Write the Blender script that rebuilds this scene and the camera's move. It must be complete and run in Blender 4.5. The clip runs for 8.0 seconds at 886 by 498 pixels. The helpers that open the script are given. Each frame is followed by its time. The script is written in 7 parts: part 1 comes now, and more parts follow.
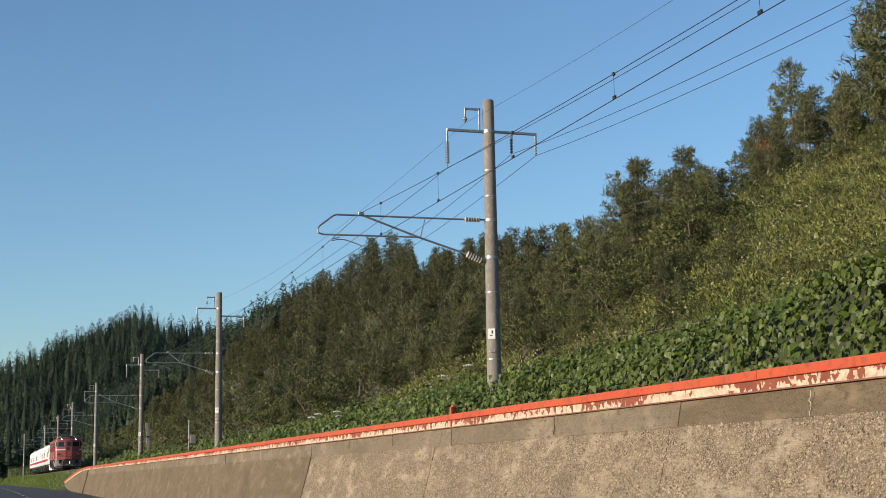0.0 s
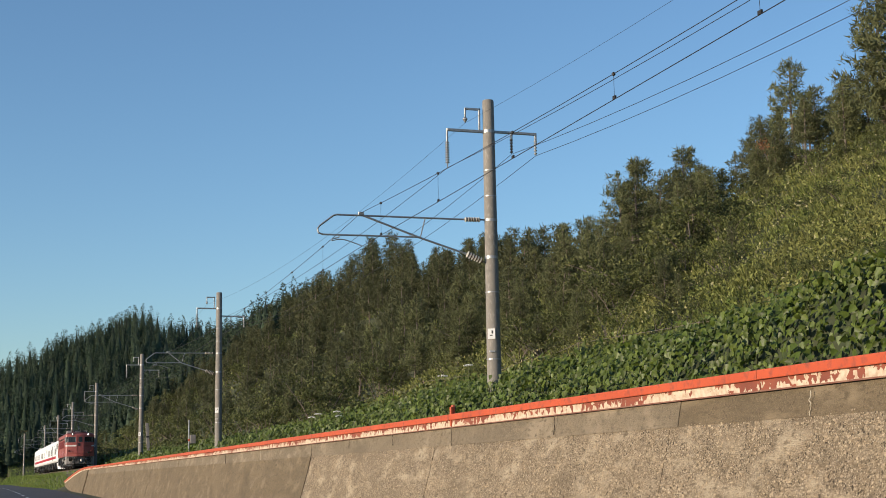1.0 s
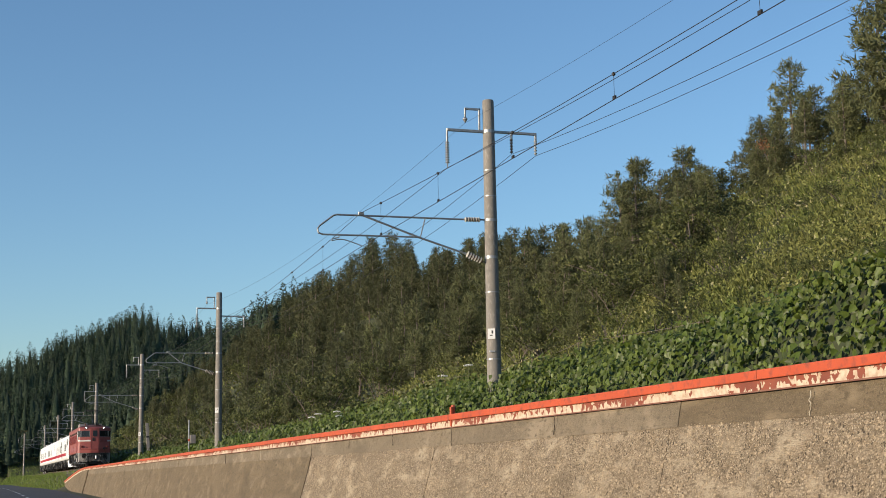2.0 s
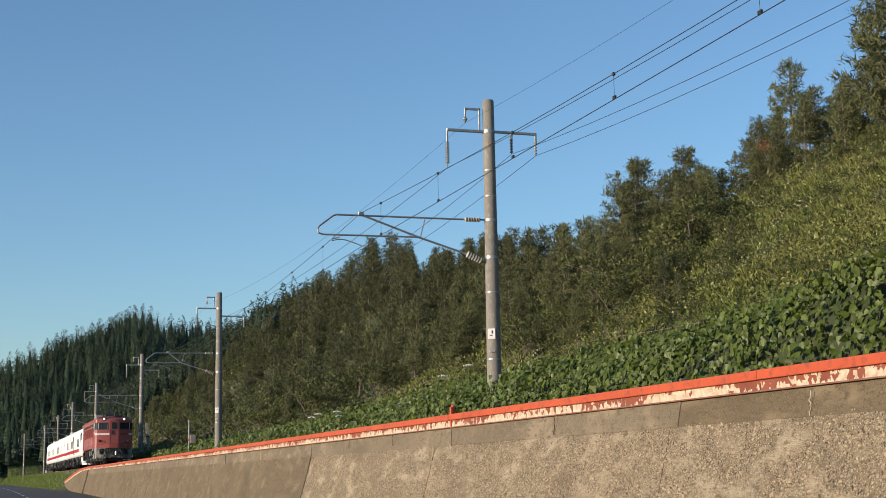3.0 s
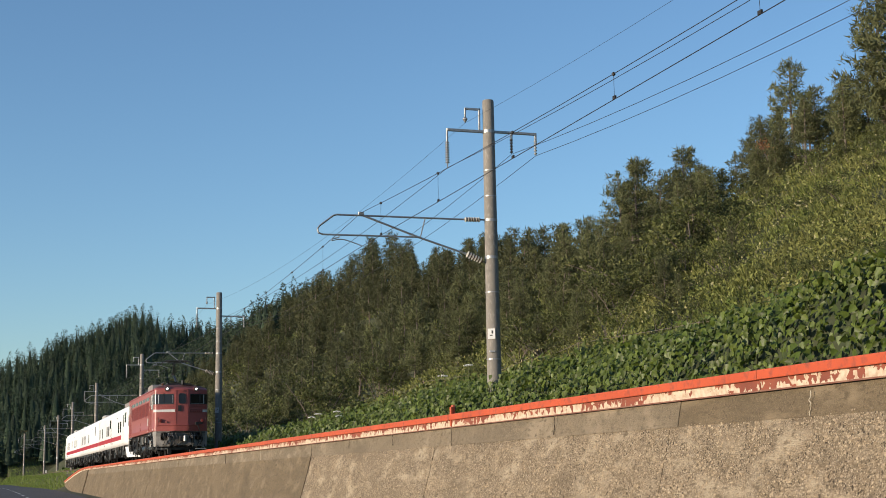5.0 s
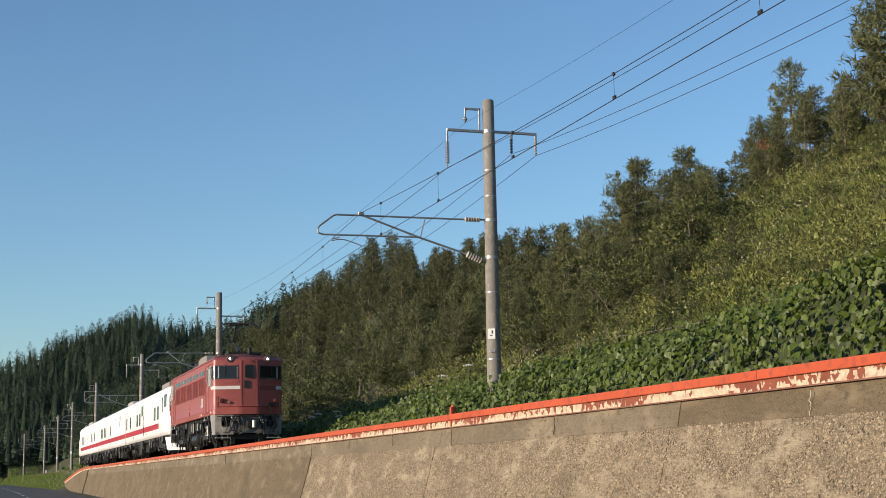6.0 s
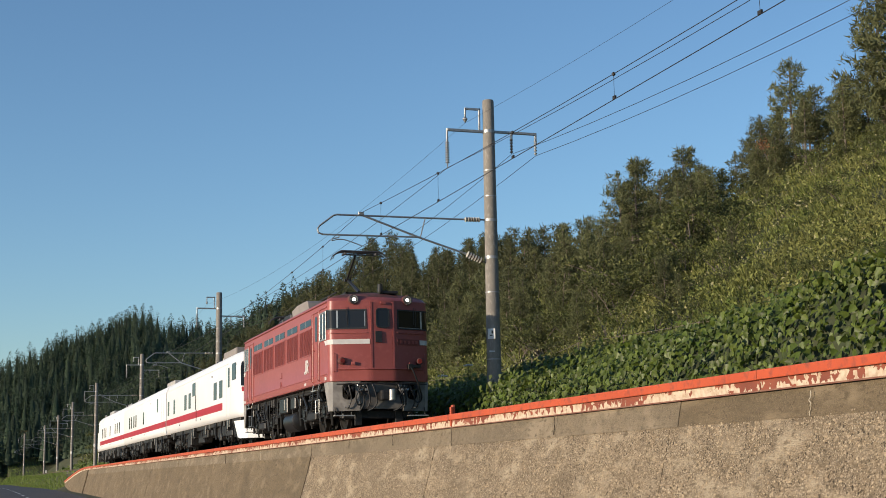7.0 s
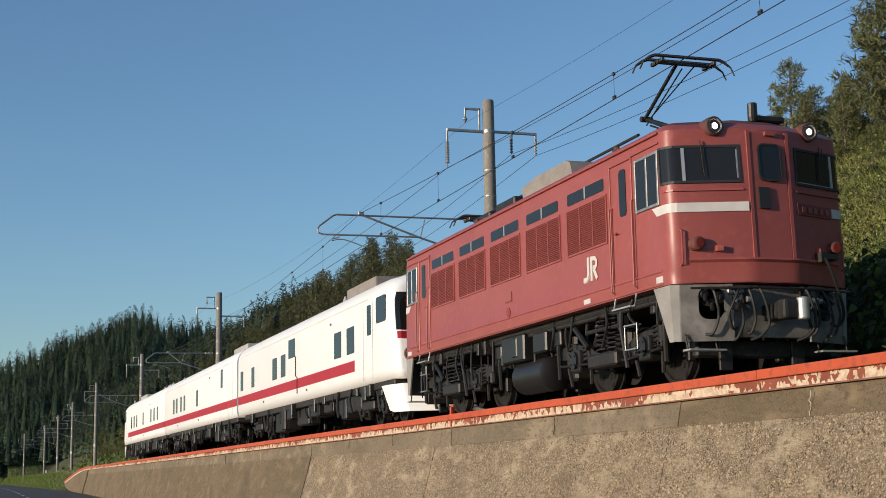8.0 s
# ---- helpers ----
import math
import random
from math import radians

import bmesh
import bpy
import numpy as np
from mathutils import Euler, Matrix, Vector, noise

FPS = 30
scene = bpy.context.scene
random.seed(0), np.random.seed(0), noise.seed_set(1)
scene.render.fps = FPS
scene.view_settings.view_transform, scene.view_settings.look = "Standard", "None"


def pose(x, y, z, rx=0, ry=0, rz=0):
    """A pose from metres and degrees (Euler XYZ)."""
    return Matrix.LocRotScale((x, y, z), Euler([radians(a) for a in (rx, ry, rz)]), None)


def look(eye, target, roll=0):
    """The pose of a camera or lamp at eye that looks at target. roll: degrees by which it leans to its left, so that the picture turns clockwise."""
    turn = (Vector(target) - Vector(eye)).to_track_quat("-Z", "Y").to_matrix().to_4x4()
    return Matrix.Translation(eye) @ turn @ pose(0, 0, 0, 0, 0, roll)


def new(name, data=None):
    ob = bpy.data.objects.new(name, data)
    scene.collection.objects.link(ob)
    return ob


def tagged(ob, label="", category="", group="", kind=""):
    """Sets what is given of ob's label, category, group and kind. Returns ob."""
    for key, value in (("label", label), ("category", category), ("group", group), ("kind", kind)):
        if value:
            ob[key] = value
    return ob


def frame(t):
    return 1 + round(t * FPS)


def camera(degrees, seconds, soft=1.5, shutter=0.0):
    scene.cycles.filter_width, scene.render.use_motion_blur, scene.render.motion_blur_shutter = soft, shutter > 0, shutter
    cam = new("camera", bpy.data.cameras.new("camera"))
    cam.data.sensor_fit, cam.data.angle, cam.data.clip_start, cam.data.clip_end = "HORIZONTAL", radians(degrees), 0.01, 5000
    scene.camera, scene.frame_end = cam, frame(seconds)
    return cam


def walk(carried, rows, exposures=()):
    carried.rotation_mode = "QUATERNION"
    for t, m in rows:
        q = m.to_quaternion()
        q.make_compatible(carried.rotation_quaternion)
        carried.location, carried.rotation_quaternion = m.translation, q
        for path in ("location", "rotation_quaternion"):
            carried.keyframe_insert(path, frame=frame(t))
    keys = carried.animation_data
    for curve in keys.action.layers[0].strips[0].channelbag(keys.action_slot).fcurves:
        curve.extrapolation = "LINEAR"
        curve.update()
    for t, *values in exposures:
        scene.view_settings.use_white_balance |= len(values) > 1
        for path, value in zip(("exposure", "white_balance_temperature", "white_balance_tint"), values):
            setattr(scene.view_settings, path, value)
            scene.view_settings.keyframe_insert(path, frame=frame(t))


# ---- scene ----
# ---------------------------------------------------------------- camera
EYE = 1.6
FOV = 34.63
yaw, pitch = radians(18.354), radians(9.045)
eye = Vector((0.0, 0.0, EYE))
ahead = Vector((math.sin(yaw) * math.cos(pitch), math.cos(yaw) * math.cos(pitch), math.sin(pitch)))
cam = camera(FOV, 8.0, soft=0.9)
stand = look(eye, eye + ahead, -1.026)
walk(cam, [(0.0, stand), (8.0, stand)], exposures=[(0.0, 0.46, 6500, 12), (6.0, 0.46, 6500, 12), (6.5, 0.44, 6500, 12), (7.0, 0.38, 6500, 12), (7.5, 0.29, 6500, 12), (8.0, 0.2, 6500, 12)])

# ---------------------------------------------------------------- daylight
SUN_EL = 9.0
SUN_FROM = Vector((-1.0, -0.22, 0.0)).normalized()
world = bpy.data.worlds.new("daylight")
world.use_nodes = True
scene.world = world
wn = world.node_tree
sky = wn.nodes.new("ShaderNodeTexSky")
sky.sky_type = "NISHITA"
sky.sun_disc = False
sky.sun_elevation = radians(SUN_EL)
sky.sun_rotation = math.atan2(SUN_FROM.x, SUN_FROM.y)
sky.air_density, sky.dust_density, sky.ozone_density = 1.0, 0.3, 3.3
wn.links.new(sky.outputs[0], wn.nodes["Background"].inputs[0])
wn.nodes["Background"].inputs[1].default_value = 0.15
sun_data = bpy.data.lights.new("sun", "SUN")
sun_data.energy, sun_data.angle, sun_data.color = 3.9, radians(0.55), (1.0, 0.85, 0.66)
sun = new("sun", sun_data)
away = SUN_FROM * math.cos(radians(SUN_EL)) + Vector((0, 0, math.sin(radians(SUN_EL))))
sun.matrix_world = look(away * 60, (0, 0, 0))
# ---------------------------------------------------------------- materials
def material(name, colour, rough=0.8, metal=0.0, second=None, scale=6.0, amount=1.0, third=None, fine=60.0, bump=0.2,
             bump_scale=40.0, by_object=0.0, by_island=0.0, squash=(1, 1, 1), emit=0.0, spec=0.5, translucent=0.0, detail=6.0):
    """A surface with broad variation (second), fine variation (third) and relief."""
    m = bpy.data.materials.new(name)
    m.use_nodes = True
    nt = m.node_tree
    bs = nt.nodes["Principled BSDF"]
    bs.inputs["Roughness"].default_value = rough
    bs.inputs["Metallic"].default_value = metal
    bs.inputs["Specular IOR Level"].default_value = spec
    tc = nt.nodes.new("ShaderNodeTexCoord")
    mp = nt.nodes.new("ShaderNodeMapping")
    mp.inputs["Scale"].default_value = squash
    nt.links.new(tc.outputs["Object"], mp.inputs["Vector"])

    def cloud(size, lo, hi):
        n = nt.nodes.new("ShaderNodeTexNoise")
        n.inputs["Scale"].default_value, n.inputs["Detail"].default_value = size, detail
        nt.links.new(mp.outputs[0], n.inputs["Vector"])
        r = nt.nodes.new("ShaderNodeMapRange")
        r.inputs["From Min"].default_value, r.inputs["From Max"].default_value = lo, hi
        nt.links.new(n.outputs[0], r.inputs["Value"])
        return n.outputs[0], r.outputs[0]

    def mixed(fac, a, b):
        x = nt.nodes.new("ShaderNodeMix")
        x.data_type = "RGBA"
        for sock, v in ((x.inputs[0], fac), (x.inputs[6], a), (x.inputs[7], b)):
            if isinstance(v, tuple):
                sock.default_value = (*v, 1)
            elif isinstance(v, float):
                sock.default_value = v
            else:
                nt.links.new(v, sock)
        return x.outputs[2]

    col = colour
    if second:
        col = mixed(cloud(scale, 0.5 - 0.22 / amount, 0.5 + 0.22 / amount)[1], col, second)
    if third:
        col = mixed(cloud(fine, 0.52, 0.72)[1], col, third)
    for amt, src in ((by_object, "obj"), (by_island, "isl")):
        if amt:
            if src == "obj":
                rnd = nt.nodes.new("ShaderNodeObjectInfo").outputs["Random"]
            else:
                rnd = nt.nodes.new("ShaderNodeNewGeometry").outputs["Random Per Island"]
            r = nt.nodes.new("ShaderNodeMapRange")
            r.inputs["To Min"].default_value, r.inputs["To Max"].default_value = 1 - amt, 1 + amt
            nt.links.new(rnd, r.inputs["Value"])
            hsv = nt.nodes.new("ShaderNodeHueSaturation")
            nt.links.new(r.outputs[0], hsv.inputs["Value"])
            if isinstance(col, tuple):
                hsv.inputs["Color"].default_value = (*col, 1)
            else:
                nt.links.new(col, hsv.inputs["Color"])
            col = hsv.outputs[0]
    if isinstance(col, tuple):
        bs.inputs["Base Color"].default_value = (*col, 1)
    else:
        nt.links.new(col, bs.inputs["Base Color"])
    if bump:
        b = nt.nodes.new("ShaderNodeBump")
        b.inputs["Strength"].default_value = bump
        b.inputs["Distance"].default_value = 0.02
        nt.links.new(cloud(bump_scale, 0, 1)[0], b.inputs["Height"])
        nt.links.new(b.outputs[0], bs.inputs["Normal"])
    if emit:
        bs.inputs["Emission Color"].default_value = (*colour, 1)
        bs.inputs["Emission Strength"].default_value = emit
    if translucent:
        tr = nt.nodes.new("ShaderNodeBsdfTranslucent")
        if isinstance(col, tuple):
            tr.inputs[0].default_value = (*col, 1)
        else:
            nt.links.new(col, tr.inputs[0])
        ms = nt.nodes.new("ShaderNodeMixShader")
        ms.inputs[0].default_value = translucent
        nt.links.new(bs.outputs[0], ms.inputs[1])
        nt.links.new(tr.outputs[0], ms.inputs[2])
        nt.links.new(ms.outputs[0], nt.nodes["Material Output"].inputs["Surface"])
    return m


M = {}
M["asphalt"] = material("asphalt", (0.06, 0.06, 0.062), 0.9, second=(0.045, 0.045, 0.048), scale=0.6, third=(0.09, 0.09, 0.09), fine=50, bump=0.3, bump_scale=120)
M["line_paint"] = material("road line paint", (0.588, 0.588, 0.554), 0.7, second=(0.378, 0.378, 0.353), scale=6, bump=0.1)
M["ballast"] = material("ballast", (0.16, 0.13, 0.11), 0.95, second=(0.1, 0.085, 0.075), scale=3, third=(0.24, 0.2, 0.17), fine=22, bump=0.9, bump_scale=25)
M["soil"] = material("weedy soil", (0.063, 0.0714, 0.0252), 0.95, second=(0.042, 0.042, 0.021), scale=0.5, third=(0.101, 0.109, 0.0336), fine=6, bump=0.8, bump_scale=5)
M["rail"] = material("rail steel", (0.16, 0.09, 0.06), 0.6, 0.6, second=(0.1, 0.06, 0.045), scale=3)
M["sleeper"] = material("sleeper concrete", (0.3, 0.28, 0.25), 0.9, second=(0.22, 0.2, 0.17), scale=4)
M["pole"] = material("pole concrete", (0.255, 0.232, 0.201), 0.85, second=(0.186, 0.17, 0.147), scale=2.2, third=(0.309, 0.286, 0.255), fine=18, bump=0.12, bump_scale=60, squash=(1, 1, 0.35))
M["galvanised"] = material("galvanised steel", (0.42, 0.43, 0.43), 0.45, 0.7, second=(0.3, 0.3, 0.3), scale=12, bump=0.05)
M["dark_steel"] = material("dark steel", (0.06, 0.06, 0.065), 0.5, 0.5, second=(0.09, 0.075, 0.06), scale=9, bump=0.1)
M["insulator"] = material("white porcelain", (0.521, 0.47, 0.386), 0.25, bump=0.0)
M["insulator_brown"] = material("brown porcelain", (0.16, 0.08, 0.045), 0.25, bump=0.0)
M["wire"] = material("copper wire", (0.03, 0.027, 0.025), 0.6, 0.3, bump=0.0)
M["white_plate"] = material("white plate", (0.672, 0.672, 0.655), 0.5, second=(0.571, 0.571, 0.546), scale=8, bump=0.02)


def peeling(name):
    """Old red-oxide paint over cream primer, flaking from the lower edge."""
    m = bpy.data.materials.new(name)
    m.use_nodes = True
    nt = m.node_tree
    bs = nt.nodes["Principled BSDF"]
    bs.inputs["Roughness"].default_value = 0.75
    tc = nt.nodes.new("ShaderNodeTexCoord")

    def noise_at(size, squash, det=5.0):
        mp = nt.nodes.new("ShaderNodeMapping")
        mp.inputs["Scale"].default_value = squash
        nt.links.new(tc.outputs["Object"], mp.inputs["Vector"])
        n = nt.nodes.new("ShaderNodeTexNoise")
        n.inputs["Scale"].default_value, n.inputs["Detail"].default_value = size, det
        nt.links.new(mp.outputs[0], n.inputs["Vector"])
        return n.outputs[0]

    def maths(op, a, b):
        x = nt.nodes.new("ShaderNodeMath")
        x.operation = op
        for s, v in zip(x.inputs, (a, b)):
            if isinstance(v, float):
                s.default_value = v
            else:
                nt.links.new(v, s)
        return x.outputs[0]

    def ramp(v, lo, hi):
        r = nt.nodes.new("ShaderNodeMapRange")
        r.inputs["From Min"].default_value, r.inputs["From Max"].default_value = lo, hi
        nt.links.new(v, r.inputs["Value"])
        return r.outputs[0]

    def mixed(fac, a, b):
        x = nt.nodes.new("ShaderNodeMix")
        x.data_type = "RGBA"
        nt.links.new(fac, x.inputs[0])
        for s, v in ((x.inputs[6], a), (x.inputs[7], b)):
            if isinstance(v, tuple):
                s.default_value = (*v, 1)
            else:
                nt.links.new(v, s)
        return x.outputs[2]

    sep = nt.nodes.new("ShaderNodeSeparateXYZ")
    nt.links.new(tc.outputs["Object"], sep.inputs[0])
    big = noise_at(0.5, (1, 1, 0.2), 2.0)
    flake = noise_at(16.0, (1, 1, 0.6), 6.0)
    cell = nt.nodes.new("ShaderNodeTexVoronoi")
    cell.distance = "CHEBYCHEV"
    cmap = nt.nodes.new("ShaderNodeMapping")
    cmap.inputs["Scale"].default_value = (0.1, 1.0, 0.9)
    cell.inputs["Scale"].default_value = 10.0
    nt.links.new(tc.outputs["Object"], cmap.inputs["Vector"])
    nt.links.new(cmap.outputs[0], cell.inputs["Vector"])
    csep = nt.nodes.new("ShaderNodeSeparateColor")
    nt.links.new(cell.outputs["Color"], csep.inputs[0])
    rise = maths("MULTIPLY", sep.outputs[2], -3.6)
    total = maths("ADD", maths("ADD", maths("MULTIPLY", big, 1.7), maths("MULTIPLY", flake, 1.15)), rise)
    total = maths("ADD", total, maths("MULTIPLY", csep.outputs[0], 0.55))
    bare = ramp(total, 1.38, 1.41)
    red = mixed(ramp(noise_at(2.0, (1, 1, 1)), 0.35, 0.65), (0.185, 0.0504, 0.0294), (0.269, 0.0714, 0.0378))
    cream = mixed(ramp(noise_at(14.0, (1, 1, 1)), 0.4, 0.68), (0.605, 0.487, 0.361), (0.42, 0.302, 0.202))
    nt.links.new(mixed(bare, red, cream), bs.inputs["Base Color"])
    b = nt.nodes.new("ShaderNodeBump")
    b.inputs["Strength"].default_value, b.inputs["Distance"].default_value = 0.5, 0.01
    nt.links.new(bare, b.inputs["Height"])
    b.invert = True
    nt.links.new(b.outputs[0], bs.inputs["Normal"])
    return m


def aggregate(name, base, dark, light, contrast):
    """Old concrete with washed-out stones: pebbles of several tones, pits, broad stains."""
    m = bpy.data.materials.new(name)
    m.use_nodes = True
    nt = m.node_tree
    bs = nt.nodes["Principled BSDF"]
    bs.inputs["Roughness"].default_value = 0.95
    tc = nt.nodes.new("ShaderNodeTexCoord")

    along = nt.nodes.new("ShaderNodeMapping")
    along.inputs["Scale"].default_value = (1, 0.42, 1)
    nt.links.new(tc.outputs["Object"], along.inputs["Vector"])

    def mixed(fac, a, b):
        x = nt.nodes.new("ShaderNodeMix")
        x.data_type = "RGBA"
        nt.links.new(fac, x.inputs[0])
        for s, v in ((x.inputs[6], a), (x.inputs[7], b)):
            if isinstance(v, tuple):
                s.default_value = (*v, 1)
            else:
                nt.links.new(v, s)
        return x.outputs[2]

    def cloud(size, lo, hi, det=5.0):
        n = nt.nodes.new("ShaderNodeTexNoise")
        n.inputs["Scale"].default_value, n.inputs["Detail"].default_value = size, det
        nt.links.new(along.outputs[0], n.inputs["Vector"])
        r = nt.nodes.new("ShaderNodeMapRange")
        r.inputs["From Min"].default_value, r.inputs["From Max"].default_value = lo, hi
        nt.links.new(n.outputs[0], r.inputs["Value"])
        return r.outputs[0]

    def pebbles(size):
        v = nt.nodes.new("ShaderNodeTexVoronoi")
        v.inputs["Scale"].default_value = size
        nt.links.new(tc.outputs["Object"], v.inputs["Vector"])
        s = nt.nodes.new("ShaderNodeSeparateColor")
        nt.links.new(v.outputs["Color"], s.inputs[0])
        return s.outputs, v.outputs["Distance"]

    tone, gap = pebbles(88.0)
    tone2, gap2 = pebbles(46.0)

    def level(v, lo, hi):
        r = nt.nodes.new("ShaderNodeMapRange")
        r.inputs["From Min"].default_value, r.inputs["From Max"].default_value = lo, hi
        r.inputs["To Max"].default_value = contrast
        nt.links.new(v, r.inputs["Value"])
        return r.outputs[0]
    col = mixed(cloud(0.8, 0.35, 0.65), base, tuple(c * 0.74 for c in base))
    col = mixed(level(tone[0], 0.72, 0.95), col, light)
    col = mixed(level(tone[1], 0.79, 0.92), col, dark)
    col = mixed(level(tone2[2], 0.89, 0.96), col, tuple(c * 0.6 for c in dark))
    col = mixed(cloud(3.4, 0.52, 0.66, 8.0), col, tuple(0.35 * b + 0.65 * l for b, l in zip(base, light)))
    col = mixed(cloud(17.0, 0.55, 0.68, 8.0), col, tuple(c * 0.6 for c in base))
    col = mixed(cloud(1.3, 0.55, 0.75, 8.0), col, tuple(c * 0.62 for c in base))
    nt.links.new(col, bs.inputs["Base Color"])
    add = nt.nodes.new("ShaderNodeMath")
    add.operation = "ADD"
    nt.links.new(gap, add.inputs[0])
    nt.links.new(cloud(60.0, 0.2, 0.8), add.inputs[1])
    b = nt.nodes.new("ShaderNodeBump")
    b.inputs["Strength"].default_value, b.inputs["Distance"].default_value = 0.55 * contrast + 0.2, 0.02
    nt.links.new(add.outputs[0], b.inputs["Height"])
    nt.links.new(b.outputs[0], bs.inputs["Normal"])
    return m


M["rough_concrete"] = aggregate("exposed aggregate concrete", (0.305, 0.232, 0.149), (0.105, 0.0766, 0.0484), (0.55, 0.452, 0.319), 1.3)
M["worn_concrete"] = aggregate("weathered brown concrete", (0.18, 0.135, 0.0793), (0.11, 0.0793, 0.049), (0.239, 0.183, 0.116), 0.6)
M["stone"] = material("washed aggregate stone", (0.36, 0.285, 0.19), 0.9, second=(0.2, 0.15, 0.095), scale=24, third=(0.47, 0.39, 0.28), fine=55, by_island=0.32, bump=0.0)
M["concrete"] = aggregate("weathered coping concrete", (0.215, 0.17, 0.112), (0.115, 0.088, 0.058), (0.3, 0.24, 0.165), 0.55)
M["peeling"] = peeling("peeling red oxide paint")
M["oxide"] = material("dark red oxide paint", (0.168, 0.0462, 0.0294), 0.75, second=(0.252, 0.143, 0.0924), scale=5, bump=0.1)
M["orange"] = material("orange paint", (0.521, 0.0882, 0.0294), 0.6, second=(0.437, 0.0714, 0.0252), scale=1.2, third=(0.252, 0.0588, 0.0336), fine=9, bump=0.15, bump_scale=60)
# rolling stock
M["loco_red"] = material("faded maroon paint", (0.323, 0.0798, 0.0672), 0.4, second=(0.277, 0.0655, 0.0554), scale=0.9, third=(0.338, 0.088, 0.075), fine=7, bump=0.05, bump_scale=14)
M["loco_roof"] = material("sooty red roof", (0.168, 0.0462, 0.0378), 0.7, second=(0.0924, 0.042, 0.0336), scale=1.2, third=(0.0504, 0.0378, 0.0336), fine=6)
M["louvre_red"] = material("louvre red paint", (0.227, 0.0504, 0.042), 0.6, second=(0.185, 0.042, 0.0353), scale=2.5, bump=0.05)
M["loco_white"] = material("white band paint", (0.63, 0.613, 0.588), 0.5, second=(0.521, 0.487, 0.454), scale=3, bump=0.05)
M["skirt_grey"] = material("grey skirt paint", (0.336, 0.323, 0.302), 0.6, second=(0.244, 0.227, 0.21), scale=3, third=(0.252, 0.235, 0.214), fine=5, bump=0.08)
M["skirt_dirty"] = material("oily skirt paint", (0.24, 0.225, 0.205), 0.5, second=(0.07, 0.062, 0.055), scale=2.2, amount=1.3, third=(0.15, 0.135, 0.12), fine=9, bump=0.08)
M["roof_box"] = material("roof box grey paint", (0.286, 0.26, 0.235), 0.7, second=(0.21, 0.185, 0.168), scale=3)
M["under"] = material("sooty underframe", (0.012, 0.011, 0.0105), 0.55, second=(0.02, 0.018, 0.016), scale=4, third=(0.036, 0.031, 0.027), fine=16, bump=0.2)
M["under_grey"] = material("oily equipment grey", (0.0205, 0.0192, 0.018), 0.42, second=(0.00992, 0.0093, 0.00899), scale=4, bump=0.1)
M["wheel_steel"] = material("wheel steel", (0.033, 0.0288, 0.0258), 0.55, 0.5, second=(0.018, 0.0156, 0.0138), scale=8, bump=0.1)
M["bare_steel"] = material("bare step steel", (0.5, 0.49, 0.46), 0.4, 0.6, bump=0.0)
M["reflector"] = material("tarnished lamp reflector", (0.09, 0.07, 0.06), 0.4, 0.7, bump=0.0)
M["rubber"] = material("black rubber and recess shade", (0.02, 0.02, 0.02), 0.55, bump=0.0)
M["lamp_on"] = material("lit lamp glass", (1.0, 0.95, 0.85), 0.3, emit=13.0, bump=0.0)
M["lamp_red"] = material("red lens", (0.18, 0.02, 0.015), 0.2, bump=0.0)
M["car_white"] = material("cream white paint", (0.813, 0.82, 0.816), 0.4, second=(0.777, 0.774, 0.75), scale=0.8, bump=0.03, bump_scale=9)
M["car_roof"] = material("grey car roof", (0.42, 0.412, 0.386), 0.7, second=(0.319, 0.311, 0.294), scale=2)
M["car_red"] = material("red stripe paint", (0.403, 0.0151, 0.0294), 0.5, second=(0.361, 0.0134, 0.0252), scale=2, bump=0.03)
M["dark_glass"] = material("tinted window glass", (0.016, 0.016, 0.016), 0.08, spec=0.36, bump=0.12, bump_scale=1.6)
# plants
# sheet under the vine leaves, coloured dark as the shade in their gaps
M["vine_gap_shade"] = material("dark vine backing with gap shade", (0.03, 0.045, 0.014), 0.95, second=(0.045, 0.05, 0.02), scale=2, bump=0.5, bump_scale=8)
M["bark"] = material("pine bark", (0.12, 0.096, 0.076), 0.95, second=(0.19, 0.155, 0.125), scale=6, bump=0.6, bump_scale=30)
M["needles"] = material("pine needles", (0.0813, 0.0937, 0.0347), 0.75, second=(0.129, 0.133, 0.0522), scale=0.9, by_object=0.28, by_island=0.28, translucent=0.18, bump=0)
M["cedar"] = material("cedar foliage", (0.03, 0.0558, 0.0269), 0.8, second=(0.045, 0.0675, 0.031), scale=0.05, by_island=0.35, translucent=0.12, bump=0)
M["leaf"] = material("shrub leaves", (0.0798, 0.0966, 0.0252), 0.65, second=(0.126, 0.128, 0.037), scale=0.8, by_object=0.3, by_island=0.5, translucent=0.3, bump=0)
M["kudzu"] = material("vine leaves", (0.0648, 0.1, 0.0135), 0.5, second=(0.106, 0.134, 0.02), scale=0.7, by_object=0.3, by_island=0.45, translucent=0.3, bump=0)
M["grass"] = material("hillside grass", (0.13, 0.16, 0.0336), 0.8, second=(0.218, 0.214, 0.063), scale=0.28, by_island=0.5, translucent=0.3, bump=0)
M["verge"] = material("verge grass", (0.121, 0.194, 0.0323), 0.8, second=(0.172, 0.21, 0.0462), scale=0.3, by_island=0.3, translucent=0.3, bump=0)
M["flower"] = material("white umbel flowers", (0.63, 0.622, 0.571), 0.8, by_island=0.1, bump=0)
M["seed"] = material("pale seed heads", (0.269, 0.252, 0.118), 0.85, by_island=0.3, bump=0)
M["crack"] = material("dark crack", (0.05, 0.038, 0.026), 0.95, bump=0)
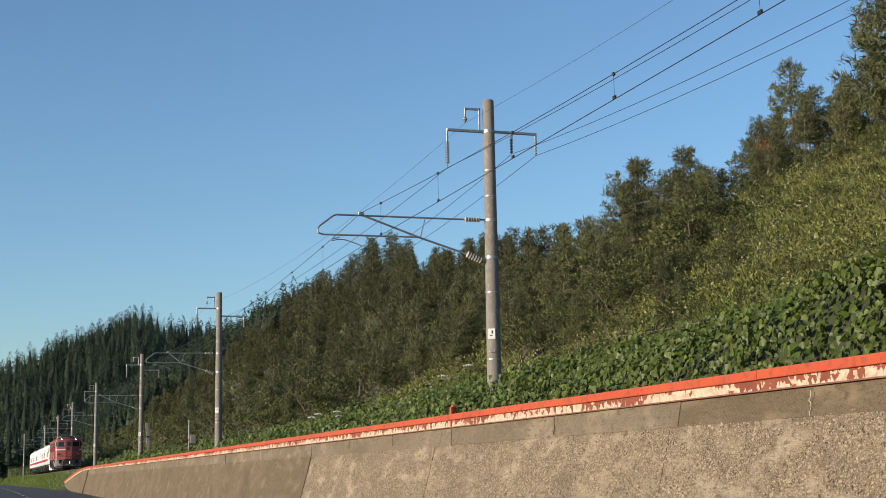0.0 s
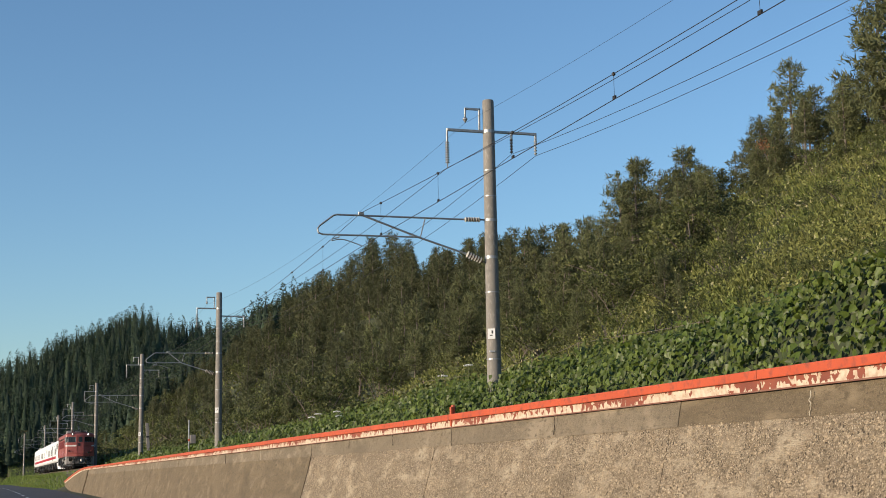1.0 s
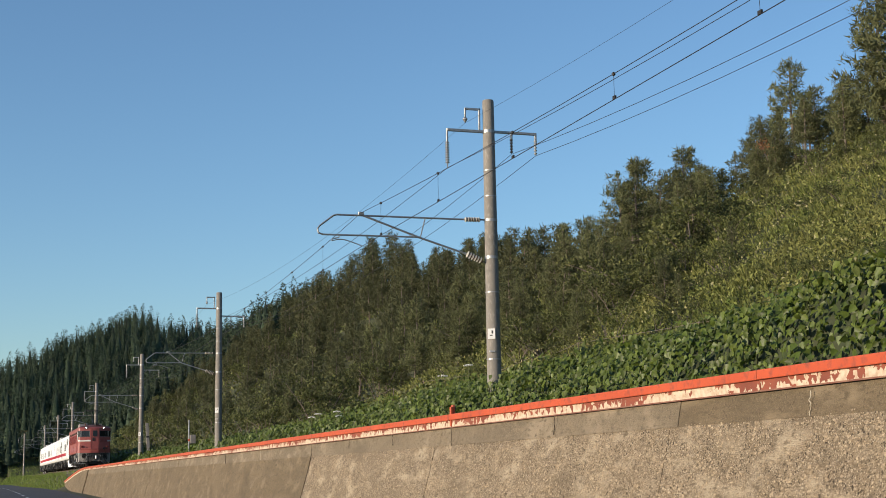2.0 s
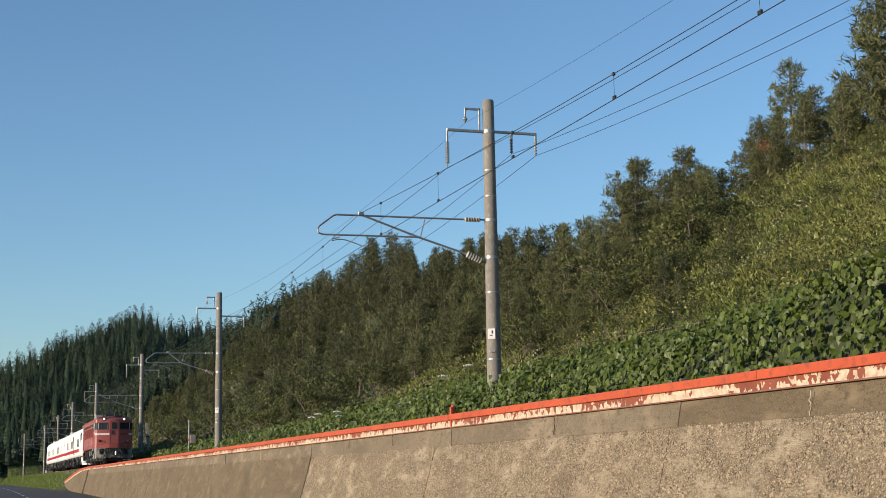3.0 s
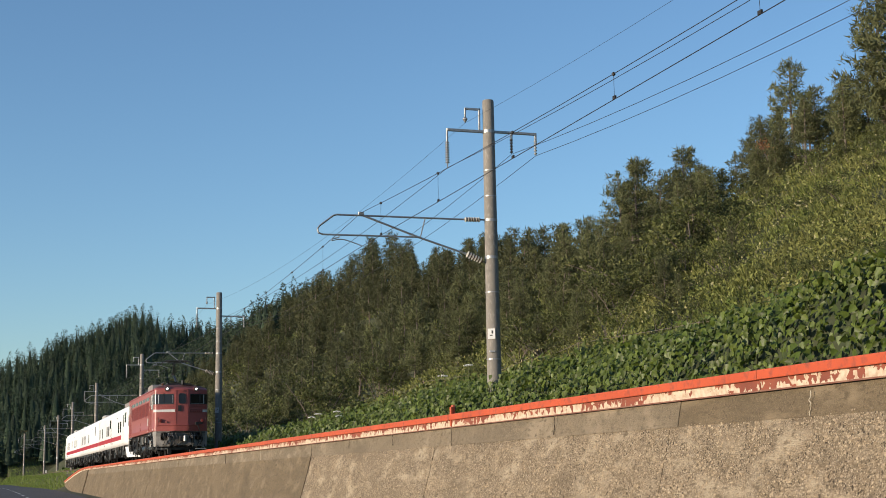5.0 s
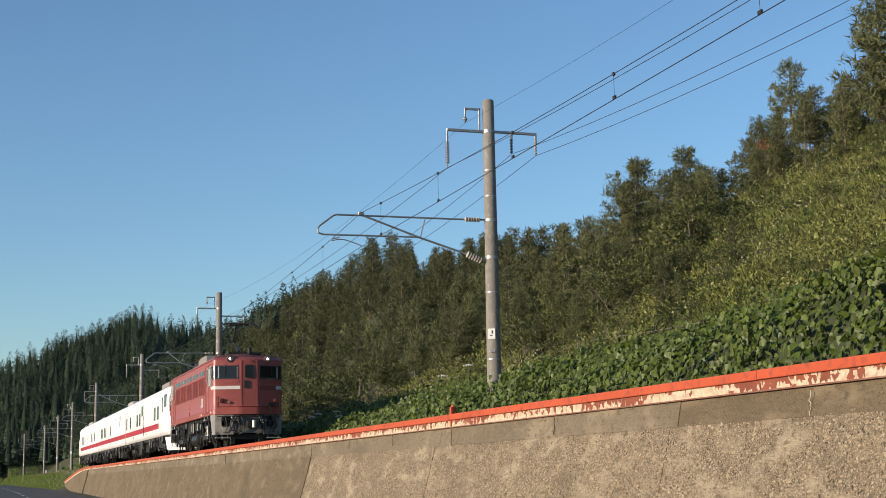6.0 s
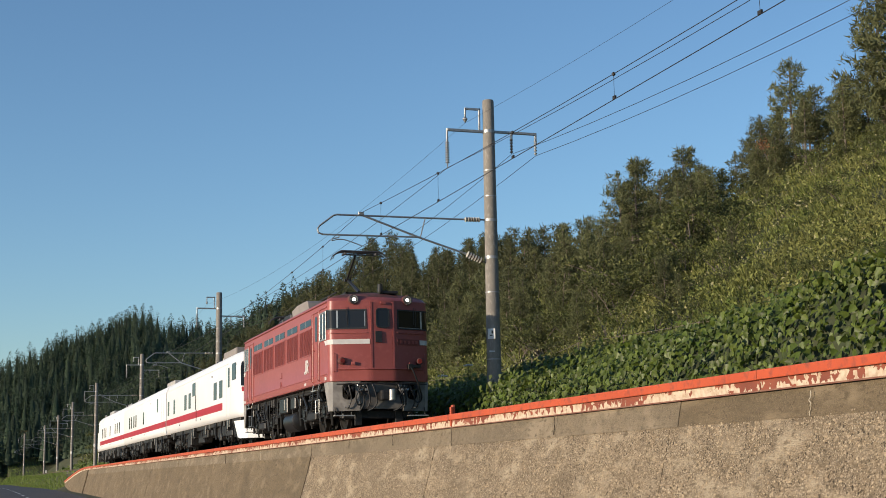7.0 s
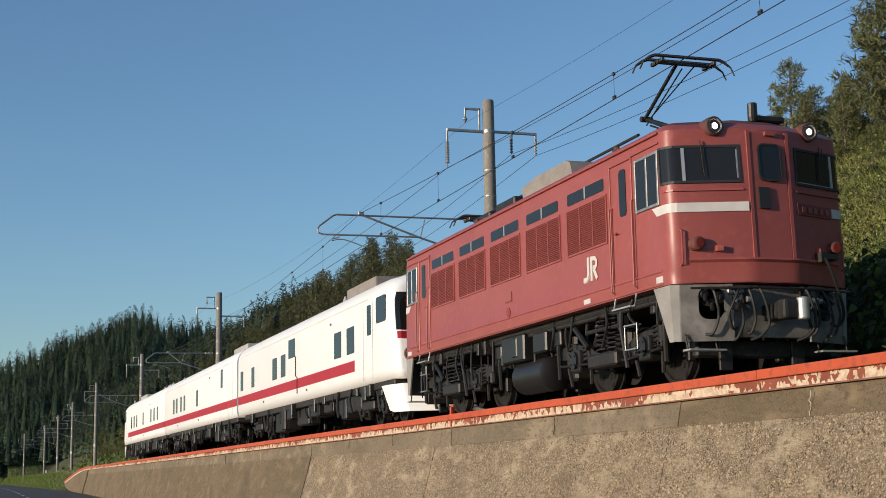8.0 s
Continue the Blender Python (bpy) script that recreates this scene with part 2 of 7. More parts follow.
M["lime"] = material("pale lime streak", (0.5, 0.44, 0.34), 0.9, bump=0)
M["dry"] = material("dry dead needles", (0.3, 0.12, 0.05), 0.9, by_island=0.2, bump=0)


# ---------------------------------------------------------------- mesh helpers
def link(name, bm, mat, smooth=False):
    me = bpy.data.meshes.new(name)
    bm.to_mesh(me)
    bm.free()
    for m in (mat if isinstance(mat, (list, tuple)) else [mat]):
        me.materials.append(m)
    if smooth:
        for p in me.polygons:
            p.use_smooth = True
        me.set_sharp_from_angle(angle=radians(34))
    return new(name, me)


def part(name, bm, mat, parent, label="", smooth=False):
    ob = link(name, bm, mat, smooth)
    ob.parent = parent
    return tagged(ob, label) if label else ob


def split_part(name, bm, mat, parent, label="", smooth=False):
    """Each loose piece of bm becomes a part of its own."""
    todo = set(bm.verts)
    while todo:
        stack = [todo.pop()]
        piece = set(stack)
        while stack:
            v = stack.pop()
            for e in v.link_edges:
                o = e.other_vert(v)
                if o in todo:
                    todo.discard(o)
                    piece.add(o)
                    stack.append(o)
        order = [v for v in bm.verts if v in piece]
        out = bmesh.new()
        made = {v: out.verts.new(v.co) for v in order}
        for f in bm.faces:
            if f.verts[0] in piece:
                out.faces.new([made[v] for v in f.verts])
        part(name, out, mat, parent, label, smooth)
    bm.free()


def box(bm, lo, hi, bevel=0.0, seg=1):
    lo, hi = Vector(lo), Vector(hi)
    r = bmesh.ops.create_cube(bm, size=1.0, matrix=Matrix.Translation((lo + hi) / 2) @ Matrix.Diagonal((*(hi - lo), 1)))
    if bevel:
        es = list({e for v in r["verts"] for e in v.link_edges})
        bmesh.ops.bevel(bm, geom=es, offset=bevel, segments=seg, affect="EDGES", profile=0.6)
    return r


def tube(bm, pts, radius, sides=8, cap=True):
    """A round bar through points; radius may be a list."""
    pts = [Vector(p) for p in pts]
    rads = radius if isinstance(radius, (list, tuple)) else [radius] * len(pts)
    rings = []
    side = None
    for i, p in enumerate(pts):
        d = (pts[min(i + 1, len(pts) - 1)] - pts[max(i - 1, 0)]).normalized()
        if side is None:
            side = d.orthogonal().normalized()
        side = (side - d * side.dot(d)).normalized()
        up = d.cross(side)
        rings.append([bm.verts.new(p + (side * math.cos(a) + up * math.sin(a)) * rads[i]) for a in (2 * math.pi * k / sides for k in range(sides))])
    for a, b in zip(rings, rings[1:]):
        for k in range(sides):
            bm.faces.new((a[k], a[(k + 1) % sides], b[(k + 1) % sides], b[k]))
    if cap:
        bm.faces.new(rings[0][::-1])
        bm.faces.new(rings[-1])


def disc(bm, c, axis, r, thick, sides=20, r2=None):
    axis = Vector(axis).normalized()
    c = Vector(c)
    tube(bm, [c - axis * thick / 2, c + axis * thick / 2], [r, r if r2 is None else r2], sides)


def lathe(bm, base, axis, prof, sides=12):
    """Profile of (distance along the axis, radius)."""
    axis = Vector(axis).normalized()
    base = Vector(base)
    tube_pts = [base + axis * d for d, _ in prof]
    side = axis.orthogonal().normalized()
    up = axis.cross(side)
    rings = [[bm.verts.new(p + (side * math.cos(a) + up * math.sin(a)) * r) for a in (2 * math.pi * k / sides for k in range(sides))] for p, (_, r) in zip(tube_pts, prof)]
    for a, b in zip(rings, rings[1:]):
        for k in range(sides):
            bm.faces.new((a[k], a[(k + 1) % sides], b[(k + 1) % sides], b[k]))
    bm.faces.new(rings[0][::-1])
    bm.faces.new(rings[-1])


def prism(bm, poly, a, b):
    """Extrude a closed outline: poly gives points, a and b map a point to each end."""
    va = [bm.verts.new(a(p)) for p in poly]
    vb = [bm.verts.new(b(p)) for p in poly]
    n = len(poly)
    for i in range(n):
        bm.faces.new((va[i], va[(i + 1) % n], vb[(i + 1) % n], vb[i]))
    bm.faces.new(va[::-1])
    bm.faces.new(vb)
    bmesh.ops.recalc_face_normals(bm, faces=bm.faces)


def curve_through(pts, n=5):
    """A smooth line through points."""
    p = [Vector(v) for v in pts]
    p = [p[0] * 2 - p[1]] + p + [p[-1] * 2 - p[-2]]
    out = []
    for a, b, c, d in zip(p, p[1:], p[2:], p[3:]):
        for k in range(n):
            t = k / n
            out.append(0.5 * ((2 * b) + (c - a) * t + (2 * a - 5 * b + 4 * c - d) * t * t + (3 * b - a - 3 * c + d) * t ** 3))
    return out + [p[-2]]


def thing(name, m, label, category, group="", kind=""):
    e = new(name)
    e.matrix_basis = m
    e.empty_display_size = 0.3
    return tagged(e, label, category, group, kind)
# ---------------------------------------------------------------- plan of the place
TRACK_X = 10.41
RAIL_Z = 1.2345 + EYE
BED_Z = RAIL_Z - 0.35
WALL_X = 8.05       # face of the beam on the wall
WALL_END = 106.0


def clamp(v, a=0.0, b=1.0):
    return max(a, min(b, v))


def ease(v):
    v = clamp(v)
    return v * v * (3 - 2 * v)


def road_z(y):
    return 0.0 + 1.0 * ease(y / 150.0) + 0.35 * ease((y - 120) / 300.0)


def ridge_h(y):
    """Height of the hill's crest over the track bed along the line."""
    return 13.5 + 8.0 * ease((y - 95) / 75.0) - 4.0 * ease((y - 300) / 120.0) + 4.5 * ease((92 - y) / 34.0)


def far_crest(x):
    """Height of the wooded hill that closes the valley."""
    return 36.0 * ease((x + 62) / 112.0) + 4.0 * math.exp(-((x - 45) / 9.0) ** 2)


def ground_z(x, y):
    bed = BED_Z - 0.15
    lump = noise.noise(Vector((x * 0.11, y * 0.11, 3.0))) * 0.7 + noise.noise(Vector((x * 0.4, y * 0.4, 8.0))) * 0.2
    if x < 8.35:
        z = road_z(y)
        if y > 112:      # grass bank beyond the wall
            k = ease((x - 6.7) / 1.6) * ease((y - 116) / 26)
            z = z + (bed - z) * k
        return max(z - 0.02, road_z(y) + (far_crest(x) * ease((y - 335) / 105.0) if y > 335 else -1))
    rise = clamp((x - 14.6) / 32.0)
    shape = rise * 1.15 - 0.15 * rise * rise if rise < 1 else 1.0
    back = clamp((x - 50) / 60.0)
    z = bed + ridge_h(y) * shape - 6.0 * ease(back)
    # far hill across the end of the valley
    far = ease((y - 330) / 105.0)
    z = max(z, bed + far * far_crest(x))
    return z + lump * ease((x - 14.0) / 6.0)


def sheet(name, xs, ys, fz, mat):
    verts = [(x, y, fz(x, y)) for y in ys for x in xs]
    n = len(xs)
    faces = [(j * n + i, j * n + i + 1, (j + 1) * n + i + 1, (j + 1) * n + i) for j in range(len(ys) - 1) for i in range(n - 1)]
    me = bpy.data.meshes.new(name)
    me.from_pydata(verts, [], faces)
    me.materials.append(mat)
    for p in me.polygons:
        p.use_smooth = True
    return new(name, me)


def steps(a, b, n, power=1.0):
    return [a + (b - a) * (i / n) ** power for i in range(n + 1)]


def build_ground():
    xs = steps(-900, -60, 8, 0.6)[:-1] + steps(-60, 4, 30)[:-1] + steps(4, 8.3, 16) + steps(8.4, 60, 70) + steps(64, 160, 18) + steps(200, 900, 6)
    ys = steps(-300, -20, 6)[:-1] + steps(-20, 160, 120) + steps(162, 480, 90) + steps(520, 1600, 8)
    tagged(sheet("ground", xs, ys, ground_z, M["soil"]), "weedy earth ground rising to a wooded hillside", "ground", kind="structure")
    # the carriageway beside the wall
    ry = steps(-40, 160, 60) + steps(164, 420, 30)
    tagged(sheet("road", steps(0.7, 6.75, 6), ry, lambda x, y: road_z(y) + 0.012, M["asphalt"]), "grey asphalt country road beside the wall", "road", kind="structure")
    for x, seg, gap in ((3.4, 4.0, 4.0), (0.95, 5.0, 0.0)):
        verts, faces = [], []
        y = -30.0
        while y < 400:
            b = len(verts)
            for yy in (y, y + seg):
                for xx in (x - 0.075, x + 0.075):
                    verts.append((xx, yy, road_z(yy) + 0.018))
            faces.append((b, b + 1, b + 3, b + 2))
            y += seg + gap
        me = bpy.data.meshes.new("road_line")
        me.from_pydata(verts, [], faces)
        me.materials.append(M["line_paint"])
        tagged(new("road_line", me), "worn white road marking line", "marking", kind="structure")


BEAM_TOP = 1.06 + EYE
BEAM_LOW = 0.83 + EYE
COPING_LOW = 0.52 + EYE


def build_wall():
    """Retaining wall: battered rough concrete in lifts, a smooth coping, a steel edge beam on top."""
    wall = thing("wall_1", Matrix(), "sandy brown exposed-aggregate concrete retaining wall", "wall", kind="structure")
    outs = {}
    edges = [-24.0, -12.5, -1.5, 7.4, 15.6, 24.9, 34.9, 41.5, 50, 59, 68, 77, 86, 95, WALL_END]
    rnd = random.Random(4)
    for a, b in zip(edges, edges[1:]):
        bm = bmesh.new()
        top = COPING_LOW
        out = 0.02 + rnd.uniform(-0.012, 0.012)
        outs[(a, b)] = out
        n = max(2, int((b - a) * 2.2)) if a < 60 else 6
        lift = 14
        grid = []
        for j in range(lift + 1):
            row = []
            for i in range(n + 1):
                y = a + 0.012 + (b - a - 0.024) * i / n
                z0 = road_z(y) - 0.35
                z = z0 + (top - z0) * j / lift
                x = WALL_X - out - (top - z) * 0.26 + noise.noise(Vector((y * 0.9, z * 0.9, 5))) * 0.018 + noise.noise(Vector((y * 3.3, z * 3.3, 2))) * 0.008
                row.append(bm.verts.new((x, y, z)))
            grid.append(row)
        for j in range(lift):
            for i in range(n):
                bm.faces.new((grid[j][i], grid[j][i + 1], grid[j + 1][i + 1], grid[j + 1][i]))
        # back and ends
        back = [[bm.verts.new((WALL_X + 0.3, r[k].co.y, r[k].co.z)) for k in (0, -1)] for r in (grid[0], grid[-1])]
        bm.faces.new([*grid[-1], back[1][1], back[1][0]])
        for k, i in ((0, 0), (1, -1)):
            bm.faces.new([r[i] for r in grid] + [back[1][k], back[0][k]])
        bmesh.ops.recalc_face_normals(bm, faces=bm.faces)
        part("wall_panel", bm, M["rough_concrete"] if a < 34 else M["worn_concrete"], wall, smooth=False)
    # washed-out stones standing proud of the rough face
    rs = np.random.default_rng(14)
    n = 34000
    y = 10.0 + 24.8 * rs.random(n) ** 1.25
    z = EYE - 0.5 + (COPING_LOW - EYE + 0.5) * rs.random(n) + np.where(y < 15.3, np.abs(rs.normal(0, 0.03, n)), 0.0) * (rs.random(n) < 0.3)
    patch = np.array([noise.noise(Vector((a * 1.1, b * 1.6, 9.0))) + 0.5 * noise.noise(Vector((a * 3.7, b * 3.7, 1.0))) for a, b in zip(y, z)])
    keep = rs.random(n) < 0.5 + 0.75 * patch
    y, z = y[keep], z[keep]
    n = len(y)
    out = np.zeros(n)
    for (a, b), o in outs.items():
        out[(y >= a) & (y < b)] = o
    x = WALL_X - out - np.maximum(0, COPING_LOW - z) * 0.26 + np.array([noise.noise(Vector((a * 0.9, b * 0.9, 5))) * 0.018 + noise.noise(Vector((a * 3.3, b * 3.3, 2))) * 0.008 for a, b in zip(y, z)])
    r = 0.006 + 0.019 * rs.random(n) ** 2.0
    ang = rs.uniform(0, 6.283, n)
    verts = np.zeros((n, 5, 3))
    for k in range(4):
        q = r * rs.uniform(0.7, 1.3, n)
        verts[:, k, 0] = x + 0.004 + 0.26 * q * np.sin(ang + k * 1.571)
        verts[:, k, 1] = y + 1.5 * q * np.cos(ang + k * 1.571)
        verts[:, k, 2] = z + q * np.sin(ang + k * 1.571)
    verts[:, 4, 0] = x - r * rs.uniform(0.35, 0.8, n)
    verts[:, 4, 1] = y + rs.normal(0, 0.3, n) * r
    verts[:, 4, 2] = z + rs.normal(0, 0.3, n) * r
    base = np.arange(n) * 5
    faces = np.concatenate([np.stack([base + k, base + (k + 1) % 4, base + 4], 1) for k in range(4)])
    me = bpy.data.meshes.new("aggregate_stones")
    me.from_pydata(verts.reshape(-1, 3).tolist(), [], faces.tolist())
    me.materials.append(M["stone"])
    st = new("aggregate_stones", me)
    st.parent = wall
    tagged(st, "pale and grey stones washed out of the concrete", kind="stuff")
    cuts = [-24, -14, -4, 3.5, 9.8, 15.4, 24.6, 30.4, 36.2, 42, 50, 59, 68, 77, 86, 95, WALL_END]
    for a, b in zip(cuts, cuts[1:]):
        bm = bmesh.new()
        out = rnd.uniform(-0.006, 0.006)
        poly = [(WALL_X - 0.02 + out, COPING_LOW), (WALL_X + 0.45, COPING_LOW), (WALL_X + 0.45, BEAM_LOW), (WALL_X + 0.055 + out, BEAM_LOW), (WALL_X + 0.04 + out, BEAM_LOW - 0.012)]
        prism(bm, poly, lambda p: (p[0], a + 0.006, p[1]), lambda p: (p[0], b - 0.006, p[1]))
        part("coping", bm, M["concrete"] if a > 15 else M["worn_concrete"], wall, "smoother grey-brown concrete coping" if a > 15 else "stained brown concrete coping")
    # edge beam in lengths
    beam = thing("edge_beam", Matrix.Translation((0, 0, BEAM_LOW)), "orange painted steel edge beam with peeling paint", "edge beam", kind="structure")
    joints = [-20, -12, -5, 2.0, 8.2, 13.5, 19.0, 24.0, 29.4, 35, 41, 47, 53, 59, 65, 71, 77, 83, 89, 95, 101, WALL_END]
    h = BEAM_TOP - BEAM_LOW
    for a, b in zip(joints, joints[1:]):
        bm = bmesh.new()
        box(bm, (WALL_X, a + 0.004, 0.0), (WALL_X + 0.03, b - 0.004, h * 0.56))
        part("web", bm, M["peeling"], beam, "web with red oxide paint flaking off cream primer")
        bm = bmesh.new()
        dz = rnd.uniform(-0.004, 0.004)
        box(bm, (WALL_X - 0.045, a + 0.003, h * 0.54 + dz), (WALL_X + 0.16, b - 0.003, h + dz), 0.012, 2)
        part("flange", bm, M["orange"], beam, "bright orange painted top flange")
        bm = bmesh.new()
        box(bm, (WALL_X - 0.012, a + 0.005, -0.004), (WALL_X + 0.03, b - 0.005, 0.012))
        part("lower_lip", bm, M["oxide"], beam, "dark red oxide lower lip")
    # the beam runs down with the wall's end
    def end_top(y):
        return BEAM_LOW - 1.45 * ease((y - WALL_END - 1) / 34.0)

    def end_x(y):
        return WALL_X - 0.35 * ease((y - WALL_END) / 30.0)
    cuts_y = steps(WALL_END, WALL_END + 22, 5)
    for a, b in zip(cuts_y, cuts_y[1:]):
        for lo, hi, o0, o1, mat, nm in ((0.0, h * 0.56, 0.0, 0.03, "peeling", "web"), (h * 0.54, h, -0.045, 0.16, "orange", "flange")):
            bm = bmesh.new()
            ends = []
            for y in (a + 0.004, b - 0.004):
                t, x = end_top(y) - BEAM_LOW, end_x(y)
                ends.append([bm.verts.new((x + dx, y, t + dz)) for dx, dz in ((o0, lo), (o1, lo), (o1, hi), (o0, hi))])
            for i in range(4):
                bm.faces.new((ends[0][i], ends[0][(i + 1) % 4], ends[1][(i + 1) % 4], ends[1][i]))
            bm.faces.new(ends[0][::-1])
            bm.faces.new(ends[1])
            bmesh.ops.recalc_face_normals(bm, faces=bm.faces)
            part(nm, bm, M[mat], beam)
    bm = bmesh.new()
    box(bm, (WALL_X - 0.02, 23.94, 0.02), (WALL_X + 0.02, 24.0, h + 0.13), 0.006)
    box(bm, (WALL_X + 0.03, 23.96, h - 0.05), (WALL_X + 0.07, 24.08, h + 0.17), 0.006)
    part("stub_post", bm, M["orange"], beam, "short rusty orange post stub")
    # cracks and lime runs, down the coping and the face
    def face_x(z):
        return WALL_X - 0.022 - max(0.0, COPING_LOW - z) * 0.26

    for y, z1, z0, lean, mat in ((12.5, 0.78, 0.53, 0.05, "lime"), (19.2, 0.8, 0.55, 0.03, "crack"), (23.9, 0.8, 0.5, 0.04, "crack"), (34.9, 0.82, -0.3, -0.02, "crack"), (41.4, 0.8, 0.1, 0.05, "lime"), (47.5, 0.8, 0.3, 0.0, "crack"), (27.6, 0.82, 0.6, 0.02, "crack"), (31.1, 0.8, 0.62, 0.03, "crack"), (71.0, 0.8, 0.2, 0.0, "crack"), (80.0, 0.8, 0.3, 0.0, "crack")):
        bm = bmesh.new()
        pts = []
        for k in range(9):
            z = EYE + z1 + (z0 - z1) * k / 8
            pts.append((face_x(z), y + lean * k / 8 + rnd.uniform(-0.025, 0.025), z))
        tube(bm, pts, [rnd.uniform(0.003, 0.008) for _ in pts], 5)
        part("crack" if mat == "crack" else "lime_run", bm, M[mat], wall)
    # the wall's end, its top falling to the verge
    for y0, y1 in ((WALL_END, WALL_END + 9), (WALL_END + 9, WALL_END + 18), (WALL_END + 18, WALL_END + 27), (WALL_END + 27, WALL_END + 36)):
        bm = bmesh.new()
        rows = []
        for y in steps(y0 + 0.01, y1 - 0.01, 6):
            zt, z0 = end_top(y), road_z(y) - 0.3
            zt = max(zt, z0 + 0.05)
            x = end_x(y)
            rows.append([bm.verts.new(v) for v in ((x + 0.4, y, z0), (x + 0.4, y, zt), (x - 0.02, y, zt), (x - 0.02 - (zt - z0) * 0.24, y, z0))])
        for ra, rb in zip(rows, rows[1:]):
            for i in range(4):
                bm.faces.new((ra[i], ra[(i + 1) % 4], rb[(i + 1) % 4], rb[i]))
        bm.faces.new(rows[0][::-1])
        bm.faces.new(rows[-1])
        bmesh.ops.recalc_face_normals(bm, faces=bm.faces)
        part("wall_end", bm, M["worn_concrete"], wall)


def build_track():
    bm = bmesh.new()
    poly = [(WALL_X + 0.4, BED_Z - 0.5), (WALL_X + 0.4, BED_Z - 0.1), (TRACK_X - 1.55, BED_Z + 0.15), (TRACK_X + 1.55, BED_Z + 0.15), (TRACK_X + 2.9, BED_Z - 0.25), (TRACK_X + 2.9, BED_Z - 0.5)]
    prism(bm, poly, lambda p: (p[0], -60, p[1]), lambda p: (p[0], 420, p[1]))
    tagged(link("ballast_bed", bm, M["ballast"]), "brown stone ballast bed under the track", "ballast", kind="structure")
    bm = bmesh.new()
    box(bm, (TRACK_X - 1.0, 0, BED_Z + 0.06), (TRACK_X + 1.0, 0.22, BED_Z + 0.18))
    me = bpy.data.meshes.new("sleeper")
    bm.to_mesh(me)
    bm.free()
    me.materials.append(M["sleeper"])
    track = thing("track", Matrix(), "single railway track on concrete sleepers", "track", kind="structure")
    for i in range(250):
        s = new("sleeper", me)
        s.location = (0, -10 + i * 0.65, 0)
        s.parent = track
    for s in (-1, 1):
        x = TRACK_X + s * 0.566
        poly = [(x - 0.06, RAIL_Z - 0.17), (x + 0.06, RAIL_Z - 0.17), (x + 0.06, RAIL_Z - 0.15), (x + 0.01, RAIL_Z - 0.13), (x + 0.01, RAIL_Z - 0.045), (x + 0.033, RAIL_Z - 0.035),
                (x + 0.033, RAIL_Z), (x - 0.033, RAIL_Z), (x - 0.033, RAIL_Z - 0.035), (x - 0.01, RAIL_Z - 0.045), (x - 0.01, RAIL_Z - 0.13), (x - 0.06, RAIL_Z - 0.15)]
        bm = bmesh.new()
        prism(bm, poly, lambda p: (p[0], -60, p[1]), lambda p: (p[0], 420, p[1]))
        part("rail", bm, M["rail"], track)


build_ground()
build_wall()
build_track()
# ---------------------------------------------------------------- overhead line
POLE_TOP = 10.72 + EYE
POLES = [(13.93, 37.6), (13.42, 81.9), (13.68, 123.7), (12.92, 160.9), (12.98, 200.2), (13.3, 239.4), (13.27, 282.0), (11.2, 330.0)]
ARM_Z = 9.78 + EYE      # cross-arm
TUBE_Z = 7.18 + EYE     # upper cantilever tube
REG_Z = 6.6 + EYE       # registration tube
CONTACT_Z = 6.3 + EYE
MESS_Z = 7.22 + EYE
STAGGER = [0.3, -0.31, 0.12, -0.15, 0.15, -0.15, 0.15, -0.15, 0.1]     # wires left and right of the track


def insulator(bm, a, b, r, n):
    """A string of sheds between two points."""
    a, b = Vector(a), Vector(b)
    d = (b - a).length
    prof = [(0, r * 0.35)]
    for i in range(n):
        t = (i + 0.15) / n * d
        prof += [(t, r * 0.4), (t + d / n * 0.25, r), (t + d / n * 0.5, r * 0.9), (t + d / n * 0.55, r * 0.4)]
    prof.append((d, r * 0.35))
    lathe(bm, a, b - a, prof, 10)


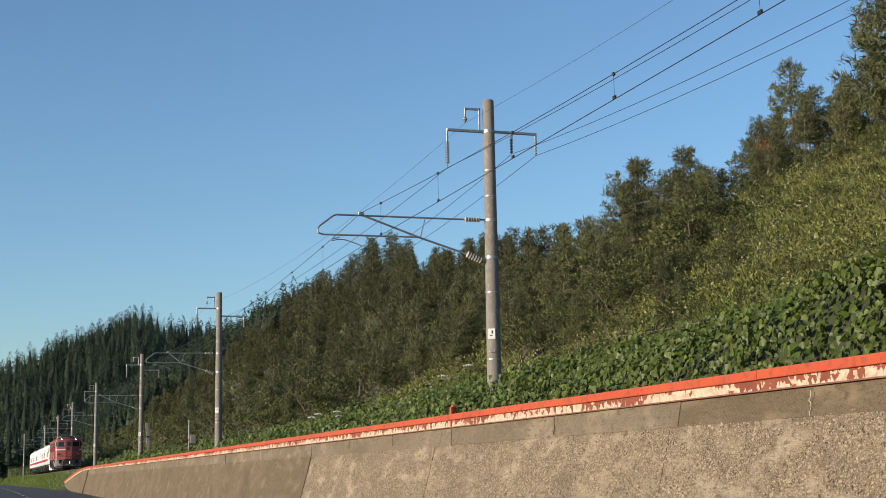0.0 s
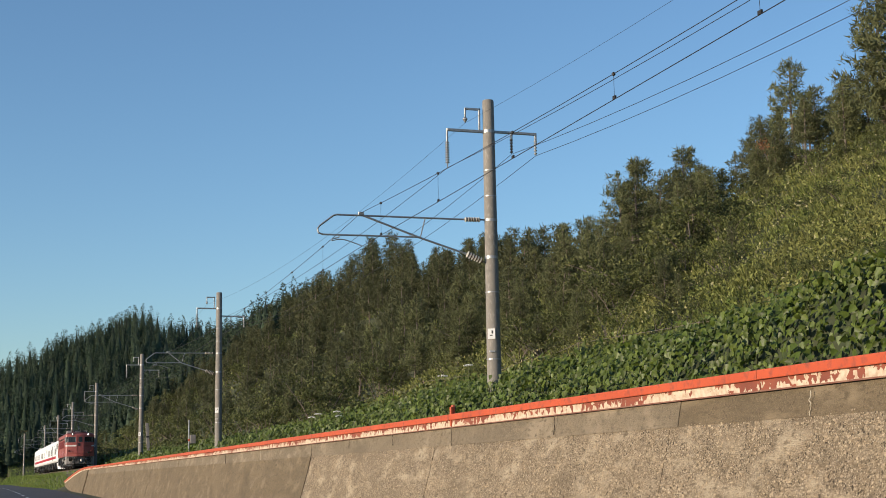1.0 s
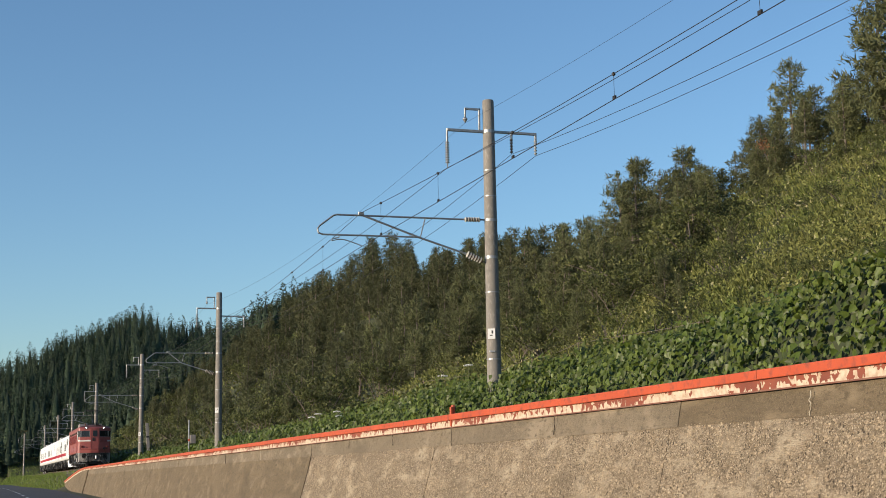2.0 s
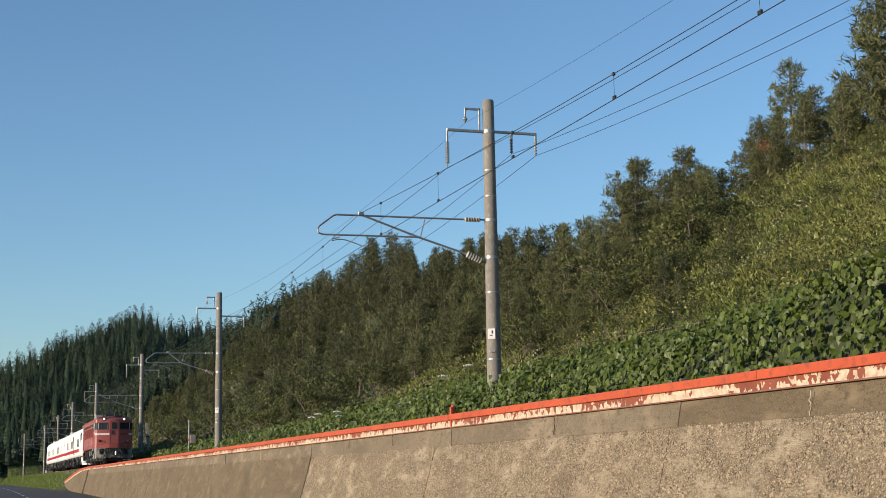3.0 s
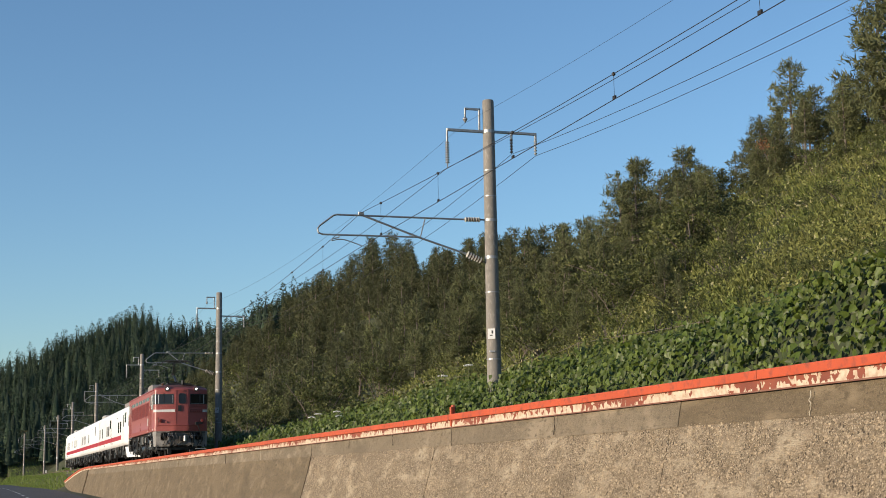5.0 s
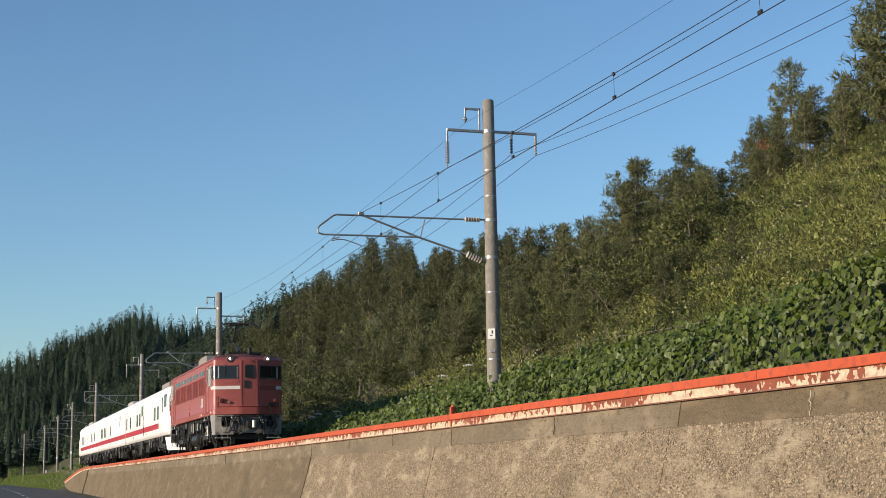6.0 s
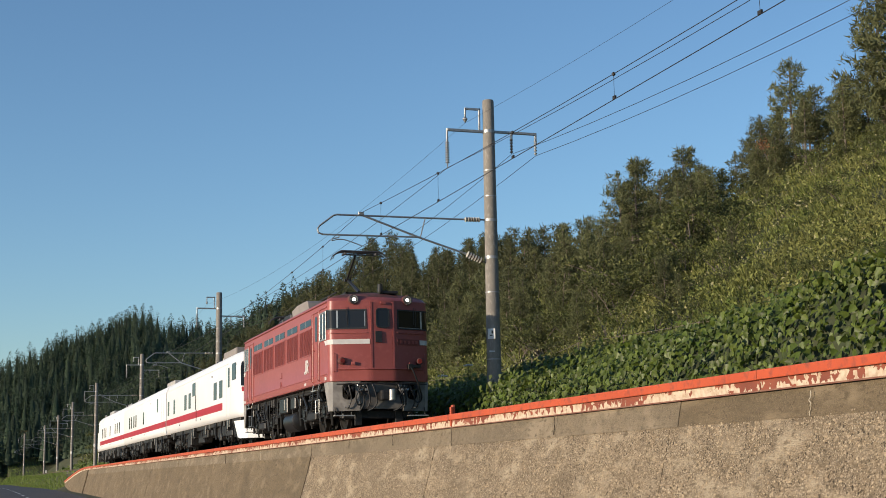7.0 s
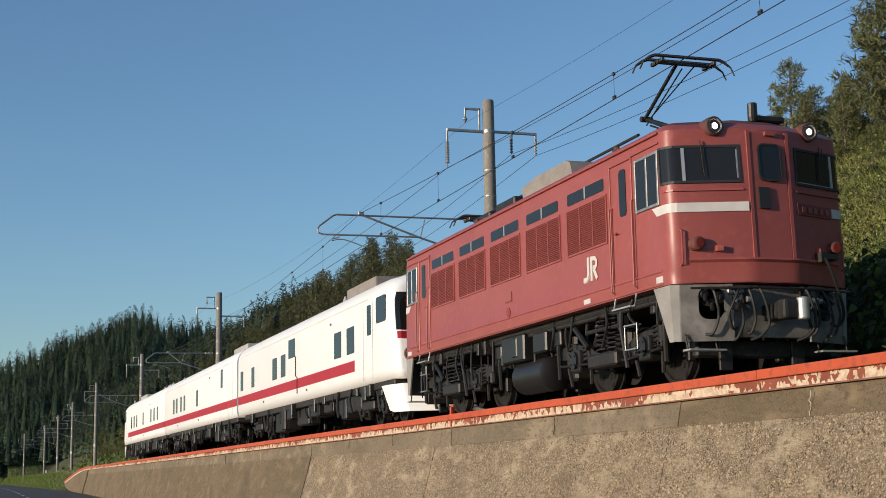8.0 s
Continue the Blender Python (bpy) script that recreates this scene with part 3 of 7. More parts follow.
def build_pole(x, y, i):
    """Spun concrete catenary pole; local z from the foot, local x across the track."""
    foot = BED_Z - 0.6
    h = POLE_TOP - foot
    p = thing("catenary_pole", Matrix.Translation((x, y, foot)), "round grey concrete catenary pole with cantilever bracket", "catenary pole", "poles along the line")
    bm = bmesh.new()
    lathe(bm, (0, 0, 0), (0, 0, 1), [(0, 0.215), (h * 0.5, 0.19), (h - 0.04, 0.165), (h, 0.15)], 24)
    part("shaft", bm, M["pole"], p, smooth=True)
    for z, hh in ((ARM_Z - foot, 0.09), (TUBE_Z - foot, 0.07), (6.1 + EYE - foot, 0.08), (ARM_Z - 1.15 - foot, 0.03), (ARM_Z - 1.9 - foot, 0.03), (5.1 + EYE - foot, 0.03), (3.2 + EYE - foot, 0.03)):
        bm = bmesh.new()
        r = 0.165 + 0.05 * (1 - z / h) + 0.008
        lathe(bm, (0, 0, z - hh / 2), (0, 0, 1), [(0, r), (hh, r)], 24)
        part("band", bm, M["galvanised"], p)
    zt, zr, za = TUBE_Z - foot, REG_Z - foot, ARM_Z - foot
    hold = TRACK_X + STAGGER[i + 1] - x      # where the wires hang
    tip = hold - 1.25
    # cantilever: top tube bending round to the registration tube
    bm = bmesh.new()
    bend = [(tip + 0.55, 0, zt - 0.01), (tip + 0.45, 0, zt - 0.04), (tip + 0.06, 0, zt - 0.34), (tip, 0, zt - 0.43), (tip + 0.03, 0, zt - 0.54), (tip + 0.16, 0, zr)]
    tube(bm, [(-0.8, 0, zt)] + bend + [(-2.15, 0, zr + 0.02)], 0.026, 8)
    part("cantilever_tube", bm, M["galvanised"], p)
    bm = bmesh.new()
    tube(bm, [(hold, 0, zt + 0.01), (-2.15, 0, zr + 0.01), (-0.74, 0, 6.18 + EYE - foot)], 0.03, 8)
    part("strut", bm, M["galvanised"], p)
    bm = bmesh.new()
    tube(bm, [(-2.12, 0, zr + 0.02), (-1.97, 0, zt - 0.01)], 0.017, 6)
    part("tie", bm, M["galvanised"], p)
    for a, b, r in (((-0.8, 0, zt), (-0.33, 0, zt + 0.01), 0.075), ((-0.76, 0, 6.19 + EYE - foot), (-0.3, 0, 6.0 + EYE - foot), 0.1)):
        bm = bmesh.new()
        insulator(bm, a, b, r, 6)
        ins = part("insulator", bm, M["insulator"], p, "cream and brown ribbed porcelain insulator")
        bm = bmesh.new()
        a, b = Vector(a), Vector(b)
        for k in range(6):
            c = a.lerp(b, (k + 0.72) / 6)
            disc(bm, c, b - a, r * 0.8, 0.034, 12)
        split_part("brown_shed", bm, M["insulator_brown"], ins)
    bm = bmesh.new()
    tube(bm, [(-0.35, 0, zt + 0.01), (-0.12, 0, zt + 0.01)], 0.022, 6)
    tube(bm, [(-0.31, 0, 6.0 + EYE - foot), (-0.12, 0, 5.93 + EYE - foot)], 0.022, 6)
    split_part("hinge", bm, M["dark_steel"], p)
    bm = bmesh.new()
    box(bm, (hold - 0.09, -0.05, zt), (hold + 0.07, 0.05, zt + 0.09), 0.01)
    part("messenger_clamp", bm, M["galvanised"], p)
    bm = bmesh.new()
    c = CONTACT_Z - foot
    tube(bm, [(tip + 0.62, 0, zr), (tip + 0.6, 0, zr - 0.07), (tip + 0.42, 0, zr - 0.11), (tip + 0.4, 0, zr - 0.17)], 0.02, 6)
    tube(bm, curve_through([(tip + 0.4, 0, zr - 0.17), (tip + 0.62, 0, zr - 0.12), (tip + 0.85, 0, zr - 0.15), (hold, 0, c + 0.02)], 4), 0.014, 6)
    part("steady_arm", bm, M["galvanised"], p)
    # feeder cross-arm
    bm = bmesh.new()
    zq = za + 0.02 - (0.45 if i else 0.0)      # the outer arm sits lower on the farther poles
    box(bm, (-1.28, -0.04, za - 0.04), (-0.1, 0.04, za + 0.035), 0.006)
    box(bm, (-1.3, -0.03, za - 0.36), (-1.25, 0.03, za + 0.035), 0.005)
    box(bm, (0.1, -0.04, zq - 0.04), (1.47, 0.04, zq + 0.03), 0.006)
    box(bm, (1.42, -0.03, zq - 0.3), (1.48, 0.03, zq + 0.03), 0.005)
    box(bm, (0.66, -0.03, zq - 0.2), (0.71, 0.03, zq), 0.005)
    part("cross_arm", bm, M["galvanised"], p)
    bm = bmesh.new()
    insulator(bm, (-1.275, 0, za - 0.34), (-1.275, 0, za - 1.0), 0.07, 9)
    tube(bm, [(-1.275, 0, za - 1.0), (-1.275, 0, za - 1.12)], 0.018, 6)
    part("feeder_insulator", bm, M["galvanised"], p, "grey insulator string")
    for xx, l in ((0.69, 0.62), (1.44, 0.63)):
        bm = bmesh.new()
        insulator(bm, (xx, 0, zq - 0.18), (xx, 0, zq - l), 0.05, 5)
        part("line_insulator", bm, M["dark_steel"] if xx < 1 else M["galvanised"], p)
    # ground wire bracket
    bm = bmesh.new()
    box(bm, (-0.31, -0.03, za), (-0.26, 0.03, za + 0.68), 0.005)
    box(bm, (-0.73, -0.03, za + 0.62), (-0.26, 0.03, za + 0.68), 0.005)
    box(bm, (-0.74, -0.03, za + 0.48), (-0.69, 0.03, za + 0.66), 0.005)
    part("ground_wire_bracket", bm, M["galvanised"], p)
    bm = bmesh.new()
    lathe(bm, (-0.715, 0, za + 0.24), (0, 0, 1), [(0, 0.02), (0.06, 0.05), (0.09, 0.07), (0.12, 0.07), (0.16, 0.03), (0.26, 0.025)], 10)
    part("ground_wire_insulator", bm, M["galvanised"], p)
    # number plate of the pole
    zn = 3.91 + EYE - foot
    bm = bmesh.new()
    plate_m = Matrix.Translation((-0.118, -0.178, zn)) @ Matrix.Rotation(radians(-34), 4, "Z")
    r = bmesh.ops.create_cube(bm, size=1.0, matrix=plate_m @ Matrix.Diagonal((0.21, 0.02, 0.29, 1)))
    plate = part("pole_plate", bm, M["white_plate"], p, "small white plate with faded marks")
    bm = bmesh.new()
    box(bm, (0.0, -0.014, 0.0), (0.05, -0.0105, 0.09))
    box(bm, (-0.05, -0.014, -0.06), (0.03, -0.0105, -0.03))
    bm.transform(plate_m)
    split_part("plate_bar", bm, M["under_grey"], plate)
    bm = bmesh.new()
    box(bm, (-0.19, -0.22, zn - 0.52), (-0.05, -0.16, zn - 0.48))
    part("small_plate", bm, M["white_plate"], p)
    return p


def span(a, b, sag, n=16):
    a, b = Vector(a), Vector(b)
    return [a.lerp(b, t) - Vector((0, 0, 4 * sag * t * (1 - t))) for t in (k / n for k in range(n + 1))]


def wire(name, pts, r, label):
    bm = bmesh.new()
    tube(bm, pts, r, 5)
    tagged(link(name, bm, M["wire"]), label, "wire", "overhead wires")


def build_wires():
    stations = [(13.95, -6.0)] + POLES
    def arm(i):
        return ARM_Z - 0.62 - (0.45 if i > 1 else 0.0)
    runs = [
        ("messenger_wire", lambda x, i: (TRACK_X + STAGGER[i], MESS_Z + 0.03), 0.5, 0.0075, "dark stranded messenger wire above the track"),
        ("contact_wire", lambda x, i: (TRACK_X + STAGGER[i], CONTACT_Z + (0.1 if i == 0 else 0.0)), 0.0, 0.0085, "dark copper contact wire over the track"),
        ("feeder_wire", lambda x, i: (x - 1.275, ARM_Z - 1.12), 0.6, 0.0075, "dark feeder wire hung from pole arms"),
        ("ground_wire", lambda x, i: (x - 0.715, ARM_Z + 0.23), 0.7, 0.004, "thin ground wire along pole tops"),
        ("line_wire", lambda x, i: (x + 0.69, arm(i)), 0.97, 0.0075, "dark line wire on the pole arms"),
        ("line_wire", lambda x, i: (x + 1.44, arm(i) - 0.01), 0.86, 0.0075, "dark line wire on the pole arms"),
    ]
    for name, fn, sag, r, label in runs:
        pts = []
        for i, ((xa, ya), (xb, yb)) in enumerate(zip(stations, stations[1:])):
            (pa, za), (pb, zb) = fn(xa, i), fn(xb, i + 1)
            seg = span((pa, ya, za), (pb, yb, zb), sag)
            pts += seg[:-1]
        pts.append(seg[-1])
        wire(name, pts, r, label)
    # droppers between messenger and contact wire
    for i, ((xa, ya), (xb, yb)) in enumerate(zip(stations[:4], stations[1:5])):
        for k in range(9):
            t = 1 - (k * 4.7 + 1.9) / (yb - ya)
            if t < 0.02:
                continue
            x = TRACK_X + STAGGER[i] + (STAGGER[i + 1] - STAGGER[i]) * t
            y = ya + (yb - ya) * t
            ma = Vector((x, y, MESS_Z + 0.03 - 2.0 * t * (1 - t)))
            mb = Vector((x, y, CONTACT_Z + (0.1 * (1 - t) if i == 0 else 0.0)))
            bm = bmesh.new()
            tube(bm, [ma, mb], 0.004, 4)
            bmesh.ops.create_icosphere(bm, subdivisions=1, radius=0.04, matrix=Matrix.Translation(ma))
            box(bm, mb - Vector((0.015, 0.05, 0.0)), mb + Vector((0.015, 0.05, 0.06)))
            tagged(link("dropper", bm, M["wire"]), "thin dropper with clip between overhead wires", "dropper", "overhead droppers")


for i, (x, y) in enumerate(POLES):
    build_pole(x, y, i)
build_wires()
# ---------------------------------------------------------------- locomotive
# Local space: x across, y back from the front corners, z up from the rails.
HW = 1.4
LL = 12.78
NOSE = 0.3      # how far the middle of each end stands out
ZB, ZG, ZR = 1.29, 3.46, 3.74


def plan_outline(grow=0.0, n=12):
    """Plan of the body at belt height, from the near front corner round."""
    r = 0.22
    hw = HW + grow
    pts = []
    front = [(-hw, r + 0.1)]
    for k in range(n + 1):
        a = math.pi + (math.pi / 2 - 0.26) * k / n
        front.append((-hw + r + r * math.cos(a), r + r * math.sin(a) - grow))
    front.append((-0.36, -NOSE - grow))
    front = front + [(-x, y) for x, y in reversed(front)]
    back = [(-x, LL - y) for x, y in front]
    return front + back


def end_y(x, z=0.0):
    """y of the front face at x and height z; the upper half leans back a little."""
    ax = abs(x)
    lean = 0.067 * clamp((z - 2.35) / (ZG - 2.35))
    return lean - NOSE + (max(0.0, ax - 0.36) * 0.3505)


FACET = math.hypot(0.877, 0.3074)
TURN = math.pi / 2 - 0.26


def wrap(u, z, proud):
    """A point on the front skin, u metres round from the middle (negative towards -x), past the corner onto the side."""
    s, a = (-1 if u < 0 else 1), abs(u)
    lean = 0.067 * clamp((z - 2.35) / (ZG - 2.35))
    if a <= 0.36:
        x, y, nx, ny = a, -NOSE, 0.0, -1.0
    elif a <= 0.36 + FACET:
        k = (a - 0.36) / FACET
        x, y, nx, ny = 0.36 + 0.877 * k, -NOSE + 0.3074 * k, 0.3308, -0.9437
    else:
        t = min((a - 0.36 - FACET) / 0.22, TURN)
        ang = -TURN + t
        x, y, nx, ny = HW - 0.22 + 0.22 * math.cos(ang), 0.22 + 0.22 * math.sin(ang), math.cos(ang), math.sin(ang)
        y += max(0.0, a - 0.36 - FACET - 0.22 * TURN)
    return (s * (x + nx * proud), y + ny * proud + lean, z)


def wrap_band(bm, u0, u1, z0, z1, proud, n=14):
    """A thin plate laid round the front between u0 and u1."""
    rows = [[bm.verts.new(wrap(u0 + (u1 - u0) * k / n, z, p)) for z, p in ((z0, -0.01), (z0, proud), (z1, proud), (z1, -0.01))] for k in range(n + 1)]
    for a, b in zip(rows, rows[1:]):
        for i in range(4):
            bm.faces.new((a[i], a[(i + 1) % 4], b[(i + 1) % 4], b[i]))
    bm.faces.new(rows[0][::-1])
    bm.faces.new(rows[-1])
    bmesh.ops.recalc_face_normals(bm, faces=bm.faces)


def wrap_frame(bm, u0, u1, z0, z1, w, proud):
    """A rubber frame round a window that turns the corner."""
    wrap_band(bm, u0 - w, u1 + w, z0 - w, z0, proud)
    wrap_band(bm, u0 - w, u1 + w, z1, z1 + w, proud)
    wrap_band(bm, u0 - w, u0, z0, z1, proud, 1)
    wrap_band(bm, u1, u1 + w, z0, z1, proud, 1)


def on_front(bm, x0, z0, x1, z1, proud, depth=0.02, bevel=0.0):
    """A plate that follows the angled front between x0 and x1."""
    vs = []
    for d in (-proud, depth - proud):
        for x, z in ((x0, z0), (x1, z0), (x1, z1), (x0, z1)):
            vs.append(bm.verts.new((x, end_y(x, z) + d, z)))
    a, b = vs[:4], vs[4:]
    fs = [bm.faces.new(a[::-1]), bm.faces.new(b)]
    for i in range(4):
        fs.append(bm.faces.new((a[i], a[(i + 1) % 4], b[(i + 1) % 4], b[i])))
    bmesh.ops.recalc_face_normals(bm, faces=fs)


def rounded(x0, z0, x1, z1, r, n=4):
    pts = []
    for cx, cz, a0 in ((x1 - r, z0 + r, -90), (x1 - r, z1 - r, 0), (x0 + r, z1 - r, 90), (x0 + r, z0 + r, 180)):
        for k in range(n + 1):
            a = radians(a0 + 90 * k / n)
            pts.append((cx + r * math.cos(a), cz + r * math.sin(a)))
    return pts


def pane_front(bm, x0, z0, x1, z1, r, proud, depth):
    poly = rounded(x0, z0, x1, z1, r)
    prism(bm, poly, lambda p: (p[0], end_y(p[0], p[1]) - proud, p[1]), lambda p: (p[0], end_y(p[0], p[1]) - proud + depth, p[1]))


def ring_front(bm, x0, z0, x1, z1, r, w, proud):
    """A rubber frame round a pane."""
    outer, inner = rounded(x0 - w, z0 - w, x1 + w, z1 + w, r + w), rounded(x0, z0, x1, z1, r)
    for d in (0,):
        vo = [bm.verts.new((x, end_y(x, z) - proud, z)) for x, z in outer]
        vi = [bm.verts.new((x, end_y(x, z) - proud, z)) for x, z in inner]
        ve = [bm.verts.new((x, end_y(x, z) + 0.02, z)) for x, z in inner]
        vq = [bm.verts.new((x, end_y(x, z) + 0.02, z)) for x, z in outer]
        n = len(vo)
        for i in range(n):
            j = (i + 1) % n
            bm.faces.new((vo[i], vo[j], vi[j], vi[i]))
            bm.faces.new((vi[i], vi[j], ve[j], ve[i]))
            bm.faces.new((vq[i], vq[j], vo[j], vo[i]))


def wheelset(parent, y, r, x_gauge=0.566):
    bm = bmesh.new()
    for s in (-1, 1):
        lathe(bm, (s * (x_gauge - 0.07), 0, 0), (s, 0, 0), [(0, r + 0.028), (0.03, r + 0.026), (0.035, r), (0.13, r - 0.006), (0.13, r - 0.07), (0.1, r - 0.09), (0.09, 0.16), (0.16, 0.13), (0.16, 0.0)][:-1], 32)
        for k in range(6):
            a = k * math.pi / 3
            disc(bm, (s * (x_gauge + 0.03), math.cos(a) * r * 0.55, math.sin(a) * r * 0.55), (s, 0, 0), 0.05, 0.02, 8)
    tube(bm, [(-0.7, 0, 0), (0.7, 0, 0)], 0.08, 10)
    w = part("wheelset", bm, M["wheel_steel"], parent)
    w.location = (0, y, r)
    return w


def coil(bm, x, y, z0, z1, r, turns, wire_r):
    pts = [(x + r * math.cos(a), y + r * math.sin(a), z0 + (z1 - z0) * k / (turns * 10)) for k, a in ((k, 2 * math.pi * k / 10) for k in range(turns * 10 + 1))]
    tube(bm, pts, wire_r, 6)


def bogie(parent, yc, half, r, x_side=1.02):
    """Side frames with axle boxes, coil springs, brake rods; wheelsets are keyed apart."""
    for s in (-1, 1):
        bm = bmesh.new()
        poly = [(yc - half - 0.75, 0.62), (yc - half - 0.75, 0.78), (yc - half - 0.3, 0.86), (yc - half + 0.45, 0.74), (yc - 0.5, 0.62), (yc + 0.5, 0.62), (yc + half - 0.45, 0.74), (yc + half + 0.3, 0.86), (yc + half + 0.75, 0.78), (yc + half + 0.75, 0.62),
                (yc + half + 0.35, 0.6), (yc + half - 0.4, 0.52), (yc + 0.6, 0.38), (yc - 0.6, 0.38), (yc - half + 0.4, 0.52), (yc - half - 0.35, 0.6)]
        prism(bm, poly, lambda p: (s * (x_side - 0.07), p[0], p[1]), lambda p: (s * (x_side + 0.07), p[0], p[1]))
        part("bogie_frame", bm, M["under"], parent)
        for y in (yc - half, yc + half):
            bm = bmesh.new()
            box(bm, (s * x_side - 0.14, y - 0.19, r - 0.2), (s * x_side + 0.14, y + 0.19, r + 0.16), 0.04, 2)
            disc(bm, (s * (x_side + 0.15), y, r), (s, 0, 0), 0.14, 0.06, 16)
            for k in range(4):
                a = math.pi / 4 + k * math.pi / 2
                disc(bm, (s * (x_side + 0.185), y + 0.1 * math.cos(a), r + 0.1 * math.sin(a)), (s, 0, 0), 0.018, 0.02, 6)
            part("axle_box", bm, M["under_grey"], parent)
            bm = bmesh.new()
            for dy in (-0.28, 0.28):
                coil(bm, s * (x_side + 0.03), y + dy, r - 0.12, r + 0.3, 0.08, 6, 0.012)
            split_part("axle_spring", bm, M["under_grey"], parent)
            bm = bmesh.new()
            tube(bm, [(s * (x_side + 0.05), y - 0.42, 0.82), (s * (x_side + 0.05), y - 0.44, 0.45), (s * (x_side + 0.02), y - 0.38, 0.16)], 0.03, 6)
            tube(bm, [(s * (x_side + 0.05), y + 0.42, 0.82), (s * (x_side + 0.05), y + 0.44, 0.45), (s * (x_side + 0.02), y + 0.38, 0.16)], 0.03, 6)
            box(bm, (s * (x_side - 0.3) - 0.06, y - 0.66, 0.3), (s * (x_side - 0.3) + 0.06, y - 0.56, 0.75), 0.02)
            split_part("brake_rigging", bm, M["under"], parent)
        bm = bmesh.new()
        for dy in (-0.2, 0.2):
            coil(bm, s * (x_side + 0.1), yc + dy, 0.6, 1.18, 0.11, 8, 0.016)
        split_part("bolster_spring", bm, M["under_grey"], parent)
        bm = bmesh.new()
        box(bm, (s * (x_side + 0.05) - 0.2, yc - 0.52, 0.36), (s * (x_side + 0.05) + 0.12, yc + 0.52, 0.58), 0.03)
        tube(bm, [(s * (x_side + 0.16), yc - 0.65, 0.95), (s * (x_side + 0.16), yc + 0.65, 0.95)], 0.035, 8)
        part("spring_plank", bm, M["under"], parent)
        bm = bmesh.new()
        tube(bm, [(s * (x_side + 0.14), yc - half - 0.6, 0.5), (s * (x_side + 0.14), yc - 0.7, 0.42), (s * (x_side + 0.14), yc + half + 0.6, 0.5)], 0.022, 6)
        tube(bm, [(s * (x_side + 0.2), yc + 0.55, 0.7), (s * (x_side + 0.2), yc + 1.05, 1.05)], 0.05, 8)
        tube(bm, [(s * (x_side + 0.16), yc - 0.62, 1.2), (s * (x_side + 0.2), yc - 0.66, 0.9), (s * (x_side + 0.14), yc - 0.72, 0.3)], 0.04, 8)
        split_part("damper", bm, M["under_grey"], parent)
    bm = bmesh.new()
    box(bm, (-0.95, yc - 0.35, 0.45), (0.95, yc + 0.35, 0.95), 0.05)
    for y in (yc - half + 0.55, yc + half - 0.55):
        disc(bm, (0, y, 0.55), (1, 0, 0), 0.42, 0.75, 18)
    part("traction_motor", bm, M["under"], parent)


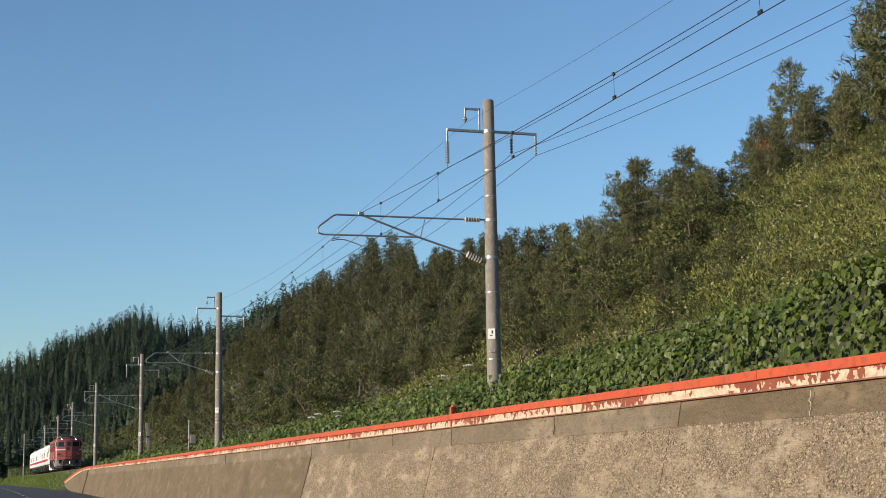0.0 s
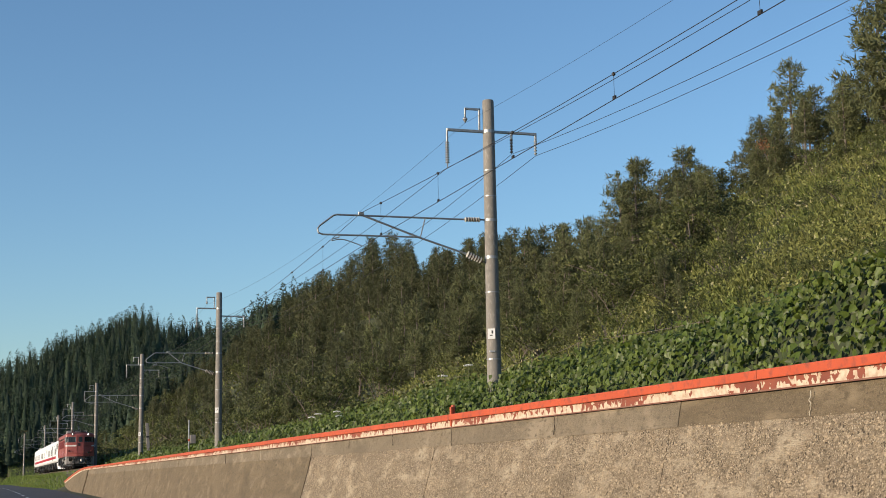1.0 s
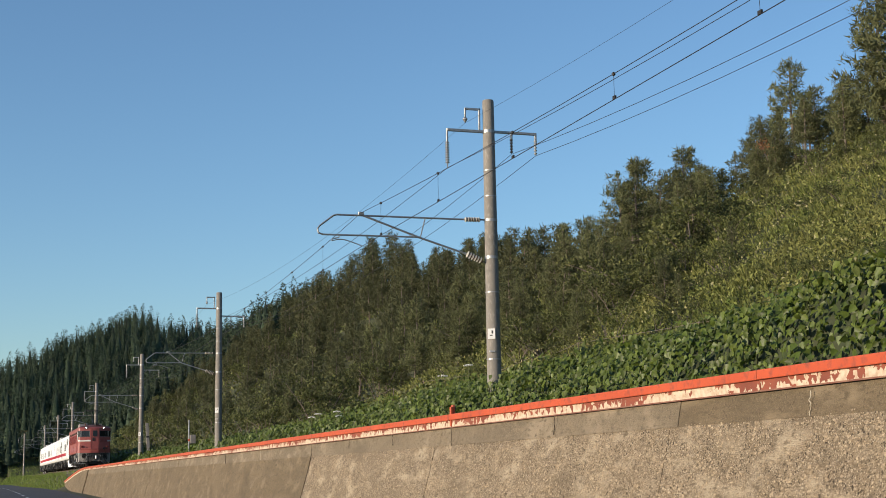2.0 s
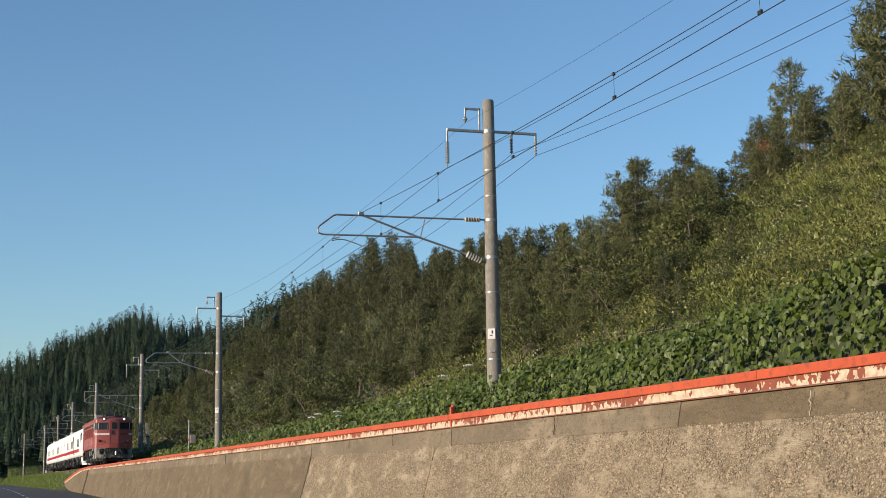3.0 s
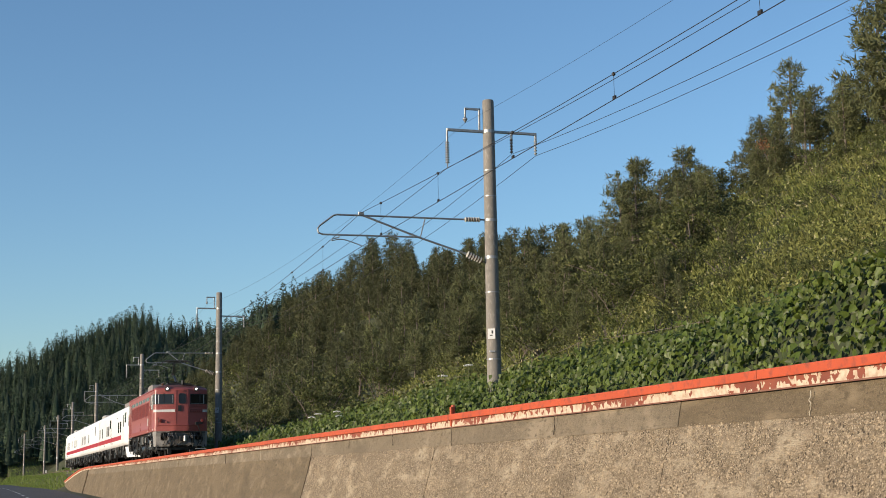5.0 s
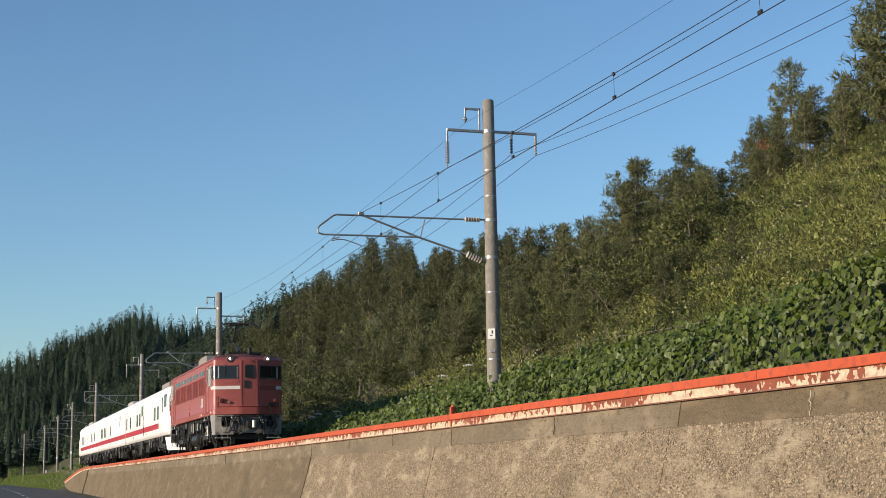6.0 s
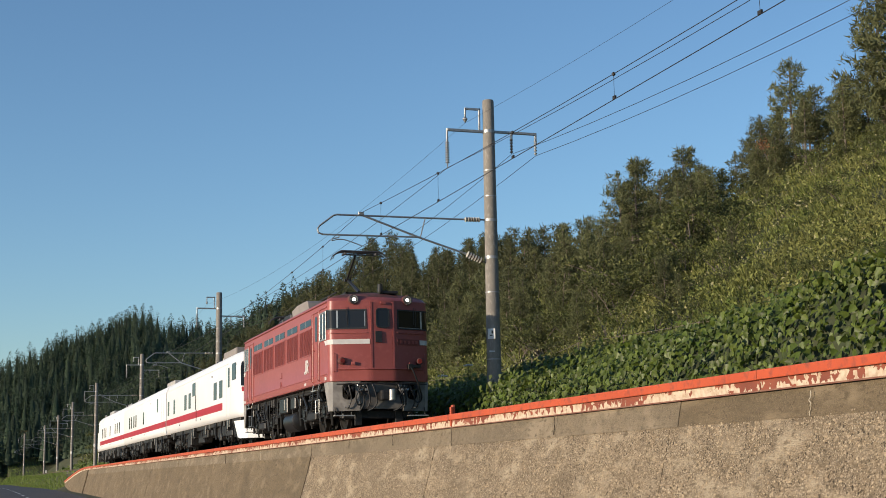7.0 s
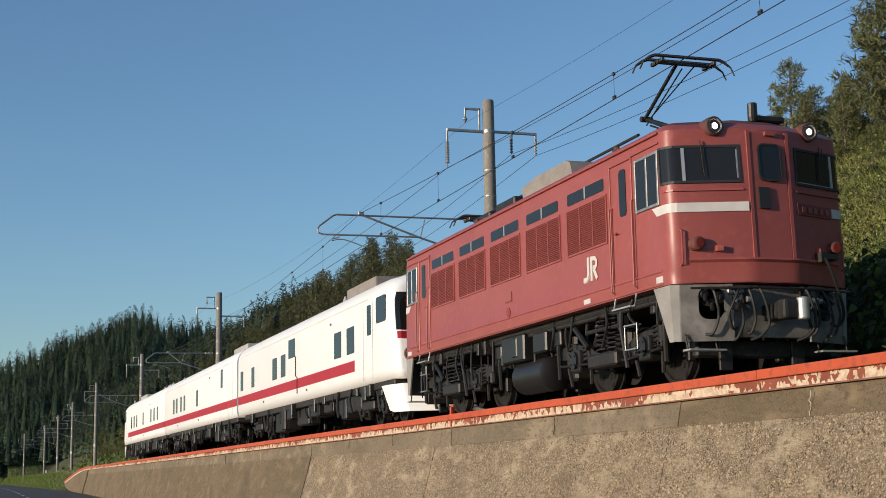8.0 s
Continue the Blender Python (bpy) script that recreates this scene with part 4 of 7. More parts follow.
def build_loco():
    loco = thing("electric_locomotive", Matrix.Translation((TRACK_X, 165, RAIL_Z)), "faded red electric locomotive with white band and lit headlamps", "locomotive")
    # body shell: outline at sill, belt, gutter, then the roof
    bm = bmesh.new()
    levels = [(ZB, 0.0), (ZB + 0.18, 0.012), (ZB + 0.2, 0.0), (2.0, 0.0), (ZG - 0.25, -0.0), (ZG, -0.012), (ZG + 0.1, -0.09), (ZG + 0.19, -0.26), (ZG + 0.25, -0.55), (ZR, -0.95)]
    base = plan_outline()
    rings = []
    for z, g in levels:
        f = 1.0
        ring = []
        for x, y in base:
            k = (HW + g) / HW
            yy = y
            fr = clamp((z - 2.35) / (ZG - 2.35)) * 0.07 if z > 2.35 else 0.0
            if z > ZG:
                fr = 0.07 + 0.62 * ((z - ZG) / (ZR - ZG)) ** 1.6
            mid = LL / 2
            yy = mid + (y - mid) * (1 - fr / (mid + NOSE))
            ring.append(bm.verts.new((x * k, yy, z)))
        rings.append(ring)
    n = len(base)
    for a, b in zip(rings, rings[1:]):
        for i in range(n):
            bm.faces.new((a[i], a[(i + 1) % n], b[(i + 1) % n], b[i]))
    bm.faces.new(rings[0][::-1])
    bm.faces.new(rings[-1])
    bmesh.ops.recalc_face_normals(bm, faces=bm.faces)
    for f in bm.faces:
        f.material_index = 1 if f.calc_center_median().z > ZG + 0.14 else 0
    body = part("body", bm, [M["loco_red"], M["loco_roof"]], loco, "faded maroon steel body", smooth=True)
    # gutter and waist beads
    for z, pr, hh in ((ZG - 0.02, 0.03, 0.035), (1.49, 0.014, 0.03), (ZB + 0.015, 0.02, 0.04)):
        for s in (-1, 1):
            bm = bmesh.new()
            box(bm, (s * HW - 0.01 if s > 0 else -HW - pr, 0.32, z), (HW + pr if s > 0 else -HW + 0.01, LL - 0.32, z + hh), 0.006)
            part("rain_strip" if z > 3 else "waist_bead", bm, M["loco_red"], loco)
    # both cab ends
    for end in (0, 1):
        flip = Matrix() if end == 0 else Matrix.Translation((0, LL, 0)) @ Matrix.Rotation(math.pi, 4, "Z")

        def fin(name, bm, mat, label="", smooth=False, parent=loco):
            bm.transform(flip)
            return part(name, bm, mat, parent, label, smooth)
        zl, zh = 2.72, 3.19
        for s in (-1, 1):
            ua, um, ub = 0.47, 1.2, 0.36 + FACET + 0.22 * TURN
            bm = bmesh.new()
            wrap_band(bm, s * ua, s * um, zl, zh, 0.004, 6)
            fin("windscreen", bm, M["dark_glass"], "dark windscreen pane")
            bm = bmesh.new()
            wrap_band(bm, s * (um + 0.045), s * ub, zl, zh, 0.004, 10)
            fin("corner_pane", bm, M["dark_glass"], "curved corner pane")
            bm = bmesh.new()
            if s > 0:
                wrap_frame(bm, ua, ub, zl, zh, 0.035, 0.016)
            else:
                wrap_frame(bm, -ub, -ua, zl, zh, 0.035, 0.016)
            fin("window_rubber", bm, M["rubber"])
            bm = bmesh.new()
            wrap_band(bm, s * um, s * (um + 0.045), zl, zh, 0.014, 2)
            fin("window_pillar", bm, M["bare_steel"], "bright steel window pillar")
            bm = bmesh.new()
            if s < 0:
                wrap_band(bm, -ua - 0.02, -ua, zl + 0.03, zh - 0.03, 0.01, 1)
            else:
                wrap_band(bm, ua, um, zl, zl + 0.014, 0.009, 4)
            fin("window_trim", bm, M["galvanised"], "thin bright metal window trim")
            # wiper
            bm = bmesh.new()
            xw = s * 0.95
            tube(bm, [(xw, end_y(xw, zh) - 0.03, zh + 0.1), (xw - 0.02 * s, end_y(xw, zl) - 0.05, zl + 0.1)], 0.008, 5)
            tube(bm, [(xw + 0.05, end_y(xw, zh) - 0.03, zh + 0.08), (xw + 0.03, end_y(xw, zl) - 0.05, zl + 0.05)], 0.006, 5)
            fin("wiper", bm, M["rubber"])
            # headlamp
            xl = s * 0.754
            yl = end_y(xl) + 0.1
            bm = bmesh.new()
            lathe(bm, (xl, yl + 0.2, 3.49), (0, -1, 0), [(0, 0.13), (0.24, 0.14), (0.3, 0.135), (0.31, 0.12), (0.28, 0.11)], 20)
            lamp = fin("headlamp_housing", bm, M["loco_roof"])
            bm = bmesh.new()
            lathe(bm, (xl, yl - 0.085, 3.49), (0, -1, 0), [(0, 0.118), (0.03, 0.125), (0.034, 0.1), (0.01, 0.085)], 20)
            fin("lamp_rim", bm, M["dark_steel"], parent=lamp)
            bm = bmesh.new()
            lathe(bm, (xl, yl - 0.09, 3.49), (0, -1, 0), [(0, 0.045), (0.02, 0.04), (0.03, 0.018)], 16)
            fin("lamp_lens", bm, M["lamp_on"] if end == 0 else M["dark_glass"], "glowing headlamp lens" if end == 0 else "", parent=lamp)
            bm = bmesh.new()
            lathe(bm, (xl, yl - 0.088, 3.49), (0, -1, 0), [(0, 0.095), (0.012, 0.09)], 20)
            fin("reflector", bm, M["reflector"], parent=lamp)
            # tail lamp
            xt = s * 1.08
            bm = bmesh.new()
            lathe(bm, (xt, end_y(xt) + 0.03, 1.83), (0, -1, 0), [(0, 0.1), (0.1, 0.095), (0.16, 0.09), (0.17, 0.07)], 16)
            tl = fin("tail_lamp", bm, M["loco_roof"])
            bm = bmesh.new()
            lathe(bm, (xt, end_y(xt) - 0.137, 1.83), (0, -1, 0), [(0, 0.066), (0.012, 0.06)], 16)
            fin("lens", bm, M["lamp_red"], parent=tl)
            bm = bmesh.new()
            on_front(bm, xt + 0.24 if s < 0 else xt - 0.32, 1.72, xt + 0.32 if s < 0 else xt - 0.24, 1.8, 0.1, 0.12)
            fin("step_bracket", bm, M["loco_red"])
            # handrail on the corner
            bm = bmesh.new()
            xh = s * 1.27
            tube(bm, [(xh, end_y(xh) + 0.02, 2.05), (xh, end_y(xh) - 0.05, 2.02), (xh, end_y(xh) - 0.05, 1.56), (xh, end_y(xh) + 0.02, 1.53)], 0.013, 6)
            fin("front_handrail", bm, M["loco_red"])
            # white band, with the number panel painted red on the far half
            ub2 = 0.36 + FACET + 0.22 * TURN + 0.3
            bm = bmesh.new()
            if s < 0:
                wrap_band(bm, -0.36 - FACET - 0.22 * TURN, -0.36, 2.28, 2.41, 0.006, 16)
            else:
                wrap_band(bm, 0.36 + FACET - 0.12, 0.36 + FACET + 0.22 * TURN, 2.28, 2.41, 0.006, 8)
            fin("white_band", bm, M["loco_white"], "white painted front band")
            bm = bmesh.new()
            tip = [(0.22, 2.28), (0.42, 2.28), (0.56, 2.41), (0.22, 2.41)]
            prism(bm, tip, lambda p: (s * (HW + 0.006), p[0], p[1]), lambda p: (s * (HW - 0.01), p[0], p[1]))
            fin("band_tip", bm, M["loco_white"])
            if s > 0:
                bm = bmesh.new()
                wrap_band(bm, 0.42, 0.36 + FACET - 0.14, 2.26, 2.42, 0.01, 4)
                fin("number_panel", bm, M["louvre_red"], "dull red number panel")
            # louvred bead over the band
            bm = bmesh.new()
            wrap_band(bm, s * 0.42, s * (0.36 + FACET + 0.22 * TURN), 2.575, 2.6, 0.018, 12)
            fin("ledge", bm, M["loco_red"])
            # skirt: side wing
            bm = bmesh.new()
            a = [bm.verts.new(v) for v in ((s * HW, 0.62, ZB - 0.01), (s * HW, 0.14, ZB - 0.01), (s * (HW - 0.03), 0.14, 0.5), (s * (HW - 0.03), 0.26, 0.5))]
            bm.faces.new(a)
            b = [bm.verts.new(v) for v in ((s * HW, 0.14, ZB - 0.01), (s * 1.28, 0.066, ZB - 0.01), (s * 1.28, 0.086, 0.5), (s * (HW - 0.03), 0.14, 0.5))]
            bm.faces.new(b)
            bmesh.ops.remove_doubles(bm, verts=bm.verts, dist=0.001)
            bmesh.ops.recalc_face_normals(bm, faces=bm.faces)
            bmesh.ops.solidify(bm, geom=bm.faces[:], thickness=0.03)
            fin("skirt_wing", bm, M["skirt_grey"], "grey steel skirt")
            # skirt front with a round-cornered hole
            bm = bmesh.new()
            hole = rounded(min(s * 0.72, s * 1.05), 0.8, max(s * 0.72, s * 1.05), 1.24, 0.12)
            xo0, xo1 = min(s * 0.6, s * 1.29), max(s * 0.6, s * 1.29)
            # frame of the hole as an outer box outline matched point by point
            cxh, czh = (hole[0][0] + hole[10][0]) / 2, 1.02
            outer = []
            for hx, hz in hole:
                dx, dz = hx - (xo0 + xo1) / 2, hz - 1.0
                outer.append((xo1 if dx > 0 else xo0, ZB - 0.01 if dz > 0 else 0.5))
            vi = [bm.verts.new((x, end_y(x) + 0.045, z)) for x, z in hole]
            vo = [bm.verts.new((x, end_y(x) + 0.045 - (0.0 if z > 1 else -0.02), z)) for x, z in outer]
            for i in range(len(hole)):
                j = (i + 1) % len(hole)
                if outer[i] == outer[j]:
                    bm.faces.new((vo[i], vi[j], vi[i]))
                else:
                    bm.faces.new((vo[i], vo[j], vi[j], vi[i]))
            bmesh.ops.remove_doubles(bm, verts=bm.verts, dist=0.001)
            bmesh.ops.recalc_face_normals(bm, faces=bm.faces)
            bmesh.ops.solidify(bm, geom=bm.faces[:], thickness=0.03)
            fin("skirt_front", bm, M["skirt_dirty"], "oily grey skirt plate")
            # flat black plate painted as a recess's shade beside the hole, with pipe ends
            bm = bmesh.new()
            on_front(bm, min(s * 0.4, s * 0.62), 0.92, max(s * 0.4, s * 0.62), 1.25, -0.03, 0.04)
            fin("recess", bm, M["rubber"])
            bm = bmesh.new()
            for hx, hz in ((0.78, 1.12), (0.9, 1.02), (0.98, 1.14), (0.46, 1.1), (0.56, 1.02)):
                tube(bm, [(s * hx, end_y(hx) + 0.2, hz), (s * hx, end_y(hx) + 0.0, hz - 0.02), (s * (hx + 0.03), end_y(hx) - 0.05, hz - 0.1)], 0.03, 7)
                disc(bm, (s * hx, end_y(hx) + 0.03, hz), (0, 1, 0), 0.055, 0.05, 10)
            bm.transform(flip)
            split_part("pipe_end", bm, M["under_grey"], loco)
            # hoses with cocks
            bm = bmesh.new()
            for k, (hx, sway) in enumerate(((0.36, 0.16), (0.5, 0.12), (0.62, -0.14), (0.7, 0.18), (0.95, 0.1))):
                x = s * hx
                yv = end_y(x) - 0.02
                tube(bm, curve_through([(x, yv + 0.15, 1.22), (x + 0.02, yv - 0.08, 1.2), (x + sway * 0.6, yv - 0.12, 1.0), (x + sway, yv - 0.08, 0.72 + 0.06 * k % 0.13), (x + sway * (0.4 + 0.3 * (k % 2)), yv - 0.02, 0.56 + 0.05 * (k % 3)), (x + sway * (0.9 * (k % 2) - 0.4), yv + 0.05, 0.5 + 0.09 * (k % 3))]), 0.02, 8)
            bm.transform(flip)
            split_part("brake_hose", bm, M["rubber"], loco)
            bm = bmesh.new()
            for hx in (0.5, 0.64):
                x = s * hx
                box(bm, (x - 0.045, end_y(x) + 0.02, 1.14), (x + 0.045, end_y(x) + 0.14, 1.22), 0.01)
                disc(bm, (x + 0.03, end_y(x) - 0.1, 1.05), (1, 0, 0), 0.04, 0.06, 10)
            bm.transform(flip)
            split_part("hose_cock", bm, M["galvanised"], loco)
            # corner steps
            bm = bmesh.new()
            box(bm, (min(s * 0.75, s * 1.3), end_y(1.0) - 0.12, 0.36), (max(s * 0.75, s * 1.3), end_y(1.0) + 0.1, 0.385))
            fin("corner_step", bm, M["bare_steel"])
            bm = bmesh.new()
            for sx in (0.8, 1.25):
                tube(bm, [(s * sx, end_y(1.0) + 0.05, 0.38), (s * sx, end_y(1.0) + 0.12, 0.6)], 0.014, 5)
            bm.transform(flip)
            split_part("step_hanger", bm, M["under"], loco)
            # cab side window, door window, door
            sx = s * HW
            o = 0.012 * s
            bm = bmesh.new()
            poly = rounded(0.36, 2.47, 1.02, 3.17, 0.04)
            prism(bm, poly, lambda p: (sx + o, p[0], p[1]), lambda p: (sx - o, p[0], p[1]))
            fin("cab_side_window", bm, M["dark_glass"], "two-pane cab side window")
            bm = bmesh.new()
            for a, b in (((0.32, 2.43), (0.36, 3.21)), ((1.02, 2.43), (1.06, 3.21)), ((0.36, 2.43), (1.02, 2.47)), ((0.36, 3.17), (1.02, 3.21)), ((0.66, 2.47), (0.7, 3.17))):
                box(bm, (min(sx - o, sx + 2.2 * o), a[0], a[1]), (max(sx - o, sx + 2.2 * o), b[0], b[1]), 0.004)
            fin("window_frame", bm, M["galvanised"])
            bm = bmesh.new()
            for a, b in (((1.16, 1.4), (1.19, 3.3)), ((1.9, 1.4), (1.93, 3.3)), ((1.16, 3.28), (1.93, 3.31)), ((0.3, 3.3), (1.93, 3.33))):
                box(bm, (min(sx - o, sx + 1.8 * o), a[0], a[1]), (max(sx - o, sx + 1.8 * o), b[0], b[1]), 0.005)
            door = fin("cab_door", bm, M["loco_red"])
            bm = bmesh.new()
            prism(bm, rounded(1.38, 2.48, 1.6, 3.18, 0.06), lambda p: (sx + o, p[0], p[1]), lambda p: (sx - o, p[0], p[1]))
            fin("door_window", bm, M["dark_glass"], parent=door)
            bm = bmesh.new()
            for y in (1.1, 1.86):
                tube(bm, [(sx, y, 2.66), (sx + 5 * o, y, 2.63), (sx + 5 * o, y, 1.4), (sx, y, 1.36)], 0.014, 6)
            tube(bm, [(sx, 1.75, 2.25), (sx + 4 * o, 1.75, 2.25), (sx + 4 * o, 1.65, 2.25)], 0.014, 6)
            bm.transform(flip)
            split_part("door_handrail", bm, M["loco_red"], loco)
            bm = bmesh.new()
            tube(bm, [(sx, 1.16, 1.3), (sx + 3 * o, 1.16, 1.12), (sx + 3 * o, 1.86, 1.12), (sx, 1.86, 1.3)], 0.014, 6)
            box(bm, (min(sx, sx + 8 * o), 1.2, 1.105), (max(sx, sx + 8 * o), 1.82, 1.13))
            fin("door_step", bm, M["bare_steel"])
            bm = bmesh.new()
            for zz in (0.5, 0.85):
                box(bm, (min(sx - 6 * o, sx + 2 * o), 1.2, zz), (max(sx - 6 * o, sx + 2 * o), 1.6, zz + 0.02))
            for y in (1.2, 1.6):
                tube(bm, [(sx, y, 0.5), (sx, y, 0.88)], 0.009, 5)
            bm.transform(flip)
            split_part("ladder_step", bm, M["galvanised"], loco)
            # shed plate and small signs
            bm = bmesh.new()
            box(bm, (min(sx, sx + 1.2 * o), 0.3, 1.335), (max(sx, sx + 1.2 * o), 0.5, 1.43))
            fin("name_plate", bm, M["loco_white"], "small white shed plate")
        # gangway door in the middle
        bm = bmesh.new()
        on_front(bm, -0.27, 1.6, 0.27, 3.4, 0.02, 0.04)
        door = fin("front_door", bm, M["loco_red"])
        bm = bmesh.new()
        for a, b in ((-0.33, -0.28), (0.28, 0.33)):
            on_front(bm, a, 1.6, b, 3.42, 0.03, 0.045)
        bm.transform(flip)
        split_part("door_post", bm, M["loco_red"], loco)
        bm = bmesh.new()
        pane_front(bm, -0.15, 2.74, 0.17, 3.22, 0.07, 0.03, 0.02)
        fin("door_pane", bm, M["dark_glass"], parent=door)
        bm = bmesh.new()
        ring_front(bm, -0.15, 2.74, 0.17, 3.22, 0.07, 0.03, 0.04)
        fin("pane_rubber", bm, M["rubber"], parent=door)
        bm = bmesh.new()
        on_front(bm, -0.2, 2.32, -0.03, 2.62, 0.03, 0.03)
        fin("marker_box", bm, M["rubber"], parent=door)
        bm = bmesh.new()
        on_front(bm, -0.05, 3.36, 0.1, 3.42, 0.07, 0.08)
        fin("door_hood", bm, M["loco_red"], parent=door)
        # raised cut-out number: plain bars
        bm = bmesh.new()
        for k in range(5):
            on_front(bm, 0.5 + k * 0.12, 2.3, 0.57 + k * 0.12, 2.38, 0.025, 0.025)
        bm.transform(flip)
        split_part("number_bar", bm, M["loco_red"], loco)
        # ledge over a sloping apron
        bm = bmesh.new()
        ue = 0.36 + FACET - 0.08
        n = 20
        rows = [[bm.verts.new(wrap(-ue + 2 * ue * k / n, z, p)) for z, p in ((1.635, -0.01), (1.63, 0.05), (1.605, 0.055), (1.57, 0.02), (1.42, 0.008), (1.3, 0.006), (1.3, -0.02))] for k in range(n + 1)]
        for ra, rb in zip(rows, rows[1:]):
            for i in range(6):
                bm.faces.new((ra[i], ra[i + 1], rb[i + 1], rb[i]))
        bm.faces.new(rows[0][::-1])
        bm.faces.new(rows[-1])
        bmesh.ops.recalc_face_normals(bm, faces=bm.faces)
        fin("apron", bm, M["loco_red"], "dirty red apron under the front ledge", smooth=True)
        # multiple-unit socket with cable
        bm = bmesh.new()
        on_front(bm, 0.72, 1.6, 0.86, 1.74, 0.16, 0.16)
        on_front(bm, 0.86, 1.66, 1.1, 1.73, 0.14, 0.14)
        fin("jumper_socket", bm, M["dark_steel"])
        bm = bmesh.new()
        tube(bm, curve_through([(0.78, end_y(0.78) - 0.16, 1.66), (0.86, end_y(0.86) - 0.2, 1.5), (0.98, end_y(0.98) - 0.22, 1.2), (1.08, end_y(1.08) - 0.2, 0.95), (1.1, end_y(1.1) - 0.14, 0.8), (1.02, end_y(1.0) - 0.1, 0.72), (0.92, end_y(0.9) - 0.04, 0.76)]), 0.022, 8)
        fin("jumper_cable", bm, M["under_grey"], smooth=True)
        # coupler
        bm = bmesh.new()
        box(bm, (-0.14, -NOSE - 0.35, 0.78), (0.14, 0.1, 1.0), 0.04, 2)
        box(bm, (-0.17, -NOSE - 0.46, 0.75), (0.06, -NOSE - 0.22, 1.02), 0.05, 2)
        coupler = fin("coupler", bm, M["under"])
        bm = bmesh.new()
        lathe(bm, (0.12, -NOSE - 0.44, 0.74), (0, 0, 1), [(0, 0.07), (0.02, 0.085), (0.28, 0.085), (0.3, 0.07)], 16)
        fin("knuckle", bm, M["bare_steel"], "worn bright steel knuckle", smooth=True, parent=coupler)
        bm = bmesh.new()
        box(bm, (-0.6, -0.12, 0.55), (0.6, -0.06, ZB - 0.01), 0.01)
        fin("centre_plate", bm, M["skirt_dirty"], "oily grey centre plate")
        bm = bmesh.new()
        tube(bm, [(-1.25, -0.18, 1.2), (-0.5, -NOSE - 0.12, 1.2), (0.5, -NOSE - 0.12, 1.2), (1.25, -0.18, 1.2)], 0.016, 6)
        fin("uncoupling_lever", bm, M["under_grey"])
        # rail guard
        bm = bmesh.new()
        for s in (-1, 1):
            box(bm, (s * 0.57 - 0.1, 0.15, 0.12), (s * 0.57 + 0.1, 0.2, 0.55), 0.01)
        box(bm, (-1.0, 0.2, 0.3), (1.0, 0.35, 0.55), 0.03)
        bm.transform(flip)
        split_part("rail_guard", bm, M["under"], loco)
    # machine-room sides
    for s in (-1, 1):
        sx = s * HW
        o = 0.012 * s
        for k in range(5):
            y0, y1 = 2.08 + 1.8 * k, 3.55 + 1.8 * k
            bm = bmesh.new()
            for a, b in (((y0 - 0.03, 2.17), (y0, 2.93)), ((y1, 2.17), (y1 + 0.03, 2.93)), ((y0, 2.17), (y1, 2.2)), ((y0, 2.9), (y1, 2.93)), ((y0 + 0.475, 2.2), (y0 + 0.505, 2.9)), ((y0 + 0.965, 2.2), (y0 + 0.995, 2.9))):
                box(bm, (min(sx - o, sx + 1.6 * o), a[0], a[1]), (max(sx - o, sx + 1.6 * o), b[0], b[1]))
            lv = part("louvre_frame", bm, M["loco_red"], loco)
            bm = bmesh.new()
            m = 22
            for i in range(m):
                z = 2.205 + 0.69 * i / m
                vs = [bm.verts.new(v) for v in ((sx + 0.3 * o, y0, z), (sx + 0.3 * o, y1, z), (sx + 1.5 * o, y1, z + 0.008), (sx + 1.5 * o, y0, z + 0.008), (sx + 0.3 * o, y0, z + 0.027), (sx + 0.3 * o, y1, z + 0.027))]
                bm.faces.new((vs[0], vs[1], vs[2], vs[3]))
                bm.faces.new((vs[3], vs[2], vs[5], vs[4]))
            bmesh.ops.recalc_face_normals(bm, faces=bm.faces)
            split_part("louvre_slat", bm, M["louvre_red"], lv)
            ya, yb = 2.15 + 1.79 * k, 3.54 + 1.79 * k
            bm = bmesh.new()
            prism(bm, rounded(ya, 3.0, yb, 3.185, 0.03), lambda p: (sx + 0.6 * o, p[0], p[1]), lambda p: (sx - o, p[0], p[1]))
            w = part("machine_room_window", bm, M["dark_glass"], loco, "narrow high window")
            bm = bmesh.new()
            ym = (ya + yb) / 2
            box(bm, (min(sx, sx + o), ym - 0.025, 3.0), (max(sx, sx + o), ym + 0.025, 3.185))
            part("mullion", bm, M["bare_steel"], w)
        # maker plate and steps recess
        bm = bmesh.new()
        box(bm, (min(sx, sx + o), 6.16, 1.78), (max(sx, sx + o), 6.44, 1.81))
        box(bm, (min(sx, sx + o), 6.12, 1.78), (max(sx, sx + o), 6.15, 1.96))
        disc(bm, (sx, 6.3, 1.6), (1, 0, 0), 0.09, 0.03, 12)
        part("filler_cap", bm, M["louvre_red"], loco)
        bm = bmesh.new()
        box(bm, (min(sx, sx + o), 2.75, 1.33), (max(sx, sx + o), 3.0, 1.42))
        box(bm, (min(sx, sx + o), 12.2, 1.33), (max(sx, sx + o), 12.4, 1.42))
        split_part("small_plate", bm, M["loco_white"], loco)
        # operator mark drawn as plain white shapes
        bm = bmesh.new()
        d = -1 if s < 0 else 1
        ym = 2.72

        def stroke(pts, w):
            tube(bm, [(sx + 0.3 * o, ym + d * a, b) for a, b in pts], w, 4)
        stroke([(-0.07, 2.06), (-0.07, 1.8), (-0.1, 1.735), (-0.16, 1.715), (-0.25, 1.715)], 0.05)
        stroke([(0.05, 1.68), (0.05, 2.06)], 0.05)
